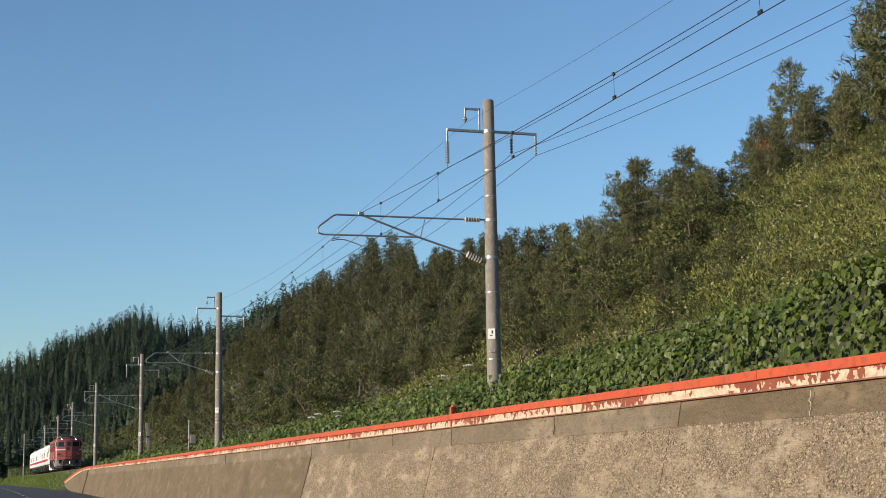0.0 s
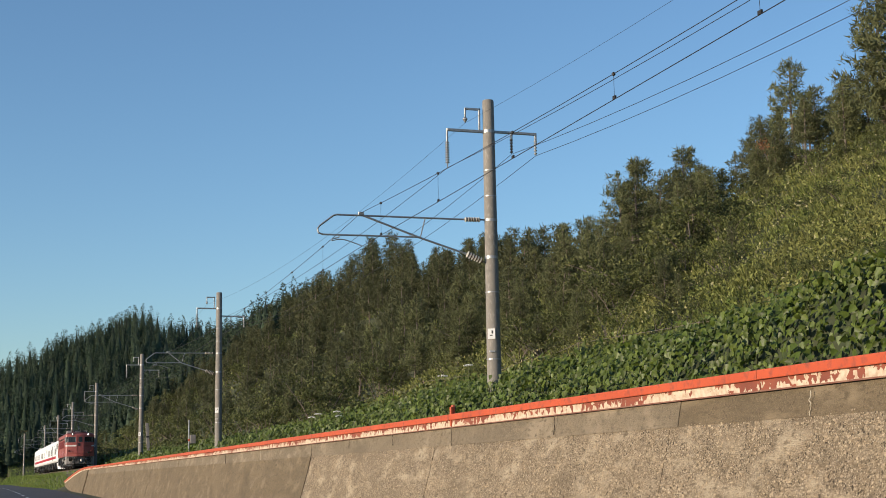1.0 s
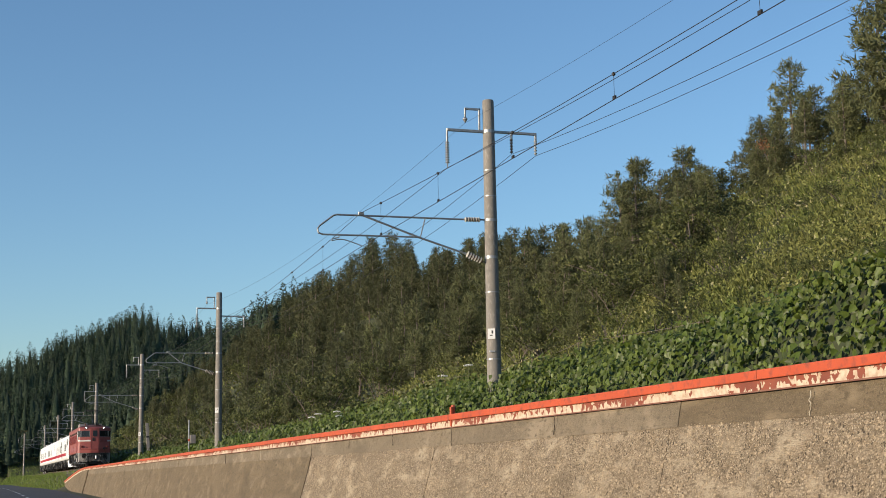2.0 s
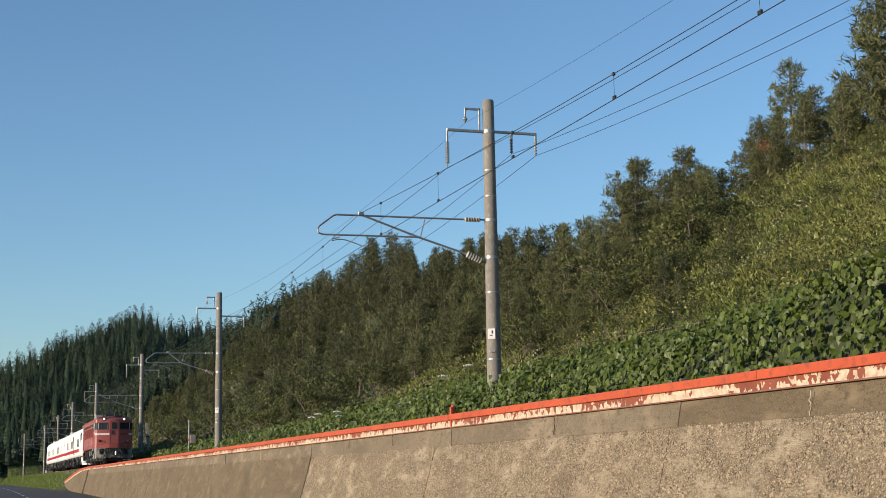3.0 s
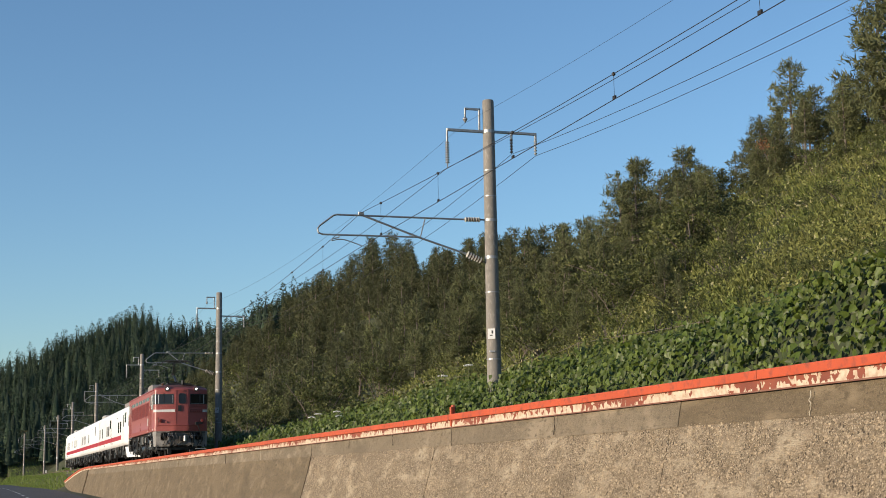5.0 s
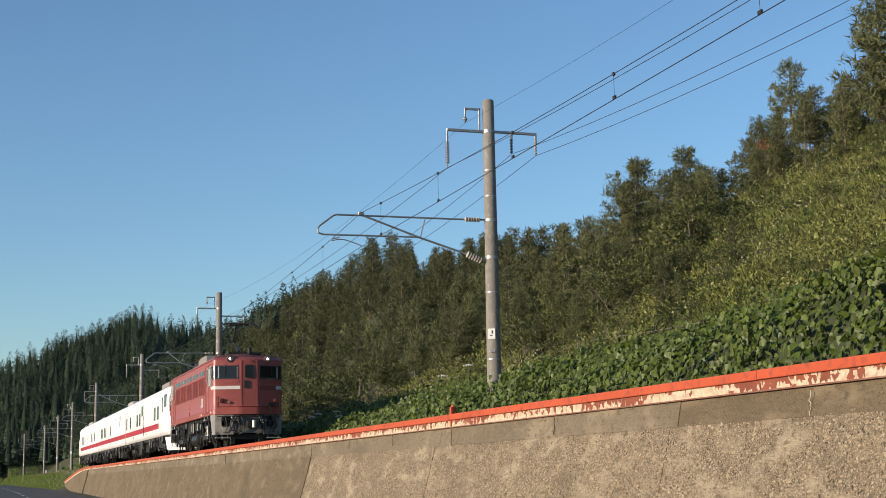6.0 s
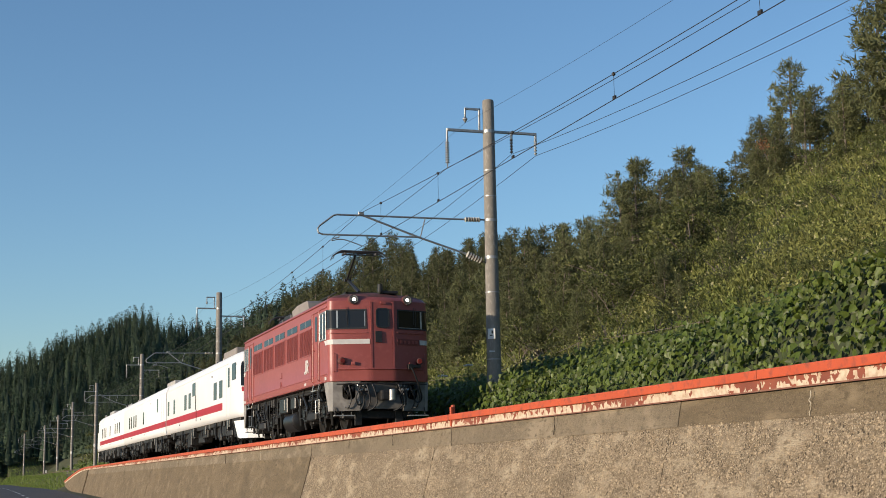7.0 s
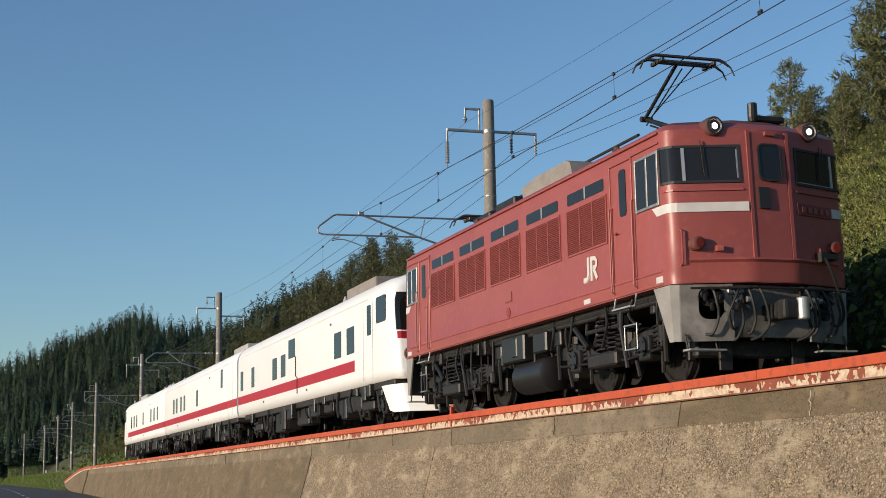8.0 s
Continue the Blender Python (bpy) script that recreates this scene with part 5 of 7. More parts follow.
        stroke([(0.05, 2.02), (0.17, 2.02), (0.225, 1.975), (0.225, 1.92), (0.17, 1.875), (0.1, 1.875)], 0.046)
        stroke([(0.13, 1.86), (0.25, 1.69)], 0.05)
        for v in bm.verts:
            v.co.x = sx + (v.co.x - sx) * 0.25 + 0.5 * o
        part("operator_mark", bm, M["loco_white"], loco, "white operator mark")
    # roof gear
    bm = bmesh.new()
    poly = [(4.35, 3.62), (4.35, 3.93), (4.5, 4.0), (5.9, 4.0), (6.6, 3.92), (6.6, 3.62)]
    prism(bm, poly, lambda p: (-0.98, p[0] - (0.12 if p[1] < 3.9 else 0), p[1]), lambda p: (0.98, p[0], p[1]))
    part("roof_box", bm, M["roof_box"], loco, "grey sheet-metal roof box")
    bm = bmesh.new()
    for y in (3.4, 7.1, 7.8, 8.6, 9.4, 10.2):
        lathe(bm, (-0.55, y, 3.7), (0, 0, 1), [(0, 0.1), (0.05, 0.05), (0.08, 0.09), (0.13, 0.05), (0.16, 0.09), (0.21, 0.05), (0.24, 0.09), (0.3, 0.04)], 10)
        lathe(bm, (0.35, y, 3.7), (0, 0, 1), [(0, 0.1), (0.05, 0.05), (0.08, 0.09), (0.13, 0.05), (0.16, 0.09), (0.21, 0.05), (0.24, 0.09), (0.3, 0.04)], 10)
    split_part("roof_insulator", bm, M["insulator_brown"], loco)
    bm = bmesh.new()
    tube(bm, [(-0.55, 2.6, 4.02), (-0.55, 10.4, 4.02)], 0.025, 6)
    tube(bm, [(0.35, 7.0, 4.02), (0.35, 10.2, 4.02)], 0.025, 6)
    box(bm, (-0.9, 7.2, 3.72), (-0.2, 8.2, 3.92), 0.03)
    box(bm, (-0.85, 8.7, 3.72), (-0.3, 9.3, 3.9), 0.03)
    part("roof_busbar", bm, M["under"], loco)
    bm = bmesh.new()
    lathe(bm, (0.1, 0.25, 3.7), (0, 0, 1), [(0, 0.06), (0.06, 0.075), (0.26, 0.07), (0.27, 0.06)], 12)
    box(bm, (0.15, 0.2, 3.7), (0.6, 0.5, 3.79), 0.02)
    part("whistle_cover", bm, M["under_grey"], loco)
    for raised, y in ((True, 2.2), (False, 10.6)):
        sg = 1 if raised else -1
        bm = bmesh.new()
        box(bm, (-0.5, y - 0.5, 3.86), (0.5, y - 0.42, 3.93), 0.01)
        box(bm, (-0.5, y + 0.42, 3.86), (0.5, y + 0.5, 3.93), 0.01)
        box(bm, (-0.5, y - 0.5, 3.86), (-0.43, y + 0.5, 3.93), 0.01)
        box(bm, (0.43, y - 0.5, 3.86), (0.5, y + 0.5, 3.93), 0.01)
        for dx in (-0.46, 0.46):
            for dy in (-0.46, 0.46):
                lathe(bm, (dx, y + dy, 3.68), (0, 0, 1), [(0, 0.06), (0.05, 0.08), (0.1, 0.05), (0.14, 0.08), (0.2, 0.05)], 8)
        pan = part("pantograph", bm, M["under"], loco, "single-arm pantograph raised to the wire" if raised else "folded pantograph")
        zf, zk, zt = (3.98, 4.5, 5.05) if raised else (3.98, 4.08, 4.15)
        yk, yt = (y + 1.2, y - 0.15) if raised else (y - 1.2, y + 0.5)
        bm = bmesh.new()
        tube(bm, [(0, y - 0.1, zf), (0, yk, zk)], [0.05, 0.04], 8)
        tube(bm, [(0.16, y + 0.2, zf), (0.1, yk + 0.06 * sg, zk - 0.08)], 0.018, 6)
        tube(bm, [(-0.1, yk, zk), (0.1, yk, zk)], 0.05, 8)
        tube(bm, [(-0.03, yk, zk), (-0.12, yt, zt)], 0.032, 6)
        tube(bm, [(0.05, yk, zk), (0.2, yt, zt)], 0.012, 6)
        tube(bm, [(0, yk, zk - 0.1), (0, yt + 0.05, zt - 0.05)], 0.012, 5)
        part("arm", bm, M["under_grey"], pan)
        bm = bmesh.new()
        for dy in (-0.13, 0.13):
            tube(bm, [(-0.82, yt + dy, zt - 0.16), (-0.76, yt + dy, zt - 0.03), (-0.64, yt + dy, zt + 0.05), (-0.55, yt + dy, zt + 0.08), (0.55, yt + dy, zt + 0.08), (0.64, yt + dy, zt + 0.05), (0.76, yt + dy, zt - 0.03), (0.82, yt + dy, zt - 0.16)], [0.012, 0.014, 0.026, 0.03, 0.03, 0.026, 0.014, 0.012], 6)
        for dx in (-0.45, 0.45):
            box(bm, (dx - 0.03, yt - 0.19, zt - 0.02), (dx + 0.03, yt + 0.19, zt + 0.04), 0.008)
        tube(bm, [(-0.5, yt, zt), (0.5, yt, zt)], 0.022, 6)
        part("collector_head", bm, M["dark_steel"], pan)
    # underframe between the bogies
    bm = bmesh.new()
    box(bm, (-1.2, 0.3, 1.12), (1.2, LL - 0.3, ZB + 0.02), 0.02)
    part("underframe", bm, M["under"], loco)
    for s in (-1, 1):
        bm = bmesh.new()
        lathe(bm, (s * 0.98, 5.2, 0.45), (0, 1, 0), [(0, 0.22), (0.05, 0.3), (1.35, 0.3), (1.4, 0.22)], 18)
        part("air_tank", bm, M["under_grey"], loco, smooth=True)
        bm = bmesh.new()
        box(bm, (s * 1.05 - 0.25, 5.9, 0.72), (s * 1.05 + 0.25, 7.0, 1.2), 0.03)
        box(bm, (s * 1.05 - 0.2, 5.0, 0.8), (s * 1.05 + 0.2, 5.6, 1.16), 0.03)
        box(bm, (s * 1.1 - 0.22, 6.2, 0.8), (s * 1.1 + 0.24, 6.45, 1.15), 0.02)
        split_part("equipment_box", bm, M["under_grey"], loco)
        bm = bmesh.new()
        for y in (0.75, 4.6, 7.4, 12.0):
            tube(bm, [(s * 1.12, y, 1.2), (s * 1.16, y + 0.05, 0.8), (s * 1.12, y + 0.1, 0.3)], 0.04, 7)
            box(bm, (s * 1.1 - 0.1, y - 0.12, 0.85), (s * 1.1 + 0.1, y + 0.2, 1.1), 0.02)
        split_part("sand_pipe", bm, M["under_grey"], loco)
    # pipes, brackets and valves hung under the sill
    rp = random.Random(17)
    for s in (-1, 1):
        for k in range(26):
            y = 0.75 + k * 0.45 + rp.uniform(-0.12, 0.12)
            x = s * rp.uniform(1.08, 1.27)
            z1, z0 = 1.27, rp.uniform(0.3, 0.85)
            bm = bmesh.new()
            kind = rp.random()
            if kind < 0.45:
                tube(bm, curve_through([(x, y, z1), (x + s * 0.03, y + rp.uniform(-0.1, 0.1), (z1 + z0) / 2), (x, y + rp.uniform(-0.2, 0.2), z0)], 4), rp.uniform(0.012, 0.03), 7)
                part("pipe", bm, M["under_grey"], loco, smooth=True)
            elif kind < 0.75:
                hgt, wid = rp.uniform(0.12, 0.3), rp.uniform(0.08, 0.2)
                box(bm, (x - 0.08, y, z1 - 0.1 - hgt), (x + 0.08, y + wid, z1 - 0.02), 0.015)
                tube(bm, [(x, y + wid / 2, z1 - 0.1 - hgt), (x, y + wid / 2, z0)], 0.012, 6)
                part("valve", bm, M["under"], loco)
            else:
                lathe(bm, (x, y, z0 + 0.1), (0, 0, 1), [(0, 0.04), (0.02, 0.07), (0.2, 0.07), (0.22, 0.03), (1.1 - z0, 0.02)], 10)
                part("cylinder", bm, M["under_grey"], loco)
        bm = bmesh.new()
        tube(bm, [(s * 1.2, 0.7, 1.2), (s * 1.2, 12.1, 1.2)], 0.022, 6)
        part("air_pipe", bm, M["under"], loco)
    bm = bmesh.new()
    box(bm, (-0.75, 4.9, 0.3), (0.75, 7.3, 1.1), 0.05)
    part("transformer", bm, M["under"], loco)
    for yc in (2.75, LL - 2.75):
        bogie(loco, yc, 1.25, 0.56)
    wheels = [wheelset(loco, yc + d, 0.56) for yc in (2.75, LL - 2.75) for d in (-1.25, 1.25)]
    return loco, wheels, 0.56


# ---------------------------------------------------------------- inspection cars
CAR_L = 20.0


def car_profile():
    """Half section of the car body, (x, z) from sill to roof crown."""
    return [(1.36, 0.97), (1.4, 1.2), (1.4, 2.86), (1.375, 3.04), (1.29, 3.22), (1.1, 3.38), (0.75, 3.5), (0.0, 3.56)]


CAB_NOSE = [(0.0, 0.7, 0.85), (0.06, 0.82, 0.91), (0.18, 0.9, 0.95), (0.5, 0.965, 0.98), (1.1, 0.99, 0.996), (2.2, 1.0, 1.0)]


def nose_point(y, z, proud):
    """Point on the cab's rounded corner, a little proud of the body."""
    for (ya, xa, za), (yb, xb, zb) in zip(CAB_NOSE, CAB_NOSE[1:]):
        if y <= yb:
            break
    t = max(0.0, (y - ya) / (yb - ya))
    kx, kz = xa + (xb - xa) * t, za + (zb - za) * t
    zu = 0.97 + (z - 0.97) / kz
    prof = car_profile()
    x = float(np.interp(zu, [q[1] for q in prof], [q[0] for q in prof]))
    return (x * (0.5 + 0.5 * kx) + proud, y + (zu - 0.97) * 0.16 * (1 - y / 2.3) - proud, z)


def nose_corner(bm, s, y1, z0, z1):
    ys, zs = [y1 * k / 6 for k in range(7)], [z0 + (z1 - z0) * k / 5 for k in range(6)]
    grid = [[bm.verts.new((s * c[0], c[1], c[2])) for c in (nose_point(y, z, 0.012) for z in zs)] for y in ys]
    front = [bm.verts.new((s * 0.9, nose_point(0.0, z, 0.012)[1] - 0.004, z)) for z in zs]
    grid.insert(0, front)
    for a, b in zip(grid, grid[1:]):
        for i in range(5):
            bm.faces.new((a[i], a[i + 1], b[i + 1], b[i]) if s > 0 else (b[i], b[i + 1], a[i + 1], a[i]))
    bmesh.ops.recalc_face_normals(bm, faces=bm.faces)
    bmesh.ops.solidify(bm, geom=bm.faces[:], thickness=0.02)


def build_car(y0, lead, windows, stripe, boxes, label):
    """lead: -1 cab towards the locomotive, 1 cab at the tail, 0 middle car."""
    car = thing("inspection_car", Matrix.Translation((TRACK_X, 178, RAIL_Z)), label, "rail car", "white inspection train")
    half = car_profile()
    sec = [(-x, z) for x, z in half] + [(x, z) for x, z in reversed(half[:-1])]
    bm = bmesh.new()
    stations = []
    nose = CAB_NOSE
    if lead == -1:
        stations += [(y, kx, kz) for y, kx, kz in nose]
    else:
        stations += [(0.0, 0.985, 1.0), (0.03, 1.0, 1.0)]
    if lead == 1:
        stations += [(CAR_L - y, kx, kz) for y, kx, kz in reversed(nose)]
    else:
        stations += [(CAR_L - 0.03, 1.0, 1.0), (CAR_L, 0.985, 1.0)]
    rings = []
    for y, kx, kz in stations:
        ring = []
        for x, z in sec:
            yy = y
            if lead == -1 and y < 2.3:
                yy += (z - 0.97) * 0.16 * (1 - y / 2.3)
            if lead == 1 and y > CAR_L - 2.3:
                yy -= (z - 0.97) * 0.16 * (1 - (CAR_L - y) / 2.3)
            kxx = 1 - (1 - kx) * 0.5
            ring.append(bm.verts.new((x * kxx, yy, 0.97 + (z - 0.97) * kz)))
        rings.append(ring)
    n = len(sec)
    for a, b in zip(rings, rings[1:]):
        for i in range(n - 1):
            bm.faces.new((a[i], a[i + 1], b[i + 1], b[i]))
        bm.faces.new((a[n - 1], a[0], b[0], b[n - 1]))
    bm.faces.new(rings[0][::-1])
    bm.faces.new(rings[-1])
    bmesh.ops.recalc_face_normals(bm, faces=bm.faces)
    for f in bm.faces:
        c = f.calc_center_median()
        f.material_index = 1 if c.z > 3.4 else 0
        f.smooth = abs(c.y - CAR_L / 2) < CAR_L / 2 - 0.001
    part("body", bm, [M["car_white"], M["car_roof"]], car, "cream white painted body")
    for s in (-1, 1):
        sx = s * 1.402
        for ya, yb, za, zb in windows:
            bm = bmesh.new()
            prism(bm, rounded(ya, za, yb, zb, 0.05), lambda p: (sx + 0.004 * s, p[0], p[1]), lambda p: (sx - 0.03 * s, p[0], p[1]))
            part("window", bm, M["dark_glass"], car, "dark tinted window")
        bm = bmesh.new()
        a, b = stripe
        poly = [(a, 1.35), (b, 1.35), (b, 1.63), (a, 1.63)]
        prism(bm, poly, lambda p: (sx + 0.003 * s, p[0], p[1]), lambda p: (sx - 0.01 * s, p[0], p[1]))
        part("stripe", bm, M["car_red"], car, "red waist stripe")
        # rain strip and door outlines
        bm = bmesh.new()
        box(bm, (min(sx - 0.06 * s, sx + 0.0 * s), 2.4 if lead == -1 else 0.2, 3.0), (max(sx - 0.06 * s, sx + 0.0), CAR_L - (2.4 if lead == 1 else 0.2), 3.025))
        part("rain_strip", bm, M["car_white"], car)
        bm = bmesh.new()
        for y in ((1.9, 2.75) if lead == -1 else (CAR_L - 2.75, CAR_L - 1.9) if lead == 1 else (0.8, 1.6)):
            box(bm, (min(sx, sx + 0.004 * s), y - 0.006, 1.05), (max(sx, sx + 0.004 * s), y + 0.006, 2.9))
        part("door_seam", bm, M["car_roof"], car)
        bm = bmesh.new()
        rr = random.Random(int(y0 * 7) + s)
        y = 3.9
        while y < CAR_L - 5.2:
            w = rr.uniform(0.35, 1.5)
            dep = rr.uniform(1.05, 1.28)
            box(bm, (min(s * 0.7, s * dep), y, rr.uniform(0.2, 0.55)), (max(s * 0.7, s * dep), y + w, 0.95), 0.03)
            y += w + rr.uniform(0.15, 0.5)
        split_part("equipment_box", bm, M["under"], car)
    bm = bmesh.new()
    box(bm, (-1.25, 0.6, 0.8), (1.25, CAR_L - 0.6, 0.99), 0.02)
    part("underframe", bm, M["under"], car)
    for ya, yb, hh, hx in boxes:
        bm = bmesh.new()
        box(bm, (-hx, ya, 3.3), (hx, yb, 3.5 + hh), 0.05, 2)
        part("roof_unit", bm, M["roof_box"] if hh > 0.2 else M["car_roof"], car, "grey roof equipment box")
    if lead:
        flip = Matrix() if lead == -1 else Matrix.Translation((0, CAR_L, 0)) @ Matrix.Rotation(math.pi, 4, "Z")
        bm = bmesh.new()
        poly = rounded(-0.95, 2.05, 0.95, 3.0, 0.15)
        prism(bm, poly, lambda p: (p[0], (p[1] - 0.97) * 0.188 - 0.02, p[1]), lambda p: (p[0], (p[1] - 0.97) * 0.188 + 0.05, p[1]))
        bm.transform(flip)
        part("windscreen", bm, M["dark_glass"], car, "wide black windscreen")
        bm = bmesh.new()
        poly = rounded(-0.98, 1.82, 0.98, 2.0, 0.03)
        prism(bm, poly, lambda p: (p[0], (p[1] - 0.97) * 0.188 - 0.02, p[1]), lambda p: (p[0], (p[1] - 0.97) * 0.188 + 0.05, p[1]))
        bm.transform(flip)
        part("front_band", bm, M["car_red"], car)
        for s in (-1, 1):
            bm = bmesh.new()
            disc(bm, (s * 0.98, 0.06, 1.5), (0, 1, 0), 0.19, 0.16, 20)
            bm.transform(flip)
            part("headlamp", bm, M["dark_glass"], car)
            # glass and red band carried round the corners
            bm = bmesh.new()
            nose_corner(bm, s, 0.09, 2.06, 2.95)
            bm.transform(flip)
            part("corner_glass", bm, M["dark_glass"], car)
            bm = bmesh.new()
            nose_corner(bm, s, 0.06, 1.86, 2.03)
            bm.transform(flip)
            part("corner_band", bm, M["car_red"], car)
            # side cab window and skirt under the nose
            bm = bmesh.new()
            prism(bm, rounded(0.8, 2.33, 1.62, 2.95, 0.09), lambda p: (s * (1.402 - 0.006), p[0], p[1]), lambda p: (s * 1.34, p[0], p[1]))
            bm.transform(flip)
            part("cab_side_window", bm, M["dark_glass"], car, "dark cab side window")
            bm = bmesh.new()
            outer = [(s * 1.36, 1.3, 0.84), (s * 1.35, 0.75, 0.84), (s * 1.19, 0.12, 0.84), (s * 0.6, -0.16, 0.84), (0, -0.22, 0.84)]
            low = [(s * 1.32, 0.75, 0.25), (s * 1.3, 0.45, 0.2), (s * 1.1, -0.1, 0.2), (s * 0.55, -0.4, 0.2), (0, -0.46, 0.2)]
            va, vb = [bm.verts.new(v) for v in outer], [bm.verts.new(v) for v in low]
            for i in range(4):
                bm.faces.new((va[i], va[i + 1], vb[i + 1], vb[i]))
            bmesh.ops.recalc_face_normals(bm, faces=bm.faces)
            bmesh.ops.solidify(bm, geom=bm.faces[:], thickness=0.03)
            bm.transform(flip)
            part("nose_skirt", bm, M["car_white"], car, "white nose skirt")
    rc = random.Random(int(y0 * 11) + 5)
    for s in (-1, 1):
        for k in range(24):
            y = 1.6 + k * 0.72 + rc.uniform(-0.25, 0.25)
            x = s * rc.uniform(1.1, 1.3)
            z0 = rc.uniform(0.25, 0.6)
            bm = bmesh.new()
            if rc.random() < 0.6:
                tube(bm, curve_through([(x, y, 0.97), (x + 0.03 * s, y + rc.uniform(-0.12, 0.12), (0.97 + z0) / 2), (x, y + rc.uniform(-0.25, 0.25), z0)], 3), rc.uniform(0.015, 0.04), 6)
                part("pipe", bm, M["under_grey"], car)
            else:
                w = rc.uniform(0.12, 0.35)
                box(bm, (x - 0.09, y, 0.95 - rc.uniform(0.15, 0.4)), (x + 0.06, y + w, 0.95), 0.015)
                part("valve", bm, M["under_grey"], car)
        for y, z in ((6.0, 2.75), (8.9, 1.2), (15.2, 1.2)):
            bm = bmesh.new()
            box(bm, (min(s * 1.395, s * 1.43), y, z), (max(s * 1.395, s * 1.43), y + 0.09, z + 0.06), 0.008)
            part("side_fitting", bm, M["under_grey"], car)
        if lead != -1:
            continue
        bm = bmesh.new()
        tube(bm, [(s * 1.41, 10.4, 2.3), (s * 1.41, 10.4, 1.72), (s * 1.41, 10.2, 1.66), (s * 1.41, 10.2, 1.2)], 0.018, 6)
        part("drain_pipe", bm, M["under_grey"], car, "thin dark drain pipe")
    for k in range(7):
        y = 1.5 + k * 2.7 + rc.uniform(-0.6, 0.6)
        bm = bmesh.new()
        hh = rc.uniform(0.1, 0.32)
        lathe(bm, (rc.uniform(-0.9, -0.4), y, 3.42), (0, 0, 1), [(0, 0.09), (hh * 0.6, 0.07), (hh, 0.03)], 8)
        part("roof_fitting", bm, M["under_grey"] if k % 2 else M["car_roof"], car)
    for yc in (3.0, CAR_L - 3.0):
        bogie(car, yc, 1.05, 0.43, 0.98)
    wheels = [wheelset(car, yc + d, 0.43) for yc in (3.0, CAR_L - 3.0) for d in (-1.05, 1.05)]
    return car, wheels, 0.43


GAP0 = 13.5      # first car's nose behind the locomotive's front corners
CARS_Y = [GAP0, GAP0 + 20.35, GAP0 + 40.5]
W = lambda a, w, za=1.82, zb=2.5: (a, a + w, za, zb)
loco, loco_wheels, loco_r = build_loco()
rows_of_cars = [
    (-1, [W(2.05, 0.35, 2.12, 2.85), W(3.62, 0.76), W(4.95, 0.76), W(10.52, 0.92, 2.3, 2.86), W(11.88, 0.67), W(13.16, 0.7), W(16.92, 0.52), W(19.0, 0.5)], (3.6, CAR_L), [(3.2, 6.1, 0.22, 0.95), (16.8, 19.3, 0.1, 0.7)], "white inspection car with red stripe and slanted cab nose"),
    (0, [W(3.0, 0.45, 2.2, 2.9), W(9.2, 0.55), W(13.0, 0.5), W(14.1, 0.5), W(15.5, 0.5), W(16.5, 0.5)], (0.0, CAR_L), [(0.6, 3.4, 0.18, 0.9), (9.0, 12.0, 0.08, 0.7)], "white middle inspection car with red stripe"),
    (1, [W(2.6, 0.5), W(4.0, 0.5), W(5.4, 0.5), W(9.0, 0.5), W(12.2, 0.5), W(13.6, 0.5), W(15.0, 0.5)], (0.0, CAR_L - 3.0), [(2.5, 5.0, 0.12, 0.8), (12.0, 15.0, 0.18, 0.9)], "white tail inspection car with red stripe"),
]
train = [(loco, loco_wheels, loco_r, 0.0)]
for (lead, wins, stripe, boxes, label), yy in zip(rows_of_cars, CARS_Y):
    car, cw, cr = build_car(yy, lead, wins, stripe, boxes, label)
    train.append((car, cw, cr, yy))
# gangway bellows between the cars
for y_gap, host in ((CAR_L, 1), (CAR_L, 2)):
    bm = bmesh.new()
    for k in range(3):
        box(bm, (-0.95, y_gap + 0.005 + k * (0.11 if host == 1 else 0.045), 1.0), (0.95, y_gap + 0.005 + k * (0.11 if host == 1 else 0.045) + (0.1 if host == 1 else 0.04), 3.3), 0.01)
    part("gangway_bellows", bm, M["rubber"], train[host][0])


# ---------------------------------------------------------------- plants
LEAF = (np.array([(0, 0, 0), (0.44, 0.22, 0.1), (0.3, 0.66, 0.05), (0, 1.1, -0.12), (-0.3, 0.66, 0.05), (-0.44, 0.22, 0.1)]), [(0, 1, 2), (0, 2, 3), (0, 3, 4), (0, 4, 5)])
SPRIG = (np.array([(0, 0, 0), (0.3, 0.5, 0.12), (0, 1.0, 0.0), (-0.3, 0.5, 0.12)]), [(0, 1, 2), (0, 2, 3)])

FROND = (np.array([(-0.3, 0, 0), (0.3, 0, 0), (0, 1, 0)]), [(0, 1, 2)])


def unit(a):
    return a / np.maximum(np.linalg.norm(a, axis=1, keepdims=True), 1e-9)


def scatter(pos, along, face, size, template):
    """Copies of a small leaf at pos, growing along one way with its face towards another."""
    tv, tf = template
    y = unit(along)
    x = unit(np.cross(y, face))
    z = np.cross(x, y)
    v = pos[:, None, :] + size[:, None, None] * (tv[None, :, 0:1] * x[:, None, :] + tv[None, :, 1:2] * y[:, None, :] + tv[None, :, 2:3] * z[:, None, :])
    k = len(tv)
    base = np.arange(len(pos)) * k
    return v.reshape(-1, 3), [np.array(f)[None, :] + base[:, None] for f in tf]


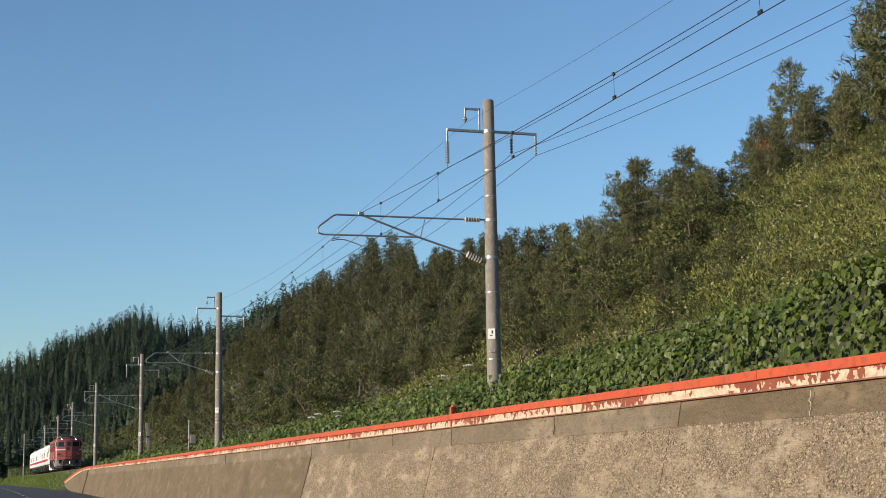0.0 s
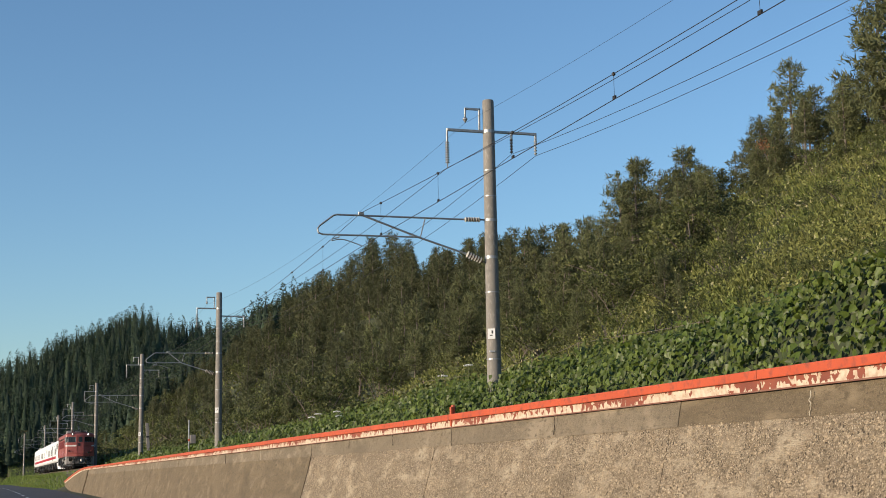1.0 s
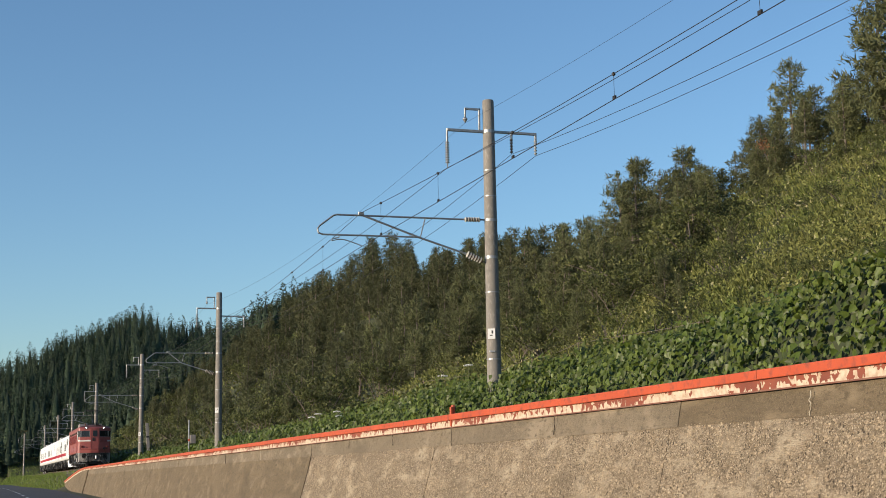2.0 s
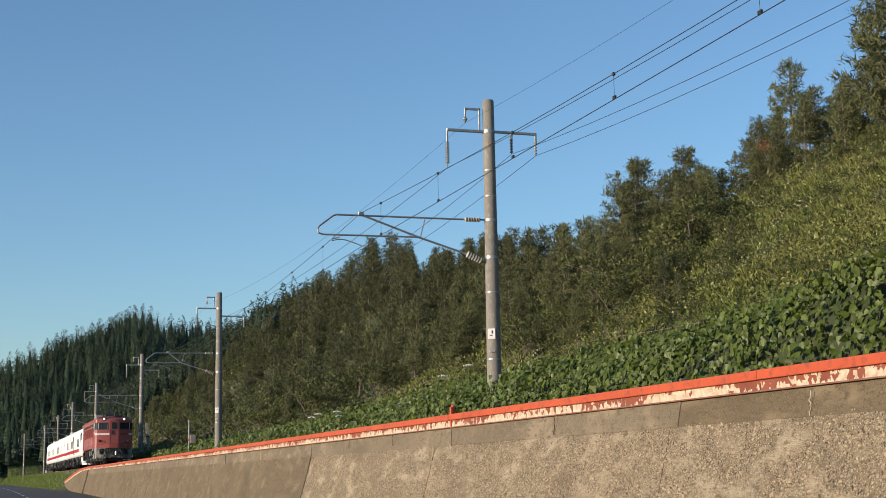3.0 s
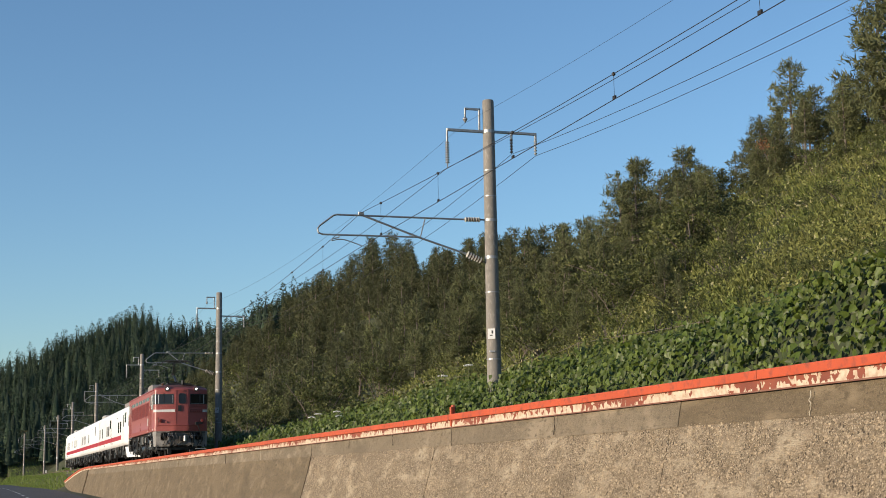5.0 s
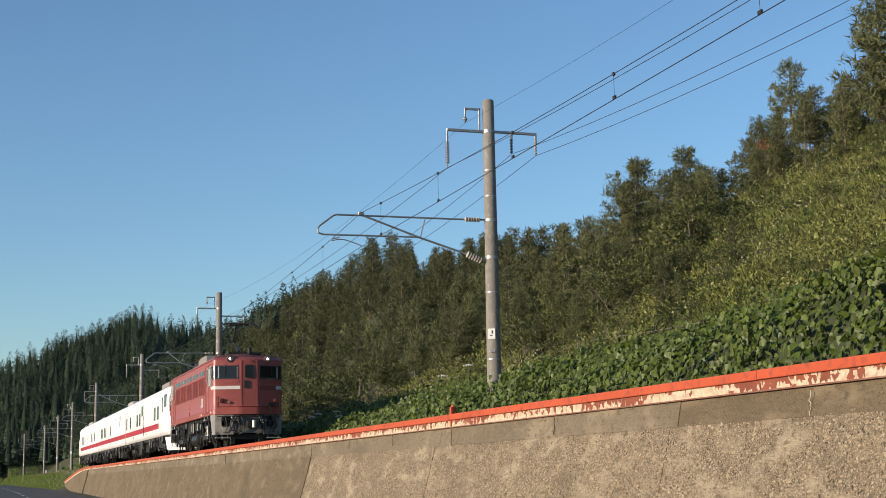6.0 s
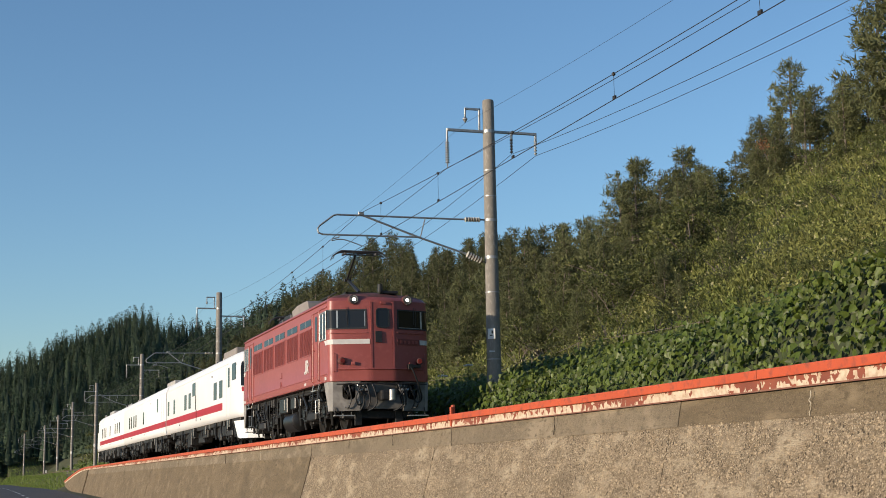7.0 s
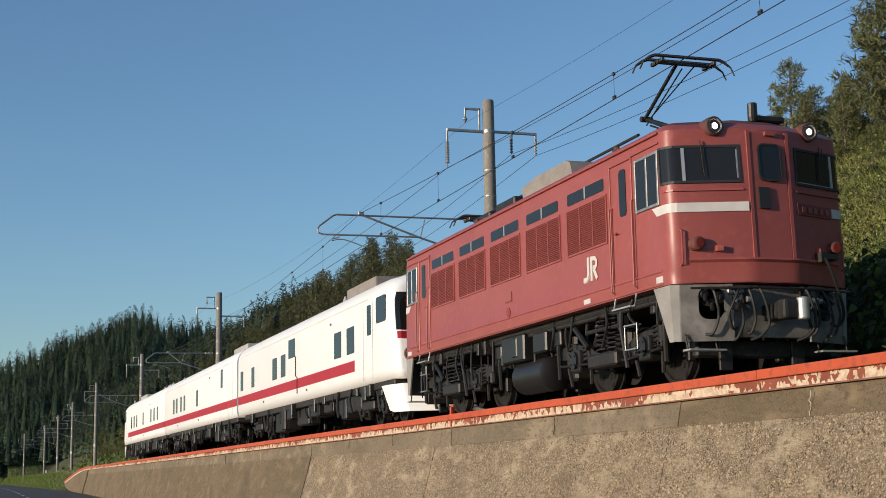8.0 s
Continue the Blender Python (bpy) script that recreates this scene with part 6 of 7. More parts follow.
def leaf_mesh(name, chunks, mat):
    """One mesh from several scatters."""
    verts, loops, totals = [], [], []
    off = 0
    for v, fs in chunks:
        verts.append(v)
        for f in fs:
            loops.append((f + off).ravel())
            totals.append(np.full(len(f), f.shape[1]))
        off += len(v)
    verts, loops, totals = np.concatenate(verts), np.concatenate(loops), np.concatenate(totals)
    me = bpy.data.meshes.new(name)
    me.vertices.add(len(verts))
    me.vertices.foreach_set("co", verts.astype(np.float32).ravel())
    me.loops.add(len(loops))
    me.loops.foreach_set("vertex_index", loops.astype(np.int32))
    me.polygons.add(len(totals))
    me.polygons.foreach_set("loop_start", np.concatenate(([0], np.cumsum(totals)[:-1])).astype(np.int32))
    me.polygons.foreach_set("loop_total", totals.astype(np.int32))
    me.update(calc_edges=True)
    me.materials.append(mat)
    return me


def heights(xs, ys):
    return np.array([ground_z(x, y) for x, y in zip(xs, ys)])


def pine_variant(seed, h, bare=0.3, spread=0.36, gap=0.05, sprigs=22, length=0.72, limbs=1):
    """Trunk with limbs and dead twigs; a crown of needle clumps on upturned branches."""
    rng = np.random.default_rng(seed)
    bend = rng.normal(0, 0.03, 2) * h
    up = np.array([0, 0, 1.0])
    bm = bmesh.new()

    def axis(u):
        return np.array([bend[0] * math.sin(u * 2.4), bend[1] * math.sin(u * 3.1), u * h])
    tube(bm, [axis(u) for u in (0, 0.3, 0.6, 0.85, 1.0)], [0.017 * h, 0.014 * h, 0.01 * h, 0.005 * h, 0.002 * h], 6)
    for k in range(int(bare * 26)):      # dead twigs below the crown
        u, a = rng.uniform(0.08, bare + 0.05), rng.uniform(0, 6.28)
        L = rng.uniform(0.06, 0.16) * h
        p0 = axis(u)
        tube(bm, [p0, p0 + np.array([math.cos(a), math.sin(a), rng.uniform(-0.1, 0.4)]) * L], [0.014, 0.005], 3, cap=False)
    P, A, F, S = [], [], [], []

    def clump(c, out, size):
        n = sprigs
        d = unit(rng.normal(0, 0.62, (n, 3)) + out * 0.3 + up * 0.5)
        P.append(c + d * 0.05 * size + rng.normal(0, 1, (n, 3)) * np.array([0.11, 0.11, 0.06]) * size)
        A.append(d)
        F.append(rng.normal(0, 1, (n, 3)))
        S.append(rng.uniform(0.22, 0.42, n) * size * length)
    def inner(c, out, L):
        """Older, shaded foliage along the limb."""
        n = 4
        P.append(c + out * rng.uniform(0.0, 0.6, (n, 1)) * L + rng.normal(0, 0.06, (n, 3)))
        A.append(unit(out + rng.normal(0, 0.5, (n, 3))))
        F.append(up + rng.normal(0, 0.5, (n, 3)))
        S.append(rng.uniform(0.3, 0.5, n) * min(1.0, L + 0.3))
    u = bare
    while u < 0.97:
        k = int(rng.integers(3, 6))
        a0 = rng.uniform(0, 6.28)
        for j in range(k):
            if rng.random() < 0.1:
                continue
            a = a0 + j * 6.283 / k + rng.normal(0, 0.3)
            full = min(1.0, (u - bare) * 5 + 0.45)
            L = (spread * h * (1 - u) ** 0.82 * full + 0.1) * rng.uniform(0.55, 1.25)
            out = np.array([math.cos(a), math.sin(a), 0.0])
            side = np.array([-out[1], out[0], 0.0])
            p0 = axis(u)
            lift = rng.uniform(0.0, 0.3) + 0.55 * u * u

            def at(t):
                return p0 + out * L * t + up * L * lift * t * t
            if j % limbs == 0:
                tube(bm, [at(0), at(0.5), at(1.0)], [0.006 * h * (1 - u) + 0.008, 0.012, 0.004], 3, cap=False)
            inner(at(0.12), out, L)
            m = max(1, int(round(L / 0.23)))
            for q in range(m):
                t = 1.0 - 0.78 * q / max(1, m)
                clump(at(t) + side * rng.normal(0, 0.3) * L * (1.15 - t) + rng.normal(0, 0.05, 3), out, rng.uniform(0.85, 1.2))
        u += gap * rng.uniform(0.75, 1.25)
    for q in range(3):
        clump(axis(0.94 + 0.025 * q), up, 0.6)
    P, A, F, S = np.concatenate(P), np.concatenate(A), np.concatenate(F), np.concatenate(S)
    crown = leaf_mesh("crown", [scatter(P, A, F, S, NEEDLE_CLUMP)], M["needles"])
    trunk = bpy.data.meshes.new("trunk")
    bm.to_mesh(trunk)
    bm.free()
    trunk.materials.append(M["bark"])
    return trunk, crown


NEEDLE_CLUMP = (np.array([(-0.12, 0, 0), (0.12, 0, 0), (0.02, 1, 0)]), [(0, 1, 2)])
NEEDLE_WIDE = (np.array([(-0.066, 0, 0), (0.066, 0, 0), (0.01, 1, 0)]), [(0, 1, 2)])


def shrub_variant(seed, w, h, n=1100, leaf=0.17):
    """Leafy bush: uneven lobes of leaves over a few stems."""
    rng = np.random.default_rng(seed)
    lobes = [(np.array([rng.normal(0, 0.36) * w, rng.normal(0, 0.36) * w, h * rng.uniform(0.25, 0.8)]), rng.uniform(0.22, 0.42) * w * 0.8) for _ in range(9)]
    lobes.append((np.array([rng.normal(0, 0.1) * w, rng.normal(0, 0.1) * w, h * 0.86]), 0.22 * w))
    P, N = [], []
    for c, r in lobes:
        m = n // len(lobes)
        d = unit(rng.normal(0, 1, (m, 3)))
        d[:, 2] = np.abs(d[:, 2]) * 0.9 - 0.25
        P.append(c + d * r * rng.uniform(0.6, 1.15, (m, 1)) * np.array([1, 1, 0.85]))
        N.append(d)
    P, N = np.concatenate(P), np.concatenate(N)
    P[:, 2] = np.maximum(P[:, 2], 0.05)
    A = unit(N * 0.5 + rng.normal(0, 0.6, P.shape) + np.array([0, 0, 0.25]))
    crown = leaf_mesh("foliage", [scatter(P, A, N + rng.normal(0, 0.4, P.shape) + np.array([0, 0, 0.5]), rng.uniform(0.6, 1.3, len(P)) * leaf, SPRIG)], M["leaf"])
    bm = bmesh.new()
    for c, r in lobes[:6]:
        tube(bm, [(c[0] * 0.1, c[1] * 0.1, 0), (c[0] * 0.5, c[1] * 0.5, c[2] * 0.55), tuple(c)], [0.05, 0.03, 0.012], 4, cap=False)
    stems = bpy.data.meshes.new("stem")
    bm.to_mesh(stems)
    bm.free()
    stems.materials.append(M["bark"])
    return stems, crown


def plant(name, meshes, part_names, x, y, scale, turn, label, category, group, lean=(0, 0), z=None):
    e = new(name)
    e.matrix_basis = Matrix.Translation((x, y, ground_z(x, y) - 0.12 if z is None else z)) @ Euler((lean[0], lean[1], turn)).to_matrix().to_4x4() @ Matrix.Diagonal((scale, scale, scale, 1))
    tagged(e, label, category, group)
    for me, pn in zip(meshes, part_names):
        o = new(pn, me)
        o.parent = e
    return e


def vine_top(x, y):
    """Top of the vine tangle beside the track."""
    hgt = 1.35 + 0.36 * ease((62 - y) / 30.0) - 0.3 * ease((y - 150) / 60.0) + 0.95 * ease((30 - y) / 13.0)
    foot = clamp((x - 12.75) / 1.1)
    lump = 0.38 * noise.noise(Vector((x * 0.55, y * 0.4, 1))) + 0.3 * noise.noise(Vector((x * 1.5, y * 1.1, 4)))
    fall = 1 - 0.55 * ease((x - 16.5) / 3.0)
    return max(ground_z(x, y) + 0.05, BED_Z - 0.2 + (hgt + lump) * math.sin(foot * 1.57) ** 0.7 * fall + max(0, ground_z(x, y) - BED_Z) * 0.75)


def build_vines():
    rng = np.random.default_rng(5)
    xs = steps(12.7, 19.5, 16)
    ys = steps(6, 240, 240)
    # dark backing below the leaf layer; its colour gives the gaps their shade
    tagged(sheet("vine_tangle", xs, ys, lambda x, y: vine_top(x, y) - 0.3, M["vine_gap_shade"]), "dark backing sheet of the green vine tangle on the trackside bank", "vines", kind="stuff")
    chunks = []
    for y0, y1, n, size in ((7, 26, 19000, 0.138), (26, 48, 18000, 0.14), (48, 90, 14000, 0.17), (90, 150, 13000, 0.23), (150, 240, 9000, 0.34)):
        x = 12.72 + (6.6 if y0 < 90 else 4.4) * rng.random(n) ** 1.25
        y = rng.uniform(y0, y1, n)
        z = np.array([vine_top(a, b) for a, b in zip(x, y)])
        e = 0.12
        gx = np.array([vine_top(a + e, b) for a, b in zip(x, y)]) - z
        nrm = unit(np.stack([-gx / e, np.full(n, -0.25), np.ones(n)], 1))
        pos = np.stack([x, y, z], 1) + nrm * rng.normal(-0.06, 0.16, (n, 1)) + rng.normal(0, 0.05, (n, 3))
        face = nrm * 0.9 + np.array([-0.55, -0.25, 0.35]) + rng.normal(0, 0.42, (n, 3))
        along = np.stack([np.full(n, -0.35), rng.normal(0, 0.5, n), np.full(n, -0.75)], 1) + rng.normal(0, 0.45, (n, 3))
        chunks.append(scatter(pos, along, face, size * rng.uniform(0.6, 1.25, n), LEAF))
    # steep face towards the track
    n = 17000
    x, y = rng.uniform(12.72, 14.0, n), 7 + 55 * rng.random(n) ** 1.2
    z = np.array([vine_top(a, b) for a, b in zip(x, y)])
    z = BED_Z - 0.15 + (z - BED_Z + 0.15) * rng.uniform(0.1, 1.0, n)
    pos = np.stack([x - 0.1, y, z], 1) + rng.normal(0, 0.06, (n, 3))
    face = np.array([-0.9, -0.35, 0.3]) + rng.normal(0, 0.45, (n, 3))
    along = np.stack([np.full(n, -0.3), rng.normal(0, 0.5, n), np.full(n, -0.8)], 1) + rng.normal(0, 0.4, (n, 3))
    chunks.append(scatter(pos, along, face, 0.13 * rng.uniform(0.6, 1.25, n), LEAF))
    me = leaf_mesh("vine_leaves", chunks, M["kudzu"])
    tagged(new("vine_leaves", me), "bright green broad vine leaves on the bank", "vines", kind="stuff")
    # the nearest leaves, one by one
    one = leaf_mesh("leaf", [scatter(np.zeros((1, 3)), np.array([[0, 1.0, 0]]), np.array([[0, 0, 1.0]]), np.array([1.0]), LEAF)], M["kudzu"])
    host = thing("vine", Matrix.Translation((0, 0, 0)), "leafy green climbing vine over the bank", "vine")
    bm = bmesh.new()
    for k in range(6):
        pts = []
        for j in range(9):
            y = 15.5 + k * 1.6 + j * 0.35
            x = 13.2 + 0.28 * j + 0.25 * math.sin(j * 1.3 + k)
            pts.append((x, y, vine_top(x, y) + 0.02))
        tube(bm, pts, 0.012, 4)
    part("stem", bm, M["leaf"], host)
    for k in range(300):
        x, y = 12.9 + 3.4 * rng.random(), rng.uniform(15.5, 27)
        z = vine_top(x, y) + rng.uniform(0.02, 0.12)
        o = new("leaf", one)
        o.parent = host
        o.matrix_basis = Matrix.Translation((x, y, z)) @ Euler((rng.uniform(-0.2, 0.9), rng.uniform(-0.9, 0.1), rng.uniform(1.6, 4.6))).to_matrix().to_4x4() @ Matrix.Scale(rng.uniform(0.1, 0.17), 4)


def build_grass():
    rng = np.random.default_rng(9)
    chunks = []
    for (x0, x1, y0, y1, n, lo, hi) in ((16.5, 27, 14, 40, 30000, 0.2, 0.6), (22, 40, 26, 62, 34000, 0.25, 0.75), (16.5, 24, 40, 75, 15000, 0.25, 0.6)):
        x, y = rng.uniform(x0, x1, n), rng.uniform(y0, y1, n)
        z = heights(x, y)
        pos = np.stack([x, y, z - 0.03], 1)
        along = np.stack([rng.normal(-0.25, 0.5, n), rng.normal(0, 0.5, n), np.full(n, 0.8)], 1)
        patch = np.array([0.65 + 0.6 * noise.noise(Vector((a * 0.35, b * 0.35, 7))) for a, b in zip(x, y)])
        chunks.append(scatter(pos, along, rng.normal(0, 1, (n, 3)) + np.array([-0.6, -0.3, 0.6]), rng.uniform(lo, hi, n) * np.clip(patch, 0.3, 1.4), BLADE_WIDE))
        m = int(n * 0.8)
        k = rng.integers(0, n, m)
        p2 = pos[k] + rng.normal(0, 0.12, (m, 3)) + np.array([0, 0, 0.28]) * np.clip(patch[k], 0.3, 1.4)[:, None]
        chunks.append(scatter(p2, rng.normal(0, 0.6, (m, 3)) + np.array([-0.3, 0, 0.2]), rng.normal(0, 0.5, (m, 3)) + np.array([-0.5, -0.3, 0.8]), rng.uniform(0.07, 0.17, m), SPRIG))
    tagged(new("hillside_grass", leaf_mesh("hillside_grass", chunks, M["grass"])), "tall yellow-green grass and weeds on the slope", "grass", kind="stuff")
    n = 2600
    x, y = rng.uniform(17, 36, n), rng.uniform(20, 60, n)
    pos = np.stack([x, y, heights(x, y) + rng.uniform(0.3, 0.75, n)], 1)
    me = leaf_mesh("seed_heads", [scatter(pos, rng.normal(0, 0.5, (n, 3)) + np.array([0, 0, 0.6]), rng.normal(0, 1, (n, 3)) + np.array([-0.8, -0.3, 0.3]), rng.uniform(0.05, 0.13, n), SPRIG)], M["seed"])
    tagged(new("seed_heads", me), "pale dry seed heads above the slope grass", "grass", kind="stuff")
    # verge beyond the wall's end and along the track
    chunks = []
    for x0, x1, y0, y1, n, lo, hi in ((6.7, 9.2, 118, 215, 9000, 0.15, 0.4), (6.8, 9.5, 215, 330, 4000, 0.3, 0.6), (5.0, 16.0, 300, 365, 6000, 0.35, 0.8), (12.6, 15.5, 100, 260, 7000, 0.25, 0.6), (8.5, 9.0, 60, 108, 800, 0.08, 0.2)):
        x, y = rng.uniform(x0, x1, n), rng.uniform(y0, y1, n)
        keep = (x > 8.3) | (y > 126)
        x, y = x[keep], y[keep]
        m = len(x)
        pos = np.stack([x, y, heights(x, y) - 0.02], 1)
        chunks.append(scatter(pos, np.stack([rng.normal(0, 0.45, m), rng.normal(0, 0.45, m), np.full(m, 0.9)], 1), rng.normal(0, 1, (m, 3)) + np.array([-0.6, -0.4, 0.5]), rng.uniform(lo, hi, m), BLADE_WIDE))
    tagged(new("verge_grass", leaf_mesh("verge_grass", chunks, M["verge"])), "rough green verge grass beyond the wall", "grass", kind="stuff")


BLADE_WIDE = (np.array([(-0.045, 0, 0), (0.045, 0, 0), (0.04, 0.55, 0.08), (0, 1.0, 0.32), (-0.04, 0.55, 0.08)]), [(0, 1, 2, 4), (4, 2, 3)])


# single pines that stand above the open slope: x, y, height
LONE = [(41, 84.7, 7.3), (41, 82, 7.2), (40, 77.6, 5.5), (42, 79.6, 5.6), (42, 78.1, 6.6), (43, 78.6, 6.1), (43, 77, 4.4), (44, 77.2, 4.0), (45, 77.2, 4.6), (45, 75.6, 4.9), (44, 72.3, 5.4), (45, 72.1, 5.4),
        (43, 67, 6.5), (44, 67.1, 4.3), (45, 66.5, 3.3), (43, 61.2, 3.4), (38, 52, 7.4), (37, 49, 7.6), (39.5, 80.5, 4.2), (42.5, 82.5, 4.6), (41.5, 68.5, 4.4), (42, 64, 3.4), (40.5, 58.5, 3.6)]


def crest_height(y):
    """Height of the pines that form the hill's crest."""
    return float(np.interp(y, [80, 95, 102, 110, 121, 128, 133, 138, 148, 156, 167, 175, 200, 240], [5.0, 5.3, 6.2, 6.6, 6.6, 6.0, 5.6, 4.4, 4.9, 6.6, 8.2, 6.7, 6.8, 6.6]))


def build_woods():
    rng = np.random.default_rng(21)
    kinds = ((0.1, 0.26, 0.05), (0.06, 0.28, 0.052), (0.24, 0.3, 0.068), (0.05, 0.25, 0.05), (0.32, 0.32, 0.07), (0.08, 0.21, 0.055), (0.4, 0.28, 0.066))
    pines = [pine_variant(31 + k, 6.0, *kind) for k, kind in enumerate(kinds)]
    sparse = [pine_variant(31 + k, 6.0, *kind, 10, 1.0, 3) for k, kind in enumerate(kinds)]
    far = []
    shrubs = [shrub_variant(61 + k, w, h, n, lf) for k, (w, h, n, lf) in enumerate(((2.6, 2.4, 820, 0.17), (3.2, 2.0, 850, 0.17), (2.2, 3.0, 820, 0.16), (2.8, 3.6, 880, 0.18)))]
    names = ("trunk", "crown")

    def pine(x, y, h, v=None):
        v = int(rng.integers(0, len(pines))) if v is None else v
        if y > 108 and x > 22 or y > 150:      # too far to tell apart singly
            m = Matrix.Translation((x, y, ground_z(x, y) - 0.12)) @ Euler((rng.normal(0, 0.03), rng.normal(0, 0.03), rng.uniform(0, 6.28))).to_matrix().to_4x4() @ Matrix.Scale(h / 6.0, 4)
            far.append((v, np.array(m)))
            return
        plant("pine_tree", pines[v] if y < 92 else sparse[v], names, x, y, h / 6.0, rng.uniform(0, 6.28), "slender green pine tree on the hillside", "tree", "pines on the hillside", (rng.normal(0, 0.03), rng.normal(0, 0.03)))
    for k, (x, y, h) in enumerate(LONE):
        pine(x, y, h, (2, 4, 2, 0, 4, 6, 1, 3)[k % 8])
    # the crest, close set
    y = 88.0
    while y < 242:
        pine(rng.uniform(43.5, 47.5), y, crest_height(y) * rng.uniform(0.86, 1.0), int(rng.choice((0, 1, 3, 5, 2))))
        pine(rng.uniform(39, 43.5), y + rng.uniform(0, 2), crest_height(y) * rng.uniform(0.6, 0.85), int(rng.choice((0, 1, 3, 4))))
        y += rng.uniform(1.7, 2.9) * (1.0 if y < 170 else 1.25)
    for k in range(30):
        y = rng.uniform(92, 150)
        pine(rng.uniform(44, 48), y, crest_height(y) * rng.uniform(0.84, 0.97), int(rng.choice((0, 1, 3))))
    # the slope below it
    n = 0
    while n < 230:
        y = 56 + 165 * rng.random() ** 1.1
        x = rng.uniform(18.5, 40)
        if y < 75 and x < 24 + (75 - y) * 0.35:
            continue
        pine(x, y, rng.uniform(2.0, 3.1) if y < 92 and x > 30 else rng.uniform(2.6, 5.0) * (0.8 + 0.25 * ease((x - 18) / 14)))
        n += 1
    # young pines down the slope to the edge of the grass
    n = 0
    while n < 85:
        x, y = rng.uniform(20.5, 38), rng.uniform(50, 76)
        if x < (0.53 + 0.035 * math.sin(y)) * y:
            pine(x, y, rng.uniform(1.7, 3.3))
            n += 1
    for k in range(24):
        pine(rng.uniform(36.5, 47), rng.uniform(40, 62), rng.uniform(2.6, 4.6))
    n = 0
    while n < 120:
        y = 44 + 190 * rng.random() ** 1.2
        x = 16.8 + 20 * rng.random() ** 1.5
        if y < 58 and (x < 20 or rng.random() < 0.6):
            continue
        k = int(rng.integers(0, 4))
        plant("shrub", shrubs[k], ("stem", "foliage"), x, y, rng.uniform(0.6, 1.1), rng.uniform(0, 6.28), "dense green leafy shrub on the hillside", "shrub", "shrubs on the hillside")
        n += 1
    for k in range(34):
        y = rng.uniform(48, 68)
        x = rng.uniform(20.5, 0.55 * y)
        plant("shrub", shrubs[int(rng.integers(0, 4))], ("stem", "foliage"), x, y, rng.uniform(0.35, 0.7), rng.uniform(0, 6.28), "dense green leafy shrub on the hillside", "shrub", "shrubs on the hillside")
    for slot, name, label in ((1, "distant_pines", "dense dark green pine crowns along the hillside"), (0, "distant_pine_trunks", "thin grey pine trunks among the hillside woods")):
        chunks = []
        for v, m in far:
            me = sparse[v][slot]
            me.calc_loop_triangles()
            co, tri = np.empty(len(me.vertices) * 3), np.empty(len(me.loop_triangles) * 3, dtype=np.int32)
            me.vertices.foreach_get("co", co)
            me.loop_triangles.foreach_get("vertices", tri)
            chunks.append((co.reshape(-1, 3) @ m[:3, :3].T + m[:3, 3], [tri.reshape(-1, 3)]))
        tagged(new(name, leaf_mesh(name, chunks, M["needles"] if slot else M["bark"])), label, "pine woods", kind="stuff")
    # low bushes on the open slope
    for k in range(64):
        x, y = rng.uniform(18, 36), rng.uniform(24, 58)
        plant("low_bush", shrubs[int(rng.integers(0, 4))], ("stem", "foliage"), x, y, rng.uniform(0.25, 0.5), rng.uniform(0, 6.28), "low green bush among hillside grass", "bush", "bushes in the grass")
    # scrub where the grass meets the woods
    n = 0
    while n < 60:
        x, y = rng.uniform(19.5, 33), rng.uniform(40, 60)
        if 0.42 * y < x < 0.58 * y:
            if rng.random() < 0.4:
                pine(x, y, rng.uniform(1.0, 2.0), int(rng.choice((1, 3, 0))))
            else:
                plant("shrub", shrubs[int(rng.integers(0, 4))], ("stem", "foliage"), x, y, rng.uniform(0.3, 0.6), rng.uniform(0, 6.28), "dense green leafy shrub on the hillside", "shrub", "shrubs on the hillside")
            n += 1
    # undergrowth
    m = 30000
    x, y = 17 + 35 * rng.random(m), 50 + 200 * rng.random(m) ** 1.2
    pos = np.stack([x, y, heights(x, y) + rng.uniform(0, 0.7, m)], 1)
    me = leaf_mesh("undergrowth", [scatter(pos, rng.normal(0, 0.6, (m, 3)) + np.array([-0.3, -0.1, 0.5]), rng.normal(0, 0.5, (m, 3)) + np.array([-0.6, -0.3, 0.6]), rng.uniform(0.12, 0.3, m) * (0.6 + y / 160), SPRIG)], M["leaf"])
    tagged(new("undergrowth", me), "dark green undergrowth below the hillside trees", "undergrowth", kind="stuff")
    # distant cedar woods
    P, A, F, S = [], [], [], []
    CORES = []
    count = 0
    while count < 1850:
        if count < 1350:
            x, y = rng.uniform(-45, 105), rng.uniform(350, 450)
            h = rng.uniform(8.0, 12.8)
        else:
            x, y = 19 + 33 * rng.random(), rng.uniform(200, 330)
            h = rng.uniform(5, 9)
        z = ground_z(x, y)
        CORES.append((x, y, z, h))
        g = 170
        u = rng.random(g) ** 0.8
        a = rng.uniform(0, 6.283, g)
        r = (0.21 * h * (1 - u) ** 0.8 + 0.02) * rng.uniform(0.5, 1.15, g)
        out = np.stack([np.cos(a), np.sin(a), np.zeros(g)], 1)
        P.append(np.array([x, y, z]) + out * r[:, None] + np.stack([np.zeros(g), np.zeros(g), (0.1 + 0.88 * u) * h], 1))
        A.append(out * 0.7 + np.array([0, 0, 0.1]) + rng.normal(0, 0.4, (g, 3)))
        F.append(out * 0.7 + np.array([0, 0, 0.7]) + rng.normal(0, 0.4, (g, 3)))
        S.append(rng.uniform(0.5, 1.0, g) * (0.05 * h + 0.25) * (1.25 - 0.75 * u))
        count += 1
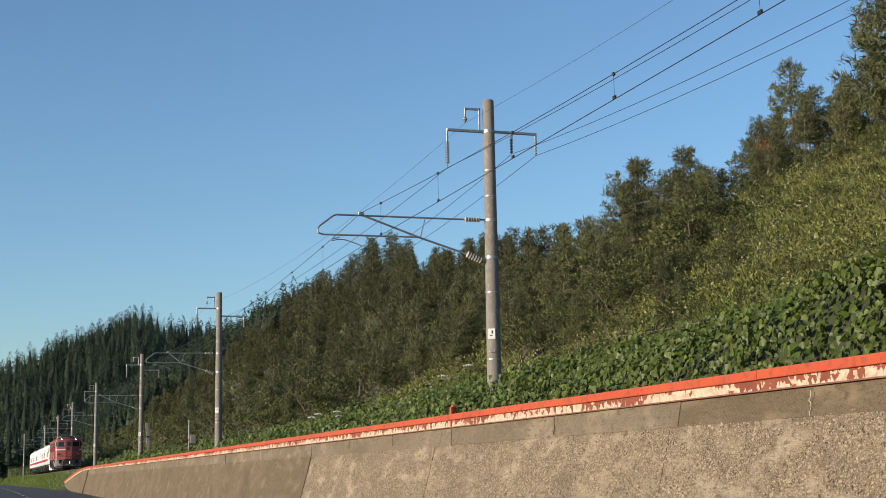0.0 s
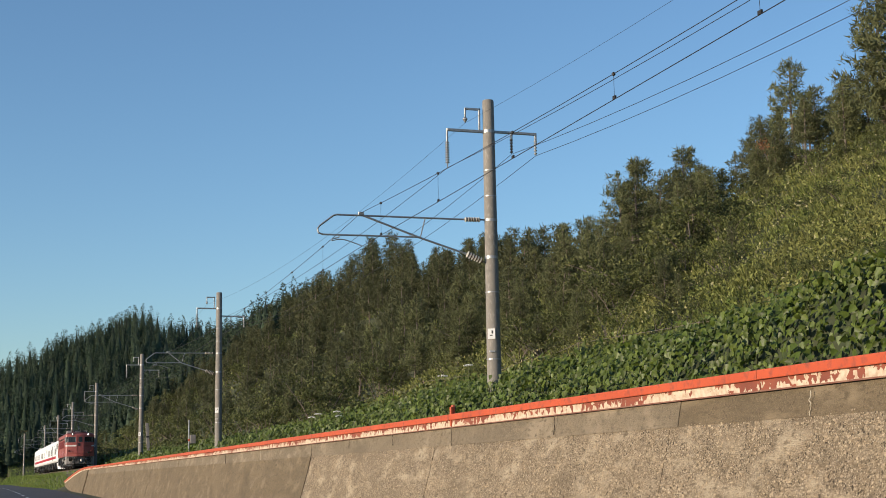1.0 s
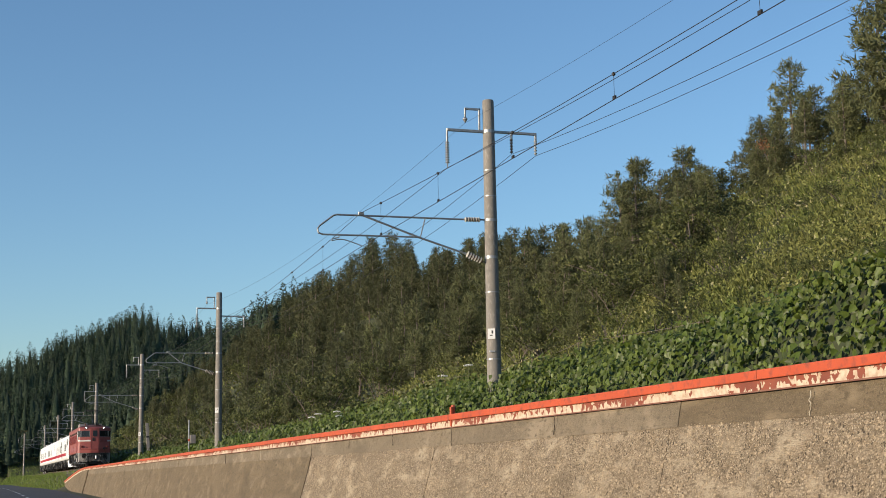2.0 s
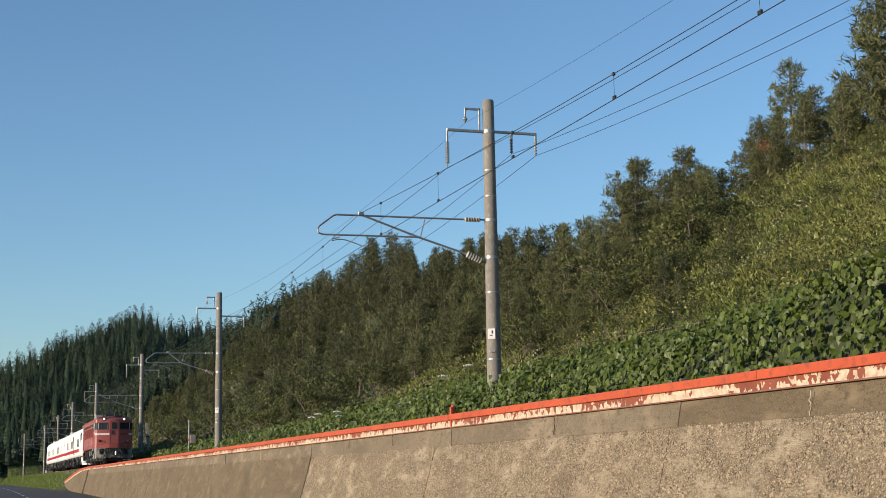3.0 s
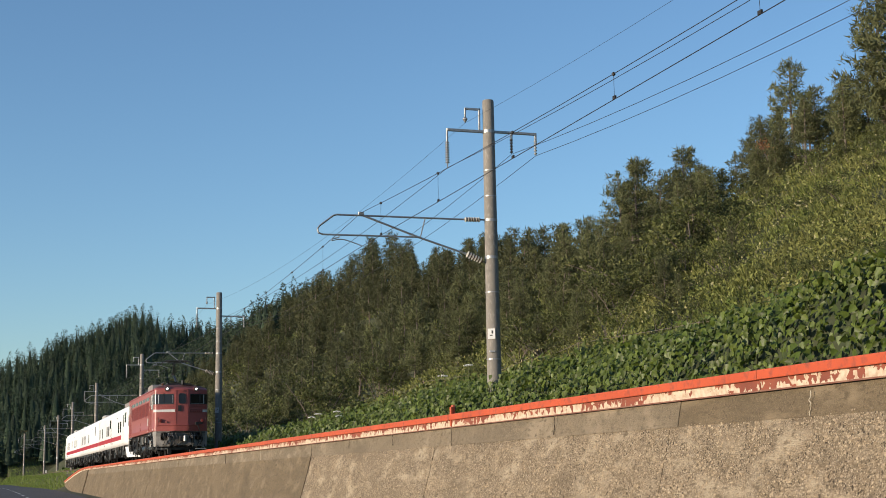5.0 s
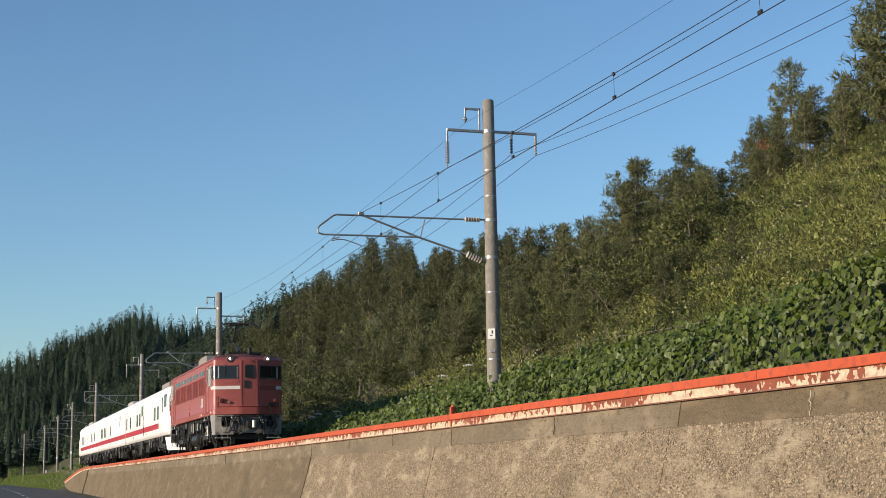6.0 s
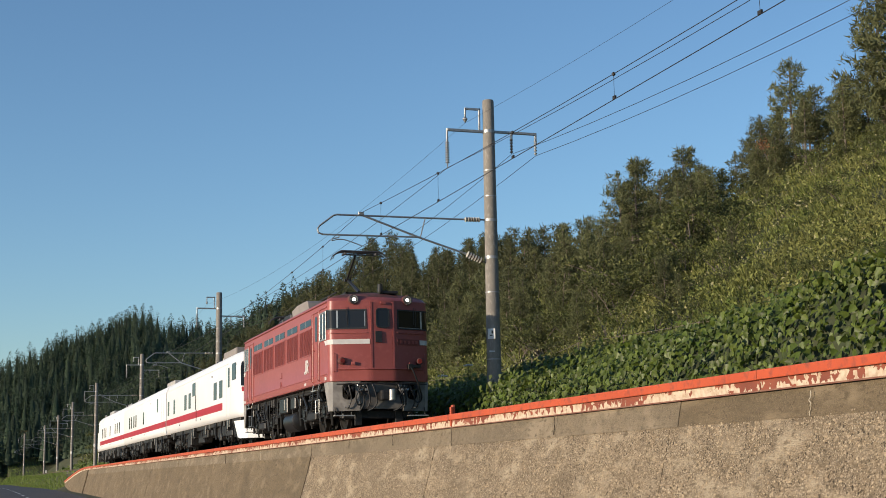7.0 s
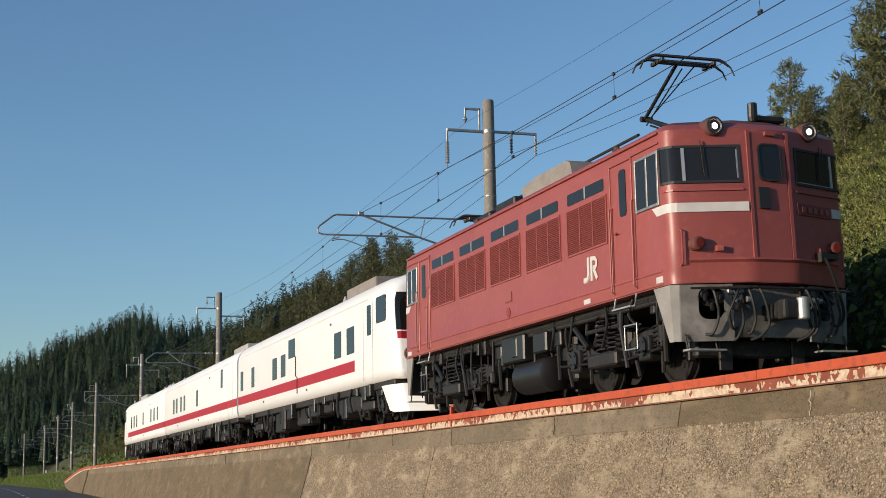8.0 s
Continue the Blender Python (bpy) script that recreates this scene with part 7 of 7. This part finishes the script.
    # dense inner cones behind the sprays
    cores = []
    for p in CORES:
        x, y, z, h = p
        ring = np.array([(x + 0.13 * h * math.cos(a), y + 0.13 * h * math.sin(a), z + 0.08 * h) for a in (0, 1.257, 2.513, 3.77, 5.027)] + [(x, y, z + 0.84 * h)])
        cores.append(ring)
    k = len(cores)
    base = np.arange(k) * 6
    core = (np.concatenate(cores), [np.array((i, (i + 1) % 5, 5))[None, :] + base[:, None] for i in range(5)])
    me = leaf_mesh("cedar_woods", [core, scatter(np.concatenate(P), np.concatenate(A), np.concatenate(F), np.concatenate(S), FROND)], M["cedar"])
    tagged(new("cedar_woods", me), "dark green cedar woods on the distant hill", "woods", kind="stuff")


build_vines()
build_grass()
build_woods()


# ---------------------------------------------------------------- small trackside things
def build_small():
    rng = random.Random(12)
    # guard cable on posts along the slope
    fence = thing("slope_cable_fence", Matrix(), "weathered cable strung on posts across the slope", "fence")
    pts = []
    for k in range(15):
        y = 26 + k * 4.4
        x = 19.0 + 0.3 * math.sin(k * 1.7)
        g = ground_z(x, y)
        bm = bmesh.new()
        tube(bm, [(x, y, g - 0.3), (x + 0.02, y, g + 0.62)], 0.02, 6)
        part("post", bm, M["bark"], fence)
        pts += [(x, y, g + 0.58)]
        if k < 14:
            pts.append((19.0, y + 2.2, ground_z(19.0, y + 2.2) + 0.5))
    bm = bmesh.new()
    tube(bm, pts, 0.008, 5)
    part("cable", bm, M["bark"], fence)
    # relay box on a post
    g = BED_Z - 0.3
    box_thing = thing("relay_box", Matrix.Translation((13.2, 92.0, g)), "small grey relay box on a trackside post", "relay box")
    bm = bmesh.new()
    tube(bm, [(0, 0, 0), (0, 0, 3.2)], 0.05, 8)
    part("post", bm, M["galvanised"], box_thing)
    bm = bmesh.new()
    box(bm, (0.06, -0.15, 1.7), (0.42, 0.15, 2.25), 0.02)
    part("cabinet", bm, M["roof_box"], box_thing)
    bm = bmesh.new()
    box(bm, (-0.06, -0.055, 1.85), (0.06, 0.055, 2.0), 0.01)
    part("marker", bm, M["orange"], box_thing)
    # leaning white marker post
    post = thing("marker_post", pose(15.2, 130.0, ground_z(15.2, 130.0) - 0.3, 0, -4, 0), "leaning weathered white marker post", "post")
    bm = bmesh.new()
    box(bm, (-0.13, -0.05, 0), (0.13, 0.05, 4.3), 0.02)
    part("board", bm, M["roof_box"], post)
    bm = bmesh.new()
    box(bm, (-0.14, -0.056, 3.0), (0.14, 0.056, 3.15))
    part("band", bm, M["under_grey"], post)
    # short kilometre stake near the track
    stake = thing("stake", Matrix.Translation((12.5, 258.0, g)), "short white-topped trackside stake", "stake")
    bm = bmesh.new()
    tube(bm, [(0, 0, 0), (0, 0, 1.5)], 0.12, 6)
    part("shaft", bm, M["white_plate"], stake)
    # white umbel flowers in the weeds
    for k, (x, y) in enumerate(((16.0, 43.0), (16.3, 44.2), (15.7, 44.9), (15.0, 60.0), (15.3, 61.5), (14.8, 63.0), (15.2, 66.0), (15.8, 48.0))):
        z = vine_top(x, y) - 0.1
        fl = thing("umbel_flower", Matrix.Translation((x, y, z)), "tall weed with a flat white flower head", "flower", "white flowers on the bank")
        bm = bmesh.new()
        hh = rng.uniform(0.55, 0.85)
        tube(bm, [(0, 0, 0), (0.03, 0, hh)], 0.012, 5)
        part("stem", bm, M["leaf"], fl)
        bm = bmesh.new()
        for j in range(26):
            a, r = rng.uniform(0, 6.28), 0.17 * rng.random() ** 0.5
            bmesh.ops.create_icosphere(bm, subdivisions=1, radius=rng.uniform(0.018, 0.032), matrix=Matrix.Translation((0.03 + r * math.cos(a), r * math.sin(a), hh + 0.02 - r * 0.25)))
        tagged(part("flower_head", bm, M["flower"], fl, "white flower head"), kind="stuff")
    # dead orange branch among the pines
    rg = np.random.default_rng(3)
    n = 150
    c = rg.normal(0, 1, (n, 3)) * np.array([0.26, 0.26, 0.22])
    dead = thing("dead_branch", Matrix.Translation((38.2, 62.5, ground_z(38.2, 62.5) + 2.2)), "dead rust-brown pine branch", "branch")
    o = new("dry_needles", leaf_mesh("dry_needles", [scatter(c, rg.normal(0, 0.6, (n, 3)) + np.array([0, 0, -0.3]), rg.normal(0, 1, (n, 3)), rg.uniform(0.15, 0.3, n), NEEDLE_WIDE)], M["dry"]))
    o.parent = dead
    tagged(o, kind="stuff")
    bm = bmesh.new()
    tube(bm, [(0.6, 0.4, -2.25), (0.3, 0.2, -0.6), (-0.3, -0.1, 0.2)], [0.05, 0.03, 0.01], 5)
    part("limb", bm, M["bark"], dead)
    # weeds growing from the foot of the wall
    rg = np.random.default_rng(8)
    for y in (15.2, 18.4, 19.6, 29.0):
        n = 70
        x = WALL_X - 0.55
        z = 0.35
        tuft = thing("wall_weed", Matrix.Translation((WALL_X - 0.36, y, EYE - 0.62)), "small green weed rooted in a wall crack", "weed", "weeds on the wall")
        p = rg.normal(0, 0.05, (n, 3)) * np.array([0.5, 1.4, 1.0])
        o = new("leaves", leaf_mesh("leaves", [scatter(p, rg.normal(0, 0.6, (n, 3)) + np.array([-0.6, 0, 0.6]), rg.normal(0, 1, (n, 3)) + np.array([-0.5, 0, 0.5]), rg.uniform(0.05, 0.1, n), SPRIG)], M["kudzu"]))
        o.parent = tuft
        tagged(o, kind="stuff")


build_small()


# ---------------------------------------------------------------- movement of the train
RUN = [165.92242, -17.25151, -0.16765, 0.00004]


def front_at(t):
    return sum(c * t ** k for k, c in enumerate(RUN))


def motions():
    for ob, wheels, r, back in train:
        rows = [(k * 0.25, Matrix.Translation((TRACK_X, front_at(k * 0.25) + back, RAIL_Z))) for k in range(33)]
        walk(ob, rows)
        for w in wheels:
            y, z = w.location.y, w.location.z
            walk(w, [(i / 30, Matrix.Translation((0, y, z)) @ Matrix.Rotation((165.0 - front_at(i / 30)) / r, 4, "X")) for i in range(241)])


motions()
